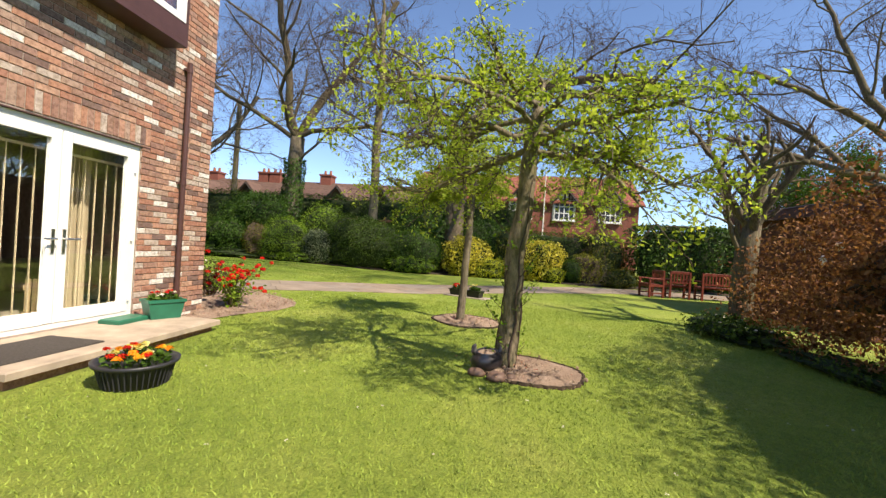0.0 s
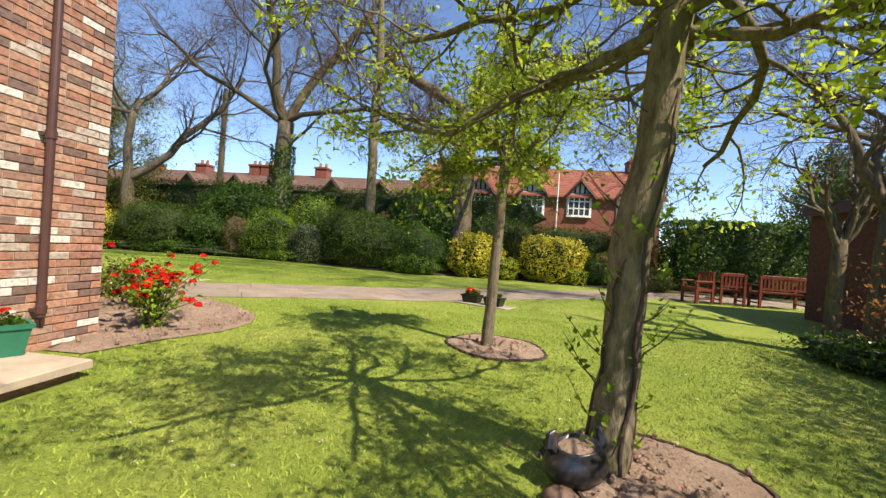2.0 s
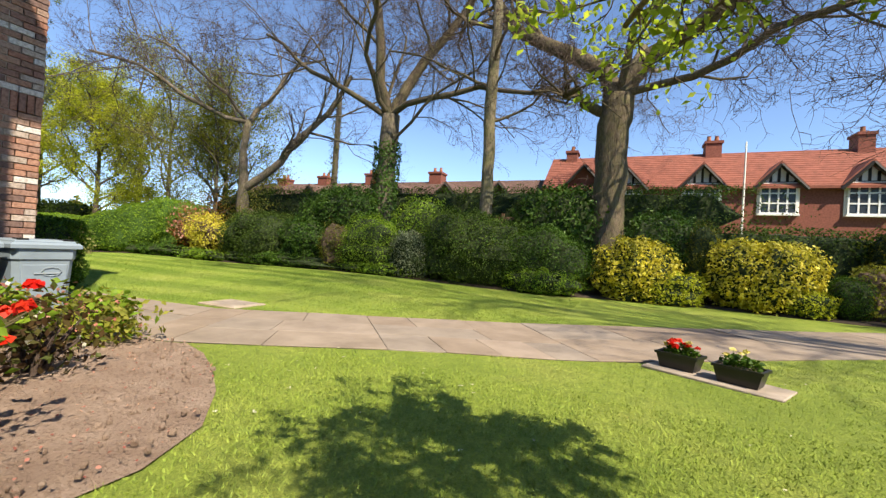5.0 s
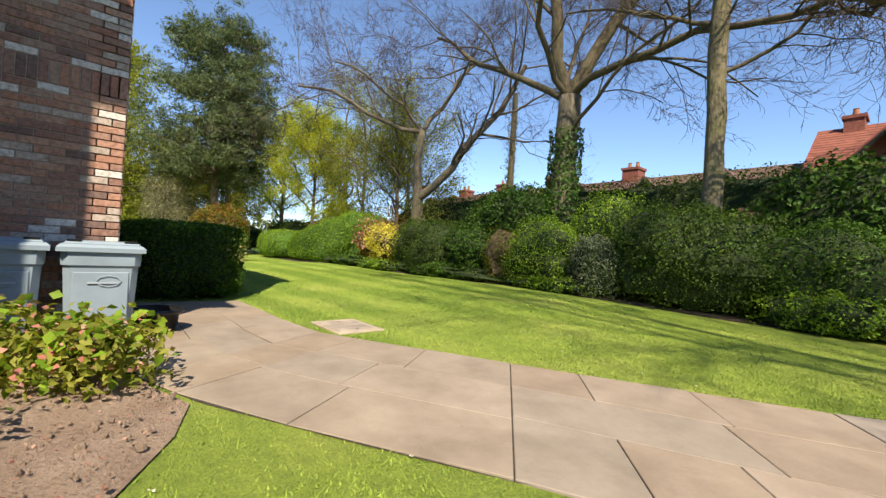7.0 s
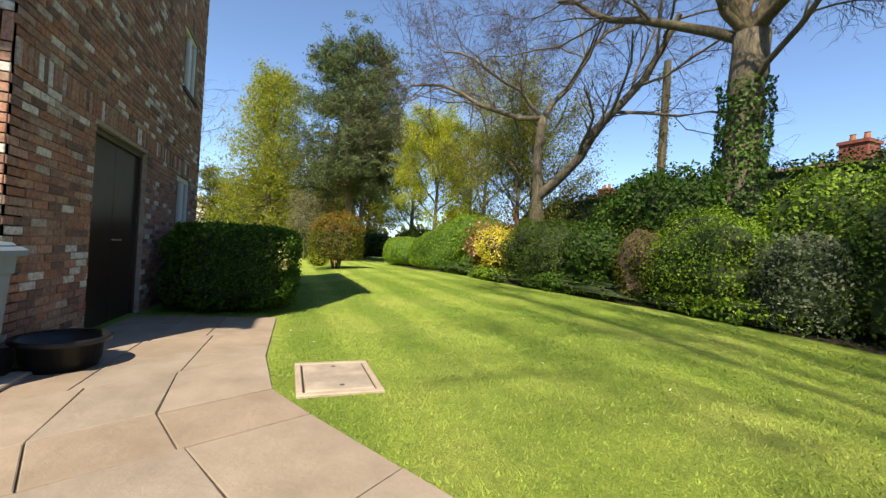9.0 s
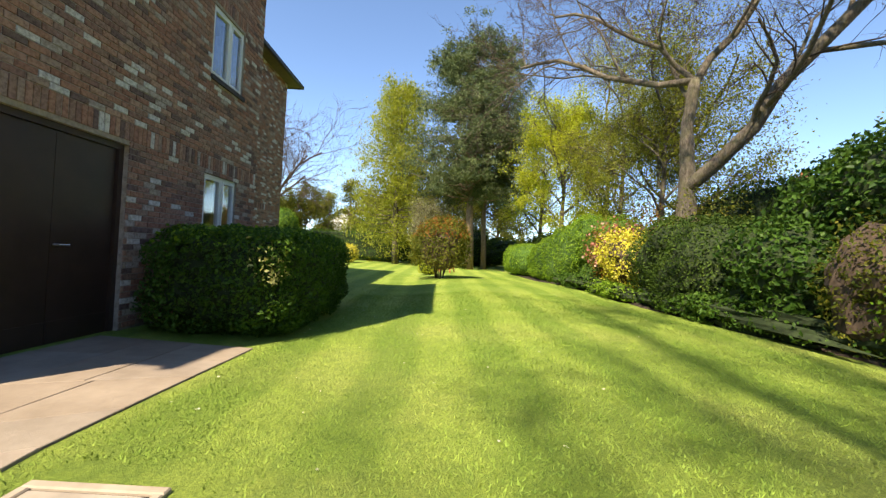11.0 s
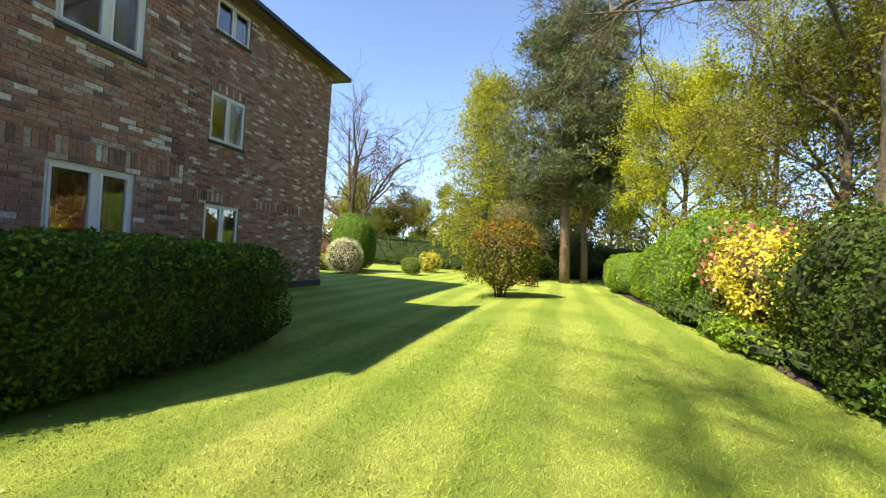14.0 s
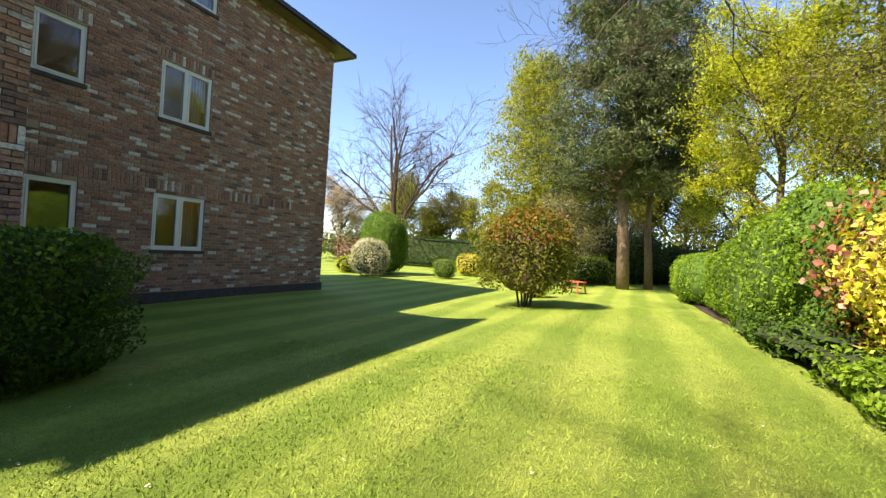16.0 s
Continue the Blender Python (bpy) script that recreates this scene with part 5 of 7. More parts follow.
wheelie_bin(-7.7, 8.28, 0.045, 0)
wheelie_bin(-7.72, 7.6, 0.045, 3)
stand = Shape().slab(-8.02, -7.3, 6.9, 8.66, -0.03, 0.045, 0.01)
tagged(part("bin_stand", stand, CONCRETE, None), "concrete slab under the bins", "slab", kind="structure")
tub()
trough(-4.12, 4.72, 0.15, 0.2, 0.13, 0.24, GREENPOT, 62, "green plastic trough with trailing plants by the wall", ("bedding_plants", "small red and white bedding plants", 0.16, [(L_RED, 5, 0.04), (L_WHITE, 4, 0.035)]), 41)
saucer = Shape().slab(-0.22, 0.22, -0.13, 0.13, 0.0, 0.05, 0.012)
so = part("plant_tray", saucer, GREENPOT, None)
so.matrix_basis = pose(-4.28, 4.35, 0.15, 0, 0, 92)
tagged(so, "shallow dark green plastic tray on the step", "tray")
basin(-8.22, 8.74, ground_z(-8.2, 8.74) + 0.02)
ps = part("flagstone", Shape().slab(-0.62, 0.62, -0.24, 0.24, 0, 0.025, 0.008), CONCRETE, None)
ps.matrix_basis = pose(-0.62, 10.85, ground_z(-0.7, 10.8), 0, 0, -28)
tagged(ps, "concrete slab in the grass under two planters", "slab")
trough(-0.9, 11.02, ground_z(-0.9, 11) + 0.025, 0.2, 0.12, 0.17, BLACK, -28, "black plastic trough on a slab at the path edge", ("primroses", "red and yellow primroses in a black trough", 0.17, [(L_RED, 9, 0.06), (L_CREAM, 4, 0.05)]), 43)
trough(-0.42, 10.72, ground_z(-0.4, 10.7) + 0.025, 0.2, 0.12, 0.17, BLACK, -28, "black plastic trough with green plants on a slab", ("bedding_plants", "leafy plants with cream flowers in a black trough", 0.2, [(L_CREAM, 4, 0.05)]), 44)
manhole()
ornament()
chairs = [(5.5, 15.0, -78), (6.35, 15.0, 176)]
for cx, cy, ct in chairs:
    bench(cx, cy, 0.02, ct, 0.6, "garden_armchair", "red-stained wooden garden armchair standing by the path", "armchairs by the path")
bench(7.65, 14.97, 0.02, 181, 1.25)
clods()
small_seat()

# ---- trees of the first lawn ----
g = ground_z
def umbrella(label, x, y, trunk, radii, bark, seed, n, reach, lift, start, flat, side=0.42, north=1.0):
    """A young tree with level limbs all round and leaf tufts at the twigs' ends."""
    rng = np.random.RandomState(seed)
    limbs = []
    for k in range(n):
        a = k * 2.4 + rng.uniform(-0.35, 0.35)
        limbs.append((start + (1 - start) * k / (n - 1), math.cos(a), math.sin(a), lift * rng.uniform(0.7, 1.4), reach * rng.uniform(0.75, 1.1) * (0.7 if k > n - 4 else 1) * (north if math.sin(a) > 0.1 else 1), radii[-1] * 0.5))
    return tree("lawn_tree", label, x, y, g(x, y), trunk, radii, bark, seed, limbs, (8, 6, 3), (side, 0.5, 0.5), 0.24, 0.0, 0.85, L_LIME, 0.047, 4, 0.035, 0.0035, scatter_from=3, limb_bark=BARK_GREEN, tufts=True, flat=flat)


first = umbrella("young tree with flat crown of fresh lime leaves", 0.18, 4.47, [(0.0, 0, 0), (0.05, 0.0, 0.6), (0.04, -0.05, 1.2), (0.11, -0.12, 1.75), (0.12, -0.17, 2.2), (0.2, -0.2, 2.75)], [0.122, 0.1, 0.103, 0.09, 0.086, 0.07], BARK_GREEN, 51, 13, 1.75, 0.06, 0.84, 0.5)
umbrella("slender young tree with spreading crown of lime leaves", -0.5, 7.05, [(0, 0, 0), (0.03, 0, 0.9), (0.06, 0.02, 1.8), (0.08, 0, 2.45)], [0.072, 0.062, 0.058, 0.055], BARK_PALE, 52, 13, 1.4, 0.4, 0.88, 0.5, 0.34, 0.5)


def trunk_climbers(ob):
    """Ivy stems that wind up the first trunk, with sparse leafy side shoots."""
    rng = np.random.RandomState(57)
    way = [(0.0, 0, 0), (0.05, 0.0, 0.6), (0.04, -0.05, 1.2), (0.11, -0.12, 1.75), (0.12, -0.17, 2.2)]

    def axis(z):
        k = max(i for i in range(4) if way[i][2] <= z)
        a, c = Vector(way[k]), Vector(way[k + 1])
        return a.lerp(c, (z - a.z) / (c.z - a.z))

    at = []
    for k in range(7):
        a0, top, twist = rng.uniform(0, 6.28), rng.uniform(1.1, 2.1), rng.uniform(-1.6, 1.6)
        pts = []
        for i in range(15):
            z = top * i / 14
            w = a0 + twist * z + 0.15 * math.sin(i * 1.7 + k)
            pts.append(axis(z) + Vector((math.cos(w), math.sin(w), 0)) * (0.115 - 0.008 * z))
        part("ivy_stem", Shape().tube(pts, [0.014 - 0.0007 * i for i in range(15)], 6), BARK_TWIG, ob, smooth=True)
    shoots = Shape()
    for k in range(46):
        z, w = 0.1 + 1.9 * rng.uniform(0, 1) ** 1.4, rng.uniform(0, 6.28)
        p = axis(z) + Vector((math.cos(w), math.sin(w), 0)) * 0.08
        ln = rng.uniform(0.12, 0.42)
        e = p + Vector((math.cos(w) * ln * 0.7, math.sin(w) * ln * 0.7, ln * rng.uniform(0.3, 1.0)))
        shoots.tube([p, p.lerp(e, 0.5) + Vector((0, 0, -0.02)), e], [0.004, 0.003, 0.0015], 4, False)
        for i in range(7):
            at.append(tuple(p.lerp(e, rng.uniform(0.3, 1.05)) + Vector(rng.normal(0, 0.02, 3))))
    tagged(part("shoot_mass", shoots, BARK_TWIG, ob), kind="stuff")
    at = np.array(at)
    linked("ivy", leaf_mesh("ivy", at, rng.normal(0, 1, at.shape) + [0, 0, 0.5], np.full(len(at), 0.04), rng, slim=0.7), L_LIGHT, ob, "sparse young leaves on side shoots")


trunk_climbers(first)


def pollard(x, y, z, seed, trunk, r, arms, reach, label="pollarded bare tree with knobbly limbs"):
    """Stout arms that end in swollen knuckles with short upright stubs."""
    rng = np.random.RandomState(seed)
    ob = thing("pollard_tree", x, y, z, label, "tree")
    pts = [Vector((0, 0, -0.1))] + [Vector(p) for p in trunk]
    part("trunk", Shape().tube(pts, [r * 1.25] + [r * (1.1 - 0.08 * i) for i in range(len(pts) - 1)], 14), BARK, ob, smooth=True)
    shoots = Shape()
    for k in range(arms):
        a = k / arms * 6.28 + rng.uniform(-0.3, 0.3)
        line = wander(rng, pts[-1] - Vector((0, 0, rng.uniform(0.05, 0.35))), (math.cos(a) * 0.6, math.sin(a) * 0.6, rng.uniform(0.8, 1.3)), reach * rng.uniform(0.7, 1.1), 8, 0.16, 0.07)
        s = Shape().tube(line, [r * (0.5 - 0.035 * i) for i in range(9)], 8, False)
        tips = [(line[-1], (line[-1] - line[-2]).normalized())]
        for i in (3, 5, 6, 7):
            w = side_way(rng, (line[i + 1] - line[i]).normalized(), rng.uniform(0.6, 1.1))
            sub = wander(rng, line[i], w + Vector((0, 0, 0.4)), reach * rng.uniform(0.2, 0.42), 4, 0.2, 0.12)
            s.tube(sub, [r * (0.27 - 0.03 * q) for q in range(5)], 6, False)
            tips.append((sub[-1], (sub[-1] - sub[-2]).normalized()))
        for p, d in tips:
            kr = r * rng.uniform(0.24, 0.36)
            s.tube([p - d * kr, p - d * kr * 0.4, p + d * kr * 0.5, p + d * kr], [kr * 0.5, kr, kr * 0.9, kr * 0.3], 7)
            for q in range(rng.randint(3, 7)):
                e = p + (d + Vector(rng.normal(0, 0.5, 3)) + Vector((0, 0, 0.5))).normalized() * rng.uniform(0.08, 0.3)
                shoots.tube([p, e], [0.014, 0.006], 4)
        part("limb", s, BARK, ob, smooth=True)
    tagged(part("stub_mass", shoots, BARK_TWIG, ob), kind="stuff")
    return ob


pollard(4.6, 8.2, g(4.6, 8.2), 61, [(0, 0, 0), (0.03, 0, 0.6), (0.06, 0, 1.4), (0.1, 0, 2.1)], 0.17, 6, 2.0)
pollard(5.75, 10.5, g(5.75, 10.5), 62, [(0, 0, 0), (0.0, 0, 0.7), (0.03, 0, 1.4), (0.05, 0, 1.9)], 0.12, 7, 1.5)
# unseen tree, added and leaned so its limbs throw dappled shade by the border
tree("tall_bare_tree", "unseen very tall bare tree added to cast branch shadows on the long lawn", 13.0, 9.6, 0, [(0, 0, 0), (-0.1, 0, 3), (-0.3, 0.0, 5), (-0.4, 0, 6.5)], [0.4, 0.34, 0.31, 0.26], BARK, 64,
     [(1, -0.5, -0.16, 0.86, 19, 0.08), (0.98, -0.42, -0.2, 0.9, 16.5, 0.07), (0.96, -0.54, -0.24, 0.8, 21, 0.08), (0.97, -0.56, -0.12, 0.82, 15, 0.065), (0.99, -0.48, -0.1, 0.87, 20, 0.08)],
     (9, 7, 6), (0.22, 0.5, 0.5), 0.08, 0.0, 0.75, twig_radius=0.016, thin=0.95)
tree("bare_tree", "tall bare tree reaching over the outbuilding", 13.5, 15.5, 0, [(0, 0, 0), (0.2, 0, 3), (0, 0.1, 6)], [0.4, 0.34, 0.28], BARK, 63,
     [(0.6, -1, -0.2, 0.5, 6, 0.14), (0.75, -0.9, 0.3, 0.4, 6.5, 0.14), (0.9, -0.6, -0.8, 0.6, 6, 0.13), (1, 0.3, 0.2, 1, 6, 0.16), (1, -0.6, 0.2, 1, 6, 0.14)], (8, 7, 6, 3), (0.5, 0.5, 0.5, 0.5), 0.2, 0.03, 0.8, twig_radius=0.007, thin=0.85)

# ---- trees of the border ----
tree("tall_bare_tree", "tall bare tree with ivy round its grey trunk", -10.3, 19.8, 0.1, [(0, 0, 0), (-0.1, 0, 2.5), (-0.05, 0, 4.6), (0.0, 0.02, 6.3)], [0.44, 0.39, 0.36, 0.37], BARK_PALE, 71,
     [(1, 0.24, 0.02, 1, 10, 0.23), (0.98, -0.16, 0.1, 1, 10, 0.22), (0.97, -0.8, -0.3, 0.75, 7, 0.13), (0.78, 1, -0.25, 0.55, 5.5, 0.07), (1, 0.75, -0.35, 0.7, 7, 0.13), (0.9, -0.6, 0.7, 0.8, 6, 0.1), (0.98, 0.1, -0.8, 0.9, 6, 0.11)],
     (9, 8, 7, 3), (0.5, 0.5, 0.5, 0.55), 0.2, 0.02, 0.75, twig_radius=0.006, ivy=5.2, limb_bark=BARK, thin=0.8)
tree("tall_bare_tree", "tall slim bare tree with a smooth greenish trunk", -5.9, 18.9, 0.1, [(0, 0, 0), (0.1, 0, 3), (0.05, 0, 6), (0.1, 0.1, 9), (0, 0, 12)], [0.24, 0.2, 0.19, 0.16, 0.1], BARK_GREEN, 72,
     [(0.45, 0.9, 0.2, 0.6, 3.5, 0.05), (0.55, -0.9, -0.2, 0.6, 4, 0.06), (0.62, 0.6, -0.7, 0.8, 4, 0.06), (0.72, -0.6, 0.6, 0.9, 4, 0.07), (0.8, 0.8, 0.3, 0.9, 4, 0.06), (0.9, -0.6, -0.5, 0.9, 4, 0.06), (1, 0.1, 0.1, 1, 3.5, 0.08)],
     (7, 7, 6), (0.5, 0.5, 0.5), 0.2, 0.02, 0.8, twig_radius=0.006, thin=0.8, limb_bark=BARK)
tree("oak_tree", "great bare oak with heavy crooked limbs over the border", -2.0, 20.2, 0.1, [(0, 0, 0), (-0.1, 0, 2.5), (-0.05, 0, 5), (0.05, 0, 6.4)], [0.62, 0.5, 0.48, 0.5], BARK, 73,
     [(0.97, -0.5, -0.1, 1.0, 8, 0.3), (1.0, 0.95, -0.25, 0.55, 10, 0.3), (1.0, 0.5, 0.5, 0.9, 8, 0.16), (0.9, -1, -0.3, 0.12, 4.0, 0.19), (1.0, 0.3, -0.8, 0.6, 7, 0.13), (1.0, 0.9, -0.55, 0.25, 8, 0.13)],
     (9, 8, 7, 3), (0.5, 0.5, 0.5, 0.55), 0.27, 0.02, 0.85, twig_radius=0.007, thin=0.75, limb_bark=BARK)
tree("forked_tree", "bare tree that forks low into pale spreading limbs", -17.7, 19.3, 0.1, [(0, 0, 0), (0.1, 0, 1.5), (-0.02, 0, 2.8), (0.02, 0, 3.5), (-0.06, -0.08, 5.0), (0.06, 0.02, 6.4)], [0.33, 0.28, 0.27, 0.22, 0.17, 0.15], BARK_PALE, 74,
     [(0.52, 0.6, 0.55, 0.7, 7.5, 0.2), (1.0, -0.45, -0.75, 0.32, 6.5, 0.11), (0.98, 0.4, 0.5, 1.0, 6, 0.12), (1.0, -0.2, -0.5, 0.9, 5, 0.08), (0.9, -0.7, -0.2, 0.7, 4.5, 0.06)],
     (9, 8, 7, 3), (0.6, 0.5, 0.5, 0.55), 0.2, 0.05, 0.75, twig_radius=0.006, thin=0.85)
pole = thing("utility_pole", -17.4, 25.2, 0, "tall wooden pole wrapped with ivy", "pole")
part("pole", Shape().tube([(0, 0, 0), (0.05, 0, 5), (0.1, 0, 9.9)], [0.2, 0.18, 0.15], 10), POLEWOOD, pole)
rng = np.random.RandomState(5)
zz, aa = rng.uniform(3, 9.6, 1000), rng.uniform(0, 6.28, 1000)
rr = 0.19 + np.abs(rng.normal(0, 0.13, 1000))
linked("ivy", leaf_mesh("ivy", np.stack([rr * np.cos(aa), rr * np.sin(aa), zz], 1), np.stack([np.cos(aa), np.sin(aa), aa * 0], 1), np.full(1000, 0.11), rng), L_OLIVE, pole)

# ---- shrubs of the border ----
def b(label, x, y, rx, ry, h, mat, seed, **more):
    return bush(more.pop("name", "shrub"), label, x, y, g(x, y) - 0.02, rx, ry, h / 2, mat, seed, **more)


slope = lambda u: 0.8 + 0.28 * u
b("long dark yew hedge closing the garden", -10.5, 21.6, 13.5, 0.8, 3.55, L_DARK, 101, name="hedge", category="hedge", e=9, leaves=42000, leaf=0.085, uneven=0.05, depth=0.12)
b("clipped light green hedge with a sloping top", -23.6, 18.1, 4.6, 1.25, 2.55, L_LIGHT, 102, name="hedge", category="hedge", e=4, leaves=26000, leaf=0.075, uneven=0.06, depth=0.08, core=CLIPCORE, core_size=0.94, profile=lambda u: 0.86 + 0.3 * max(-1, min(1, u)))
b("rounded clipped light green hedge end", -30.0, 17.7, 2.6, 1.4, 1.85, L_LIGHT, 103, name="hedge", category="hedge", e=3, leaves=12000, leaf=0.075, uneven=0.06, depth=0.08, core=CLIPCORE, core_size=0.94)
b("pink flowering shrub with bronze leaves", -19.2, 18.0, 0.9, 0.8, 2.35, L_RUST, 104, extra=((900, L_PINK, 0.11, 0.35),), leaves=3500, uneven=0.3, core=BROWNCORE, core_size=0.6, depth=0.5)
b("loose golden-leaved shrub in the border", -17.6, 17.7, 1.0, 0.75, 2.0, L_GOLD, 105, leaves=4500, leaf=0.085, uneven=0.3, core=BROWNCORE, core_size=0.65, depth=0.45)
b("low mixed green plants at the lawn edge", -20.2, 17.2, 2.0, 0.5, 0.5, L_MID, 106, name="ground_cover", category="plants", leaves=3500, leaf=0.08, uneven=0.35)
b("low mixed green plants at the lawn edge", -17.3, 17.15, 1.5, 0.35, 0.42, L_LIGHT, 107, name="ground_cover", category="plants", leaves=2200, leaf=0.08, uneven=0.35)
b("dense dark green yew bush", -14.9, 18.1, 1.75, 1.2, 2.05, L_DARK, 108, e=3, leaves=17000, leaf=0.065, uneven=0.12, depth=0.15)
b("large glossy dome of laurel", -11.6, 18.9, 1.65, 1.3, 3.1, L_LAUREL, 109, leaves=15000, leaf=0.11, uneven=0.12)
b("glossy green camellia bush at the lawn edge", -12.3, 17.75, 0.95, 0.7, 1.75, L_LAUREL, 110, leaves=4500, leaf=0.1, uneven=0.2)
b("fresh green rounded shrub in the border", -9.6, 17.9, 1.05, 0.85, 1.95, L_LIGHT, 111, leaves=9000, leaf=0.06, uneven=0.16)
b("brown-green twiggy shrub in the border", -10.8, 17.65, 0.6, 0.6, 1.75, L_OLIVE, 112, leaves=3500, leaf=0.06, uneven=0.2, core=BROWNCORE)
b("light green dome of spring leaves", -8.4, 19.2, 0.95, 0.9, 2.85, L_LIGHT, 113, leaves=6500, leaf=0.085, uneven=0.15)
b("silvery grey-green shrub in the border", -7.9, 17.75, 0.7, 0.6, 1.6, leaf_material("silver_leaves", [(0.1, 0.13, 0.08), (0.2, 0.24, 0.16), (0.32, 0.35, 0.27)]), 114, leaves=4500, leaf=0.06, uneven=0.16)
b("broad dark green shrub with soft outline", -6.0, 18.2, 1.75, 1.0, 2.3, L_DARK, 115, e=2.8, leaves=16000, leaf=0.065, uneven=0.14, extra=((2500, L_MID, 0.06, 0.4),))
b("broad mid-green shrub with soft outline", -3.9, 18.6, 1.4, 0.95, 1.95, L_MID, 116, e=2.6, leaves=11000, leaf=0.065, uneven=0.16)
b("low bright green spreading shrub", -3.7, 17.95, 1.2, 0.5, 0.75, L_LIGHT, 117, leaves=4500, leaf=0.06, uneven=0.25)
b("tall dark laurel behind the border", -3.6, 20.4, 1.7, 1.0, 3.5, L_LAUREL, 118, leaves=8000, leaf=0.14, uneven=0.14)
b("dark green rounded shrub under the oak", -0.4, 20.2, 1.3, 0.9, 2.7, L_LAUREL, 119, leaves=7000, leaf=0.1, uneven=0.14)
b("bright golden variegated shrub in the border", -1.25, 18.95, 1.0, 0.8, 1.75, L_GOLD, 120, leaves=5500, leaf=0.1, uneven=0.16)
b("low golden shrub at the lawn edge", -0.2, 18.75, 0.75, 0.5, 0.9, L_YELLOW, 121, leaves=2500, leaf=0.07, uneven=0.25)
b("narrow upright golden conifer in the border", 0.5, 19.5, 0.42, 0.42, 2.4, L_OLIVE, 122, leaves=3500, leaf=0.06, uneven=0.08)
b("bright golden variegated shrub in the border", 1.85, 19.3, 1.3, 0.9, 1.85, L_GOLD, 123, leaves=7500, leaf=0.1, uneven=0.16)
b("low yellow-green shrub at the lawn edge", 2.7, 18.7, 0.5, 0.4, 0.7, L_YELLOW, 124, leaves=1800, leaf=0.06)
b("small clipped green ball of box", 3.5, 18.9, 0.45, 0.45, 1.1, L_MID, 125, leaves=3500, leaf=0.05, uneven=0.06)
b("grey-green shrub with white-edged leaves", 4.2, 19.2, 0.7, 0.6, 1.4, L_SPRING, 126, leaves=2500, leaf=0.08, uneven=0.2, core=BROWNCORE)
b("tall golden-green privet near the path", 5.0, 19.9, 0.9, 0.9, 2.45, L_OLIVE, 127, leaves=5500, leaf=0.08, uneven=0.16)
b("dark green hedge behind the yellow shrubs", 2.4, 20.6, 2.9, 0.6, 2.3, L_DARK, 128, name="hedge", category="hedge", e=6, leaves=9000, leaf=0.09, uneven=0.06)
b("low bronze-gold shrub by the path", 5.3, 18.0, 0.75, 0.5, 0.8, L_OLIVE, 129, leaves=2800, leaf=0.06, uneven=0.14)
b("tall clipped dark laurel hedge behind the benches", 10.6, 19.4, 4.6, 0.9, 2.85, L_LAUREL, 130, name="hedge", category="hedge", e=10, leaves=16000, leaf=0.13, uneven=0.03, depth=0.1)
b("copper beech hedge with dry brown leaves", 4.95, 1.6, 6.4, 0.72, 4.0, L_BEECH, 131, name="hedge", category="hedge", e=6, leaves=60000, leaf=0.075, uneven=0.14, core=BROWNCORE, depth=0.42, core_size=0.66, stems=60, turn=90, profile=lambda u: 1.08 - 1.0 * max(0.0, u - 0.25))
b("dark ivy ground cover under the trees", 4.2, 7.6, 0.5, 1.0, 0.35, L_DARK, 132, name="ground_cover", category="plants", leaves=2200, leaf=0.07, uneven=0.35, extra=((60, L_WHITE, 0.05, 0.5),))
b("dark ivy ground cover along the beech hedge", 4.4, 4.6, 0.35, 2.2, 0.2, L_DARK, 133, name="ground_cover", category="plants", leaves=2800, leaf=0.07, uneven=0.35)

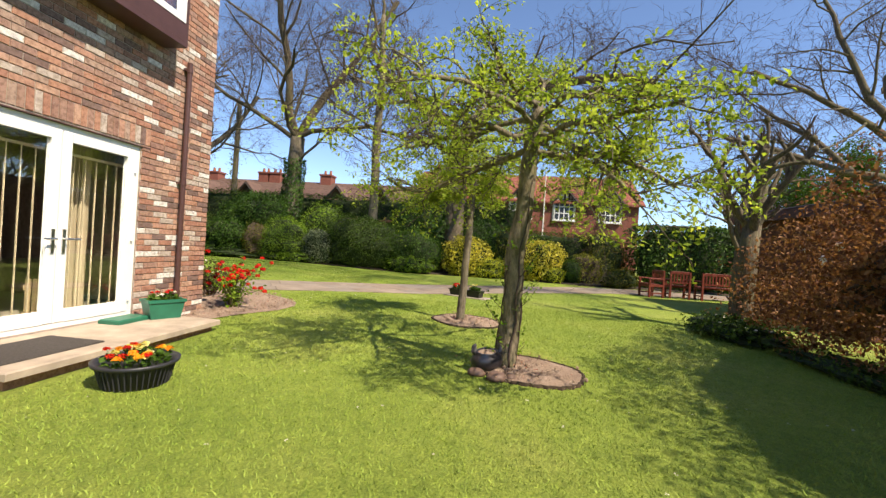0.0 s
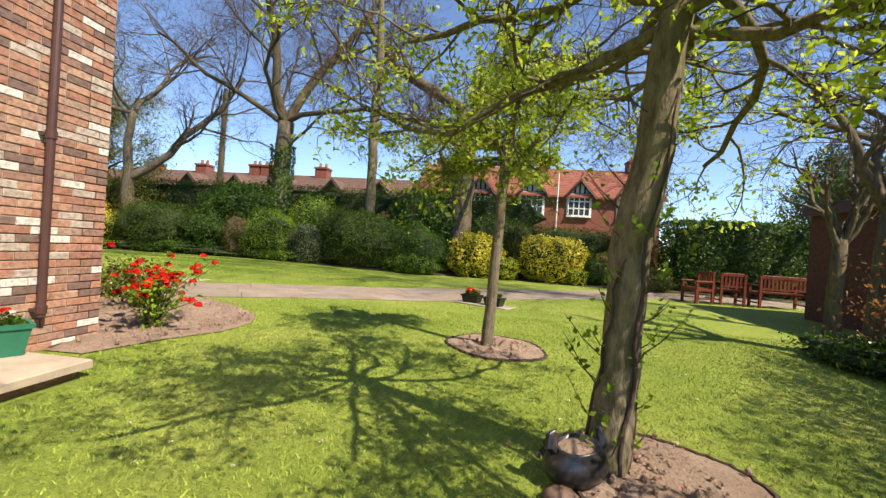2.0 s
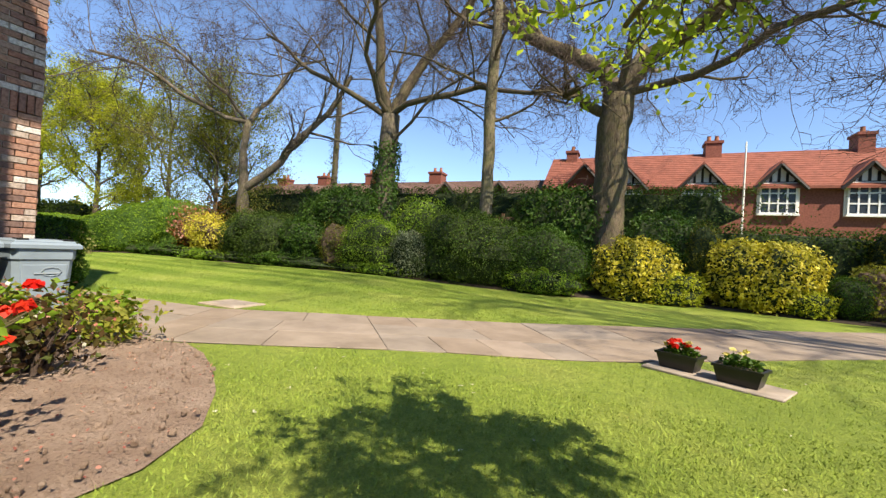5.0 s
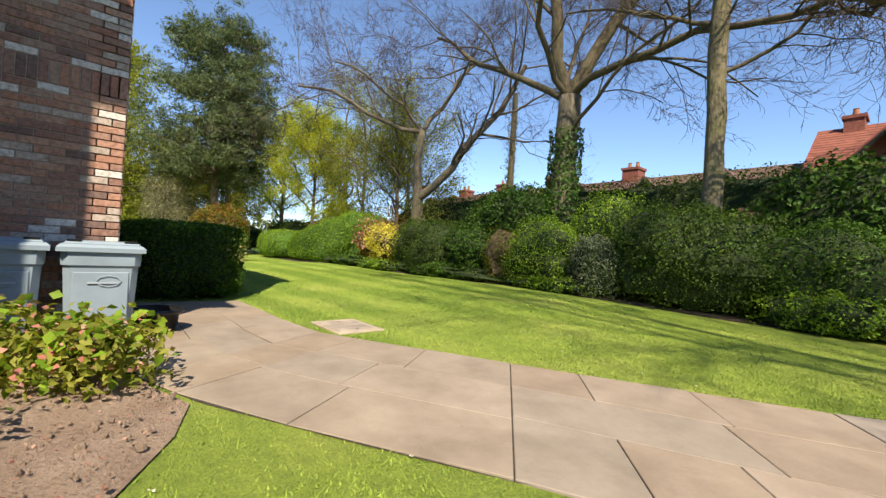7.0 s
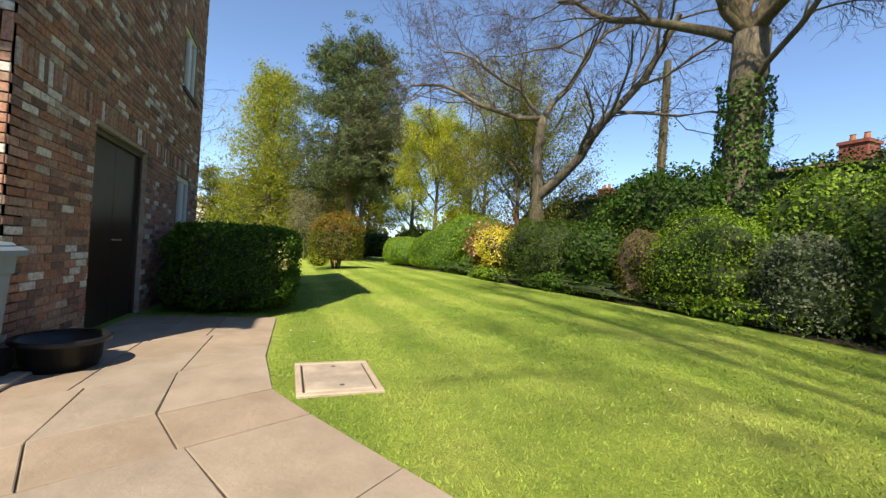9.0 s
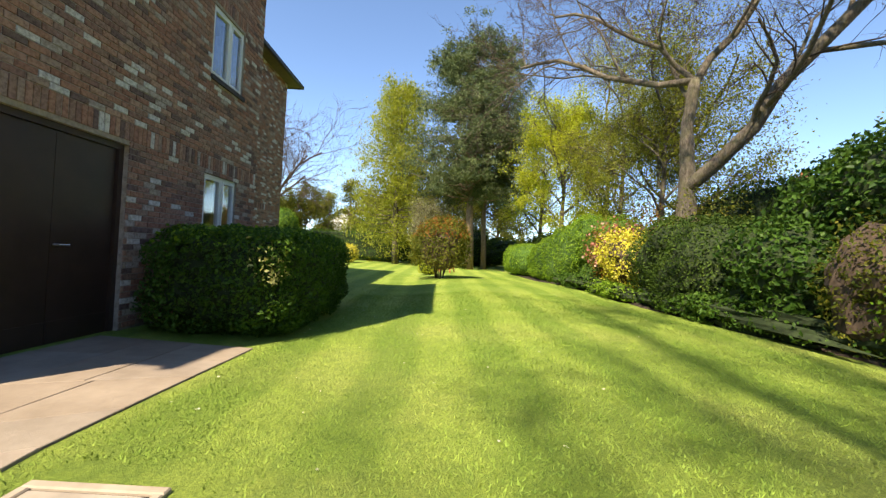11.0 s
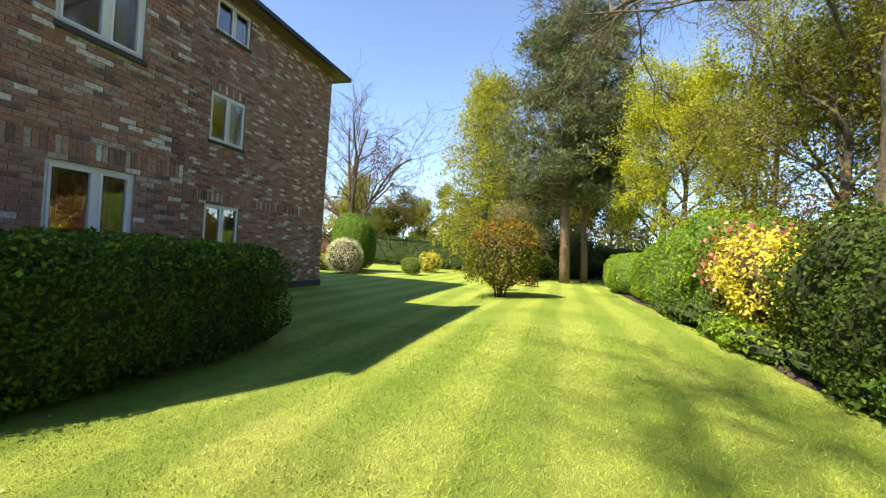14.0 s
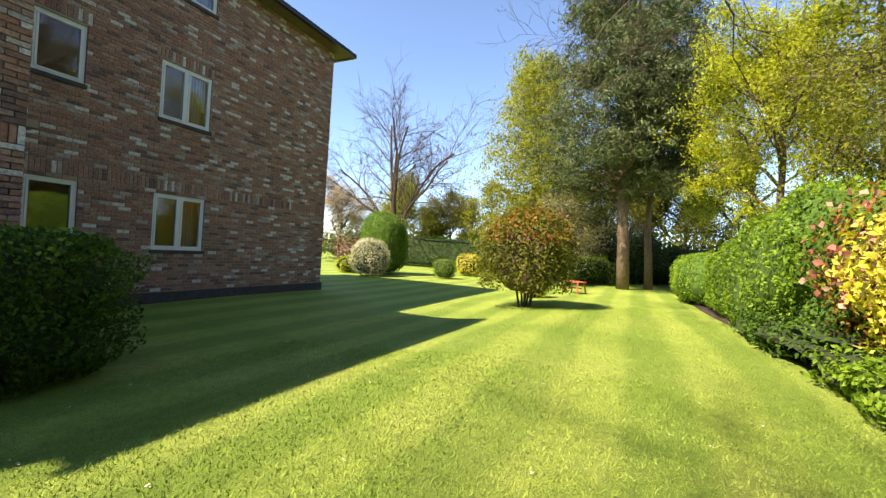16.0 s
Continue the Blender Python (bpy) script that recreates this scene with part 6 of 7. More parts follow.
# ---- plants by the building ----
b("long clipped dark green hedge under the windows", -12.95, 9.55, 2.1, 0.98, 1.45, L_MID, 140, name="hedge", category="hedge", e=5, leaves=34000, leaf=0.055, uneven=0.07, depth=0.14, extra=((6000, L_LIGHT, 0.05, 0.8),))
b("pale variegated sprays growing through the hedge", -11.05, 10.3, 0.34, 0.2, 1.35, leaf_material("variegated_leaves", [(0.1, 0.14, 0.03), (0.2, 0.21, 0.07), (0.42, 0.4, 0.2)]), 141, leaves=240, leaf=0.055, uneven=0.4, core=None, depth=0.8, cut=0.85)
def rose_bush(x, y, seed):
    """Open bush: arching stems, leaves along them and clusters of large blooms at their ends."""
    rng = np.random.RandomState(seed)
    ob = thing("rose_bush", x, y, g(x, y) + 0.03, "open red-flowered rose bush in soil at the wall corner", "shrub")
    stems, leaves, n = Shape(), [], 24
    for k in range(n):
        a, lean = k * 2.4 + rng.uniform(-0.3, 0.3), rng.uniform(0.1, 0.62)
        h = rng.uniform(0.45, 0.95) * (1.05 - 0.4 * lean)
        e = Vector((math.cos(a) * lean, math.sin(a) * lean, h))
        mid = Vector((e.x * 0.35, e.y * 0.35, h * 0.6))
        stems.tube([(0.03 * math.cos(a), 0.03 * math.sin(a), 0), mid, e], [0.008, 0.006, 0.004], 5, False)
        for i in range(40):
            f = rng.uniform(0.15, 1.0)
            leaves.append(tuple((mid.lerp(e, f * 2 - 1) if f > 0.5 else mid * (f * 2)) + Vector(rng.normal(0, 0.06, 3))))
        for i in range(rng.randint(1, 4)):
            p = np.array(mid.lerp(e, 1.0 if i == 0 else rng.uniform(0.2, 1.0))) + rng.normal(0, 0.05, 3) + [0, 0, 0.03]
            ang = np.arange(11) / 11 * 6.283 * 2
            out = np.stack([np.cos(ang), np.sin(ang), np.where(np.arange(11) < 6, 0.4, 1.5)], 1)
            linked("bloom", leaf_mesh("bloom", p + out * [0.022, 0.022, 0.008], out, np.full(11, 0.06), rng, slim=0.95, spread=0.3), L_RED, ob)
    tagged(part("cane_mass", stems, plain("green_brown_cane", (0.09, 0.075, 0.035), 0.7), ob), kind="stuff")
    at = np.array(leaves)
    linked("leaves", leaf_mesh("leaves", at, rng.normal(0, 0.5, at.shape) + [0, 0, 1], np.full(len(at), 0.055), rng, slim=0.65), L_LIGHT, ob)


rose_bush(-4.28, 6.35, 142)
b("pink-tipped leafy plants in front of the bins", -6.35, 8.25, 0.55, 0.4, 0.5, L_SPRING, 143, name="bedding_plant", category="plant", leaves=800, leaf=0.085, uneven=0.3, core=None, depth=0.8, extra=((220, L_PINK, 0.05, 0.4), (300, L_LIGHT, 0.08, 0.2)), stems=6)
b("pink-tipped leafy plants in front of the bins", -6.75, 7.7, 0.45, 0.45, 0.6, L_SPRING, 144, name="bedding_plant", category="plant", leaves=650, leaf=0.085, uneven=0.3, core=None, depth=0.8, extra=((180, L_PINK, 0.05, 0.4), (220, L_LIGHT, 0.08, 0.2)), stems=6)
b("thin bronze-leaved rose bush in bare soil", -5.5, 7.4, 0.42, 0.5, 0.72, L_REDDISH, 145, leaves=700, leaf=0.07, uneven=0.3, core=None, depth=0.9, stems=10, extra=((30, L_WHITE, 0.06, 0.4),))

# ---- far end of the lawn ----
b("rounded rusty-topped shrub on a short stem", -23.1, 12.4, 1.22, 1.2, 2.55, L_OLIVE, 150, leaves=9000, leaf=0.09, uneven=0.08, cut=0.5, core=BROWNCORE, core_size=0.7, depth=0.35, stems=12, extra=((3600, L_RUST, 0.08, 0.66),))
b("small yellow-green bush on the lawn", -26.5, 11.9, 0.5, 0.5, 0.85, L_YELLOW, 151, leaves=1800, leaf=0.07)
b("white-flowering rounded shrub on the lawn", -29.5, 2.9, 0.9, 0.9, 1.9, L_WHITE, 152, leaves=5000, leaf=0.07, uneven=0.08, extra=((1500, L_SPRING, 0.06, 0.1),))
b("tall clipped green topiary dome", -31.7, 2.2, 1.25, 1.2, 3.4, L_MID, 153, leaves=14000, leaf=0.06, extra=((7000, L_LIGHT, 0.055, 0.1),), uneven=0.04, e=3, core=CLIPCORE, core_size=0.94, depth=0.08, name="topiary", category="topiary")
b("small clipped green ball of box", -32.5, 5.7, 0.6, 0.6, 1.05, L_LIGHT, 154, leaves=2500, leaf=0.06, uneven=0.06)
b("small golden bush before the far hedge", -36.3, 5.6, 0.75, 0.7, 1.3, L_GOLD, 155, leaves=2500, leaf=0.09)
b("far green hedge across the garden", -44, 2, 1.2, 16, 2.6, L_MID, 156, name="hedge", category="hedge", e=6, leaves=14000, leaf=0.14, uneven=0.06)
b("small yellow-green bush on the lawn", -30.5, 0.8, 0.7, 0.6, 0.9, L_YELLOW, 157, leaves=1500, leaf=0.08)
b("bare pinkish shrub by the corner", -33, -1.0, 1.4, 1.2, 2.0, L_PINK, 158, leaves=1500, leaf=0.08, uneven=0.3, core=BROWNCORE, core_size=0.5, depth=0.7)
b("dark evergreen mass behind the lawn", -46, 6.5, 1.8, 3.2, 4.2, L_DARK, 159, leaves=8000, leaf=0.14)
b("bright green low shrubs under the trees", -38, 12.6, 1.6, 1.4, 1.6, L_LIGHT, 160, leaves=3500, leaf=0.1, uneven=0.25)
b("dark undergrowth under the trees", -44, 17, 2.0, 4.5, 2.6, L_DARK, 161, leaves=7000, leaf=0.14, uneven=0.25)
b("dark undergrowth under the trees", -36, 20.5, 5.0, 1.8, 2.8, L_DARK, 162, leaves=9000, leaf=0.13, uneven=0.2)
b("low green plants along the lawn edge", -13.4, 17.3, 2.8, 0.35, 0.5, L_MID, 163, name="ground_cover", category="plants", leaves=4500, leaf=0.08, uneven=0.35)
b("low bright plants along the lawn edge", -9.2, 17.5, 1.6, 0.3, 0.4, L_LIGHT, 164, name="ground_cover", category="plants", leaves=2600, leaf=0.07, uneven=0.35)
b("dark undergrowth beyond the pines", -42, 14.2, 2.0, 3.2, 3.2, L_DARK, 165, leaves=7000, leaf=0.13, uneven=0.25)
b("brown-green shrub behind the golden bush", -17.0, 19.3, 1.5, 0.9, 2.9, L_OLIVE, 166, leaves=3500, leaf=0.08, uneven=0.3, core=BROWNCORE, core_size=0.5, depth=0.6)
b("bronze leaved shrub behind the clipped hedge", -20.2, 19.4, 1.4, 0.9, 3.2, L_RUST, 167, leaves=2600, leaf=0.08, uneven=0.3, core=BROWNCORE, core_size=0.45, depth=0.7)
for k, (sx, sy) in enumerate(((-24.0, 17.25), (-23.75, 17.2))):
    st = thing("plant_stake", sx, sy, g(sx, sy), "pale wooden plant stake at the border edge", "stake", "stakes in the border")
    part("stake", Shape().tube([(0, 0, 0), (0.02, 0, 1.15 - 0.2 * k)], [0.022, 0.02], 6), PALEWOOD, st)


def conifer(name, label, x, y, h, r, seed, mat, trunk_r, clear, n_whorl=18, per=6, leaf=0.3, dens=26, bark=BARK_PINE, slim=0.25, tip=0.25, hang=0.0):
    rng = np.random.RandomState(seed)
    ob = thing(name, x, y, g(x, y), label, "tree")
    pts = [Vector((0.15 * math.sin(i), 0.1 * math.cos(i * 1.3), h * i / 8)) for i in range(9)]
    part("trunk", Shape().tube(pts, [trunk_r * (1 - 0.11 * i) for i in range(9)], 10), bark, ob, smooth=True)
    br, at = Shape(), []
    for k in range(n_whorl):
        zz = clear + (h - clear) * (k + rng.uniform(0, 0.8)) / n_whorl
        f = (zz - clear) / (h - clear)
        reach = r * (1 - f * (1 - tip)) * (0.55 + 0.45 * math.sin(min(1, f * 4) * 1.57))
        for i in range(per):
            a = rng.uniform(0, 6.28)
            ln = reach * rng.uniform(0.55, 1.1)
            e = Vector((math.cos(a) * ln, math.sin(a) * ln, zz + ln * rng.uniform(-0.05, 0.35)))
            s = Vector((0, 0, zz))
            mid = s.lerp(e, 0.5) + Vector((0, 0, -0.06 * ln))
            br.tube([s, mid, e], [0.06 * (1.1 - f), 0.04 * (1.1 - f), 0.012], 4, False)
            for j in range(dens):
                t = 0.35 + 0.7 * rng.uniform(0, 1) ** 0.7
                q = s.lerp(e, t)
                sp = 0.16 * ln + 0.16
                drop = hang * abs(rng.normal(0, 1))
                at.append((q.x + rng.normal(0, sp), q.y + rng.normal(0, sp), q.z + rng.normal(0, sp * 0.45) - drop))
    tagged(part("branch_mass", br, bark, ob), kind="stuff")
    at = np.array(at)
    if slim < 0.1:
        at = at[rng.choice(len(at), int(len(at) * 0.8), replace=False)]
        at[:, 2] += 0.25 * np.sin(at[:, 0] * 1.7) * np.sin(at[:, 1] * 1.7)
        tuft = np.repeat(at, 34, 0) + rng.normal(0, 1, (len(at) * 34, 3)) * [0.19, 0.19, 0.12]
        linked("crown", leaf_mesh("crown", tuft, rng.normal(0, 0.7, tuft.shape) + [0, 0, 0.5], np.full(len(tuft), 0.25), rng, slim=0.2), mat, ob)
        return ob
    many = 9 if hang else 5
    at = np.repeat(at, many, 0) + rng.normal(0, 0.15, (len(at) * many, 3))
    linked("crown", leaf_mesh("crown", at, np.tile([0, 0, 0.6], (len(at), 1)), np.full(len(at), leaf), rng, slim=slim, droop=hang * 2), mat, ob)
    return ob


conifer("pine_tree", "tall blue-green pine with a bare red-brown trunk", -34.8, 14.4, 15.6, 5.6, 171, L_PINE, 0.32, 4.6, 17, 9, 0.36, 20, tip=0.45, slim=0.07)
conifer("slim_pine_tree", "slim pine trunk beside the larger pine", -36.5, 15.6, 12.0, 3.0, 172, L_PINE, 0.22, 6.0, 10, 5, 0.34, 14, slim=0.07)
conifer("weeping_birch", "tall weeping birch with yellow-green hanging leaves", -39.5, 8.7, 15.0, 5.2, 173, leaf_material("hanging_birch_leaves", [(0.19, 0.22, 0.03), (0.3, 0.33, 0.045), (0.41, 0.42, 0.08)], 0.6, 0.5), 0.28, 2.6, 22, 9, 0.17, 30, BARK_PALE, 0.45, 0.3, 1.0)
conifer("golden_conifer", "golden-green conifer beyond the far hedge", -47, 3.2, 8.0, 2.0, 174, L_OLIVE, 0.2, 0.5, 14, 7, 0.2, 16)
conifer("golden_conifer", "dull green conifer beyond the far hedge", -49, 0.6, 7.0, 1.8, 175, L_SPRING, 0.2, 0.5, 12, 6, 0.2, 14)


def leafy(label, x, y, h, r, seed, mat, size, per, trunk_r=0.16, bark=BARK, counts=(6, 6, 4), name="leafy_tree", start=0.3, spread_l=0.3):
    rng = np.random.RandomState(seed)
    limbs = []
    for k in range(11):
        a = k * 2.4 + rng.uniform(-0.4, 0.4)
        f = start + (1 - start) * k / 10
        limbs.append((f, math.cos(a), math.sin(a), 0.5 + 0.9 * f, r * rng.uniform(0.75, 1.1), trunk_r * 0.4))
    return tree(name, label, x, y, g(x, y), [(0, 0, 0), (0.15, 0, h * 0.25), (0, 0.1, h * 0.5), (0.1, 0, h * 0.75)], [trunk_r, trunk_r * 0.85, trunk_r * 0.6, trunk_r * 0.3], bark, seed, limbs, counts, (0.5, 0.5, 0.5), 0.18, 0.03, 0.8, mat, size, per, spread_l, 0.008, scatter_from=2)


leafy("maple with bright yellow-green spring leaves", -29.5, 19.2, 9.5, 3.6, 181, L_YELLOW, 0.105, 7, spread_l=0.2)
leafy("birch with thin yellow-green leaves", -26.0, 21.0, 10.5, 3.0, 182, L_SPRING, 0.09, 3, 0.14, BARK_PALE)
leafy("birch with thin yellow-green leaves", -22.5, 22.0, 9.5, 3.2, 183, L_SPRING, 0.09, 4, 0.16, BARK)
leafy("tall tree with thin green leaves", -31.5, 22.5, 12.0, 4.0, 184, L_SPRING, 0.11, 4, 0.2)
leafy("tall tree with thin green leaves", -39.5, 20.5, 12.0, 4.2, 185, L_YELLOW, 0.12, 3, 0.2)
leafy("tree with pale beige spring blossom", -40.5, 13.2, 5.5, 2.4, 186, L_BEIGE, 0.1, 2, 0.14)
leafy("birch with thin yellow-green leaves", -21.0, 20.3, 8.5, 2.8, 190, L_SPRING, 0.09, 3, 0.13, BARK_PALE)
leafy("spring-green tree beyond the far hedge", -53, -9, 8.0, 3.6, 191, L_SPRING, 0.16, 5, 0.2)
leafy("spring-green tree beyond the far hedge", -56, 4.5, 6.5, 3.4, 192, L_SPRING, 0.16, 5, 0.2)
leafy("olive-green tree beyond the far hedge", -52, 14, 9.0, 4.0, 193, L_OLIVE, 0.16, 6, 0.2)
leafy("small tree with pale beige blossom", -34.5, 11.4, 4.0, 1.6, 194, L_BEIGE, 0.09, 2, 0.09)
leafy("olive-green tree beyond the pines", -50, 18.5, 9.0, 4.2, 195, L_OLIVE, 0.17, 6, 0.2)
leafy("olive-green tree beyond the far hedge", -51, -2.5, 6.0, 3.0, 196, L_OLIVE, 0.16, 6, 0.18)
leafy("spring-green tree beyond the far hedge", -50, 9.0, 7.0, 3.2, 197, L_SPRING, 0.16, 6, 0.18)
leafy("green tree behind the houses", 17, 24, 6.0, 3.2, 187, L_MID, 0.13, 6, 0.2)
tree("bare_tree", "broad bare tree beyond the far lawn", -43.0, -4.3, 0, [(0, 0, 0), (0.1, 0, 1.2), (0, 0.1, 2.4), (0, 0, 3.0)], [0.42, 0.36, 0.33, 0.32], BARK_TWIG, 188,
     [(0.85, 0.2, 0.75, 0.9, 7.5, 0.14), (0.9, 0.1, -0.8, 0.9, 7.5, 0.14), (1, -0.5, 0.3, 1, 8.5, 0.15), (1, 0.4, 0.35, 1.1, 9, 0.16), (1, 0, 0.2, 1.5, 9.5, 0.17), (1, 0, -0.4, 1.3, 9.3, 0.16), (0.9, -0.2, 0.55, 1.1, 9, 0.14), (0.95, 0.3, -0.65, 1.1, 8.5, 0.14)],
     (10, 8, 6), (0.48, 0.5, 0.5), 0.14, 0.0, 0.7, twig_radius=0.012, thin=0.85)
leafy("tree with pale pinkish-white spring blossom", -41.1, -8.6, 6.5, 2.8, 198, L_BLOSSOM, 0.11, 3, 0.14, BARK_TWIG)
tree("bare_tree", "bare tree behind the far hedge", -55, 7, 0, [(0, 0, 0), (0, 0, 2), (0, 0, 4)], [0.3, 0.25, 0.2], BARK_TWIG, 189,
     [(0.7, 0, 1, 0.9, 5, 0.1), (0.9, 0, -1, 0.9, 5, 0.1), (1, 0, 0.3, 1.2, 6, 0.12), (1, 0.2, -0.3, 1.2, 6, 0.12)], (8, 7, 5), (0.5, 0.5, 0.5), 0.14, 0.04, 0.65, twig_radius=0.014)


def fence():
    ob = thing("wooden_fence", -5.6, 20.3, 0.1, "weathered brown wooden fence glimpsed behind shrubs", "fence")
    for k in range(5):
        part("post", Shape().box(-3 + k * 1.5 - 0.05, -3 + k * 1.5 + 0.05, -0.05, 0.05, 0, 2.5), FENCE, ob)
    for k in range(4):
        zz = 0.6 + 0.55 * k
        part("rail", Shape().box(-3, 3, -0.075, -0.05, zz, zz + 0.13), FENCE, ob)


fence()


def bird_feeder():
    ob = thing("bird_feeder", -22.4, 17.35, g(-22.4, 17.3), "blue bird feeder on a slim pole at the border", "bird feeder")
    part("pole", Shape().tube([(0, 0, 0), (0.01, 0, 1.55)], [0.012, 0.01], 6), BLACK, ob)
    part("tray", Shape().lathe([(0.0, 0.0), (0.16, 0.0), (0.18, 0.04), (0.165, 0.04), (0.15, 0.015), (0.0, 0.015)], 14, pose(0, 0, 1.0)), plain("blue_plastic", (0.03, 0.09, 0.25), 0.4), ob, "blue plastic tray")
    part("hood", Shape().lathe([(0.2, 0.0), (0.12, 0.08), (0.0, 0.11)], 14, pose(0, 0, 1.5)), plain("blue_grey_plastic", (0.1, 0.17, 0.22), 0.4), ob)


bird_feeder()


def fallen_petals():
    rng = np.random.RandomState(33)
    p = rng.uniform((-7.8, 5.4), (-3.5, 8.7), (900, 2))
    p = p[inside(BED, p[:, 0], p[:, 1])]
    p = np.concatenate([p, rng.normal((0.45, 4.47), 0.27, (90, 2)), rng.normal((-0.4, 7.12), 0.28, (70, 2))])
    at = np.column_stack([p, [ground_z(a, c) + 0.075 for a, c in p]])
    at[:len(p) - 160, 2] -= 0.012
    o = linked("fallen_petals", leaf_mesh("fallen_petals", at, np.tile([0, 0, 1.0], (len(at), 1)), np.full(len(at), 0.022), rng, slim=0.7, spread=0.35), L_PINK)
    tagged(o, "pale fallen petals and leaf scraps on the soil", "petals", kind="stuff")


fallen_petals()

# distance: rows of far woodland round the place
def woodland():
    rng = np.random.RandomState(9)
    at, n = [], 110000
    for k in range(n):
        a = rng.uniform(0, 6.28)
        d = rng.uniform(75, 95)
        hgt = 8 + 2.5 * math.sin(a * 9) + 1.5 * math.sin(a * 23 + 1)
        at.append((d * math.cos(a) - 10, d * math.sin(a) + 8, rng.uniform(0, 1) ** 1.3 * hgt * (0.62 + 0.2 * math.sin(a * 61) + 0.18 * math.sin(a * 137 + 2))))
    at = np.array(at)
    ob = linked("far_woodland", leaf_mesh("far_woodland", at, rng.normal(0, 1, at.shape), np.full(n, 0.6), rng, slim=0.8), L_OLIVE)
    tagged(ob, "distant belt of trees round the gardens", "woodland", kind="stuff")


woodland()

# ---- grass blades and daisies ----
PAVED = [PATH_NEAR + PATH_FAR[::-1], BED, RING_ONE, RING_TWO, BORDER, [(-4.5, 2.5), (-3.4, 2.5), (-3.4, 4.8), (-4.5, 4.8)], [(-8.2, 10.48), (-7.24, 10.48), (-7.24, 11.24), (-8.2, 11.24)]]


def grass():
    rng = np.random.RandomState(12)
    spots = []
    for n, x0, x1, y0, y1 in ((150000, -4.4, 4.4, 0.6, 9.5), (40000, -5.5, 3.5, 7.5, 14), (170000, -17, -2.5, 10.3, 17), (40000, -26, -13, 10, 16.8)):
        spots.append(np.stack([rng.uniform(x0, x1, n), rng.uniform(y0, y1, n)], 1))
    p = np.concatenate(spots)
    keep = np.ones(len(p), bool)
    for poly in PAVED:
        keep &= ~inside(poly, p[:, 0], p[:, 1])
    keep &= ~((p[:, 0] < -10.9) & (p[:, 0] > -15) & (p[:, 1] < 10.5)) & ~((p[:, 0] < -4.5) & (p[:, 1] < 8.4))
    p = p[keep]
    n = len(p)
    z = np.array([ground_z(a, b_) for a, b_ in p])
    base = np.column_stack([p, z - 0.003])
    ang = rng.uniform(0, 6.28, n)
    side = np.stack([np.cos(ang), np.sin(ang), ang * 0], 1) * rng.uniform(0.003, 0.006, n)[:, None]
    tip = base + np.column_stack([rng.normal(0, 0.016, n), rng.normal(0, 0.016, n), rng.uniform(0.012, 0.03, n)])
    verts = np.stack([base - side, base + side, tip], 1).reshape(-1, 3)
    ob = linked("grass", quick_mesh("grass", verts, np.arange(n * 3).reshape(-1, 3)), BLADE)
    tagged(ob, "short mown grass blades of the lawn", "grass", kind="stuff")
    k = rng.choice(n, 260, replace=False)
    at = np.repeat(base[k] + [0, 0, 0.022], 4, 0) + rng.normal(0, 0.007, (1040, 3)) * [1, 1, 0.2]
    d = linked("daisies", leaf_mesh("daisies", at, np.tile([0, 0, 1.0], (1040, 1)), np.full(1040, 0.014), rng, slim=0.9, spread=0.3), L_WHITE)
    tagged(d, "small white daisies and fallen petals in the grass", "daisies", kind="stuff")


grass()

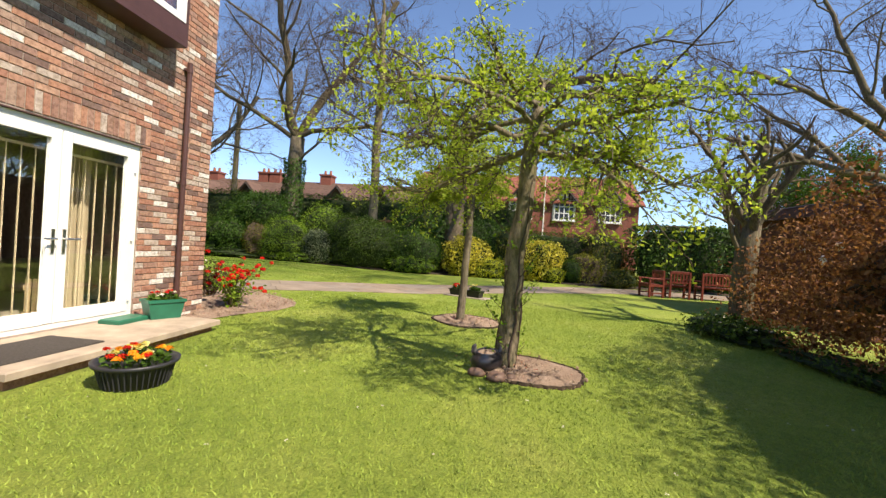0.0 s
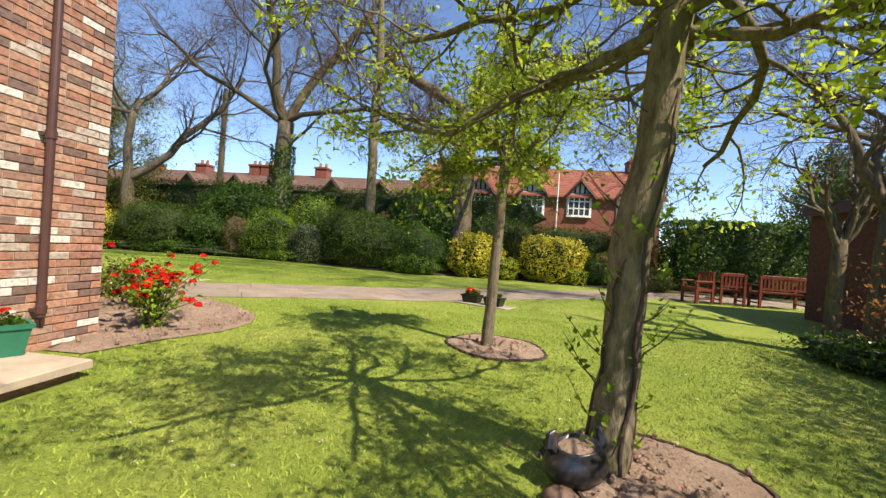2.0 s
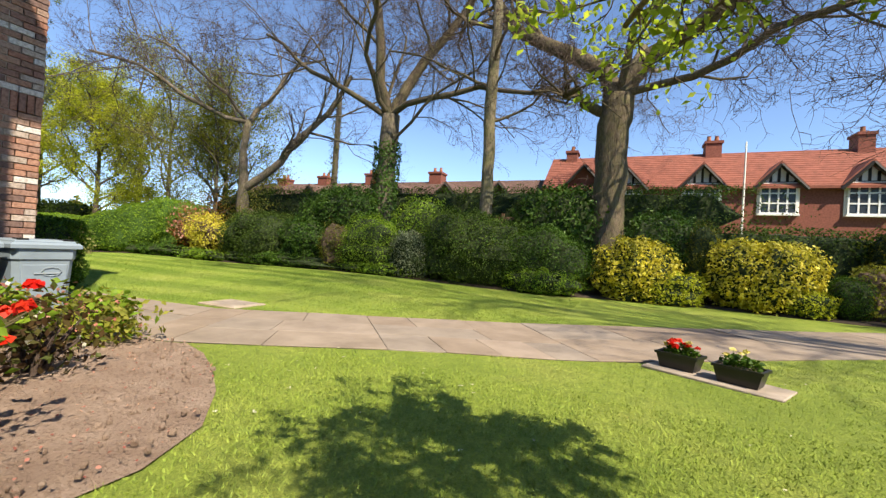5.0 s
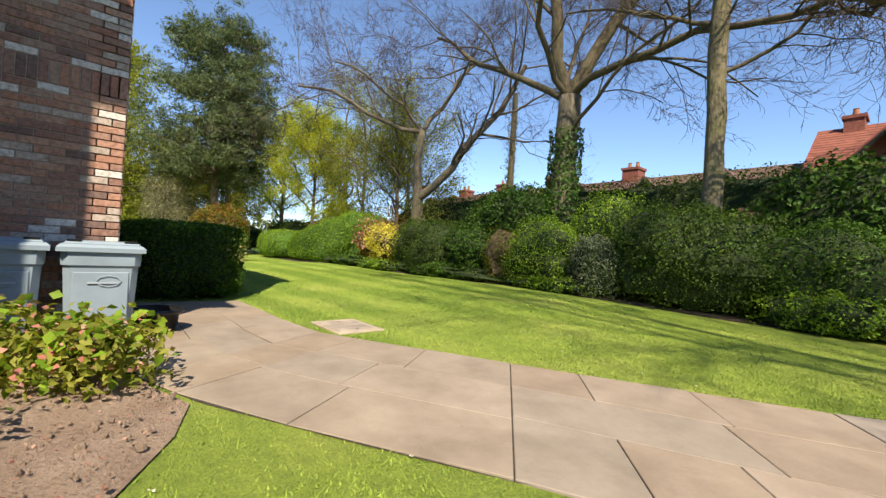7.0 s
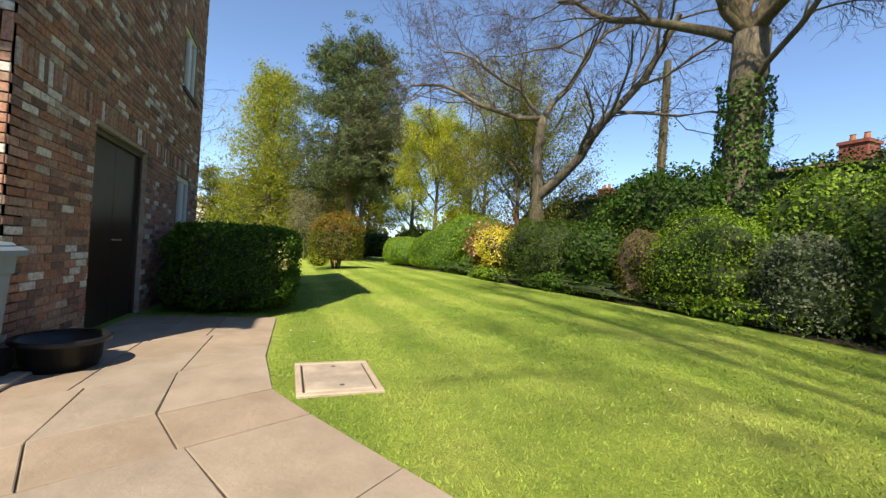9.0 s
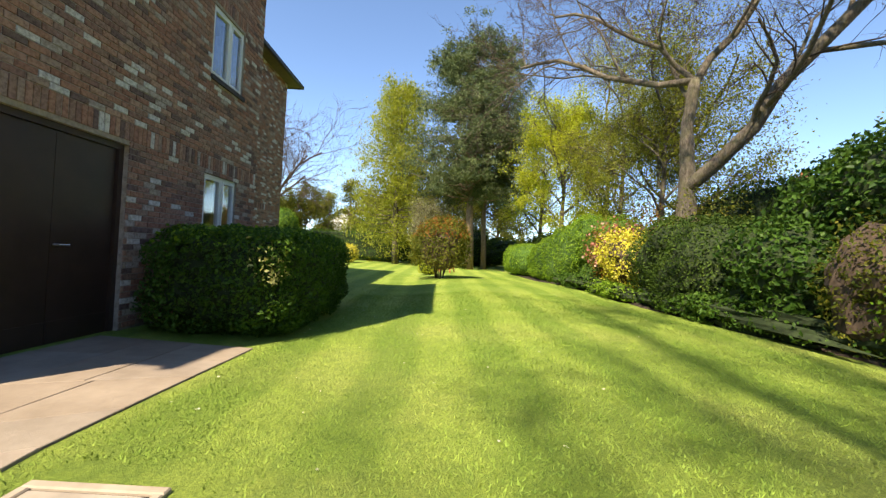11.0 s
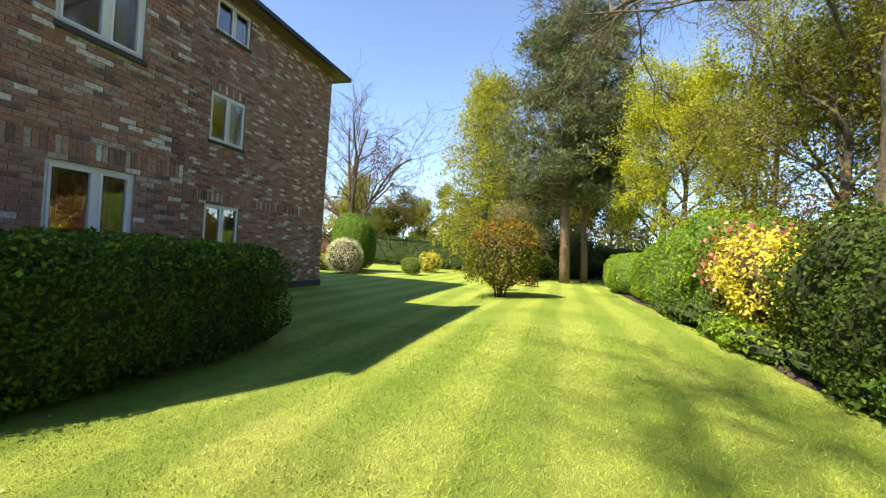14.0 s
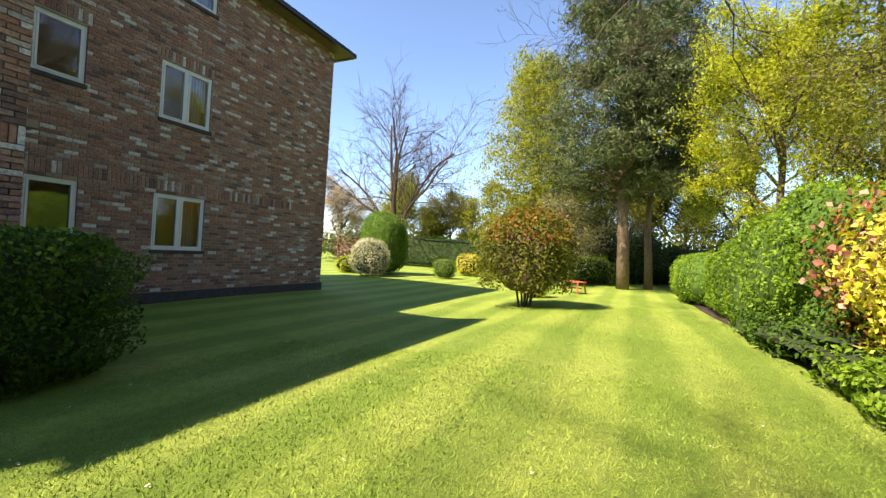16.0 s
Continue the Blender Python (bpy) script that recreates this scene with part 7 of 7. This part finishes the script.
# ---- paving, piece by piece ----
def paving():
    base = Shape()
    n = 60
    for k in range(n + 1):
        for w in (0.0, 0.5, 1.0):
            p = along(PATH_NEAR, k / n).lerp(along(PATH_FAR, k / n), w)
            base.v.append((p.x, p.y, g(p.x, p.y) + 0.006))
    for k in range(n):
        base.f += [(3 * k + a, 3 * k + 3 + a, 3 * k + 4 + a, 3 * k + 1 + a) for a in (0, 1)]
    path = part("path", base, plain("joint_dirt", (0.05, 0.04, 0.03), 1.0, vary=0.4, scale=12), None)
    tagged(path, "path of large pale stone flags with dark joints", "path", kind="structure")
    rng = np.random.RandomState(21)

    def flag(s0, s1, w0, w1, skew):
        q = []
        for ss, ww in ((s0, w0), (s1, w0), (s1, w1), (s0, w1)):
            t = min(1, max(0, ss + (skew * (ww - (w0 + w1) / 2) if 0.001 < ss < 0.999 else 0)))
            q.append(along(PATH_NEAR, t).lerp(along(PATH_FAR, t), ww))
        c = sum(q, Vector((0, 0))) / 4
        z = g(c.x, c.y) + rng.uniform(0.013, 0.02)
        zs = [g(p.x, p.y) - g(c.x, c.y) for p in q]
        outer = [p - (p - c).normalized() * 0.006 for p in q]
        inner = [p - (p - c).normalized() * 0.013 for p in q]
        sh = Shape().add([(p.x - c.x, p.y - c.y, -0.02 + h) for p, h in zip(outer, zs)] + [(p.x - c.x, p.y - c.y, -0.004 + h) for p, h in zip(outer, zs)] + [(p.x - c.x, p.y - c.y, h) for p, h in zip(inner, zs)],
                         [(8, 9, 10, 11)] + [(a + i, a + (i + 1) % 4, a + 4 + (i + 1) % 4, a + 4 + i) for a in (0, 4) for i in range(4)])
        ob = linked("flagstone", sh.mesh("flagstone"), SLAB, path)
        ob.matrix_basis = pose(c.x, c.y, z, rng.uniform(-0.25, 0.25), rng.uniform(-0.25, 0.25), 0)

    s = 0.0
    while s < 1.0:
        here, ahead = (along(PATH_NEAR, k).lerp(along(PATH_FAR, k), 0.5) for k in (s, min(1, s + 0.01)))
        per = max(0.2, (ahead - here).length / 0.01)
        e = min(1.0, s + rng.uniform(1.5, 2.6) / per)
        if e > 0.96:
            e = 1.0
        cuts = [0.0, rng.uniform(0.3, 0.38), rng.uniform(0.62, 0.7), 1.0] if rng.uniform() < 0.65 else [0.0, rng.uniform(0.44, 0.58), 1.0]
        for w0, w1 in zip(cuts, cuts[1:]):
            n = max(1, round((e - s) * per / rng.uniform(0.6, 1.05)))
            marks = [s] + sorted(s + (e - s) * (k + rng.uniform(-0.22, 0.22)) / n for k in range(1, n)) + [e]
            for a, b_ in zip(marks, marks[1:]):
                flag(a, b_, w0, w1, 0.0)
        s = e


paving()
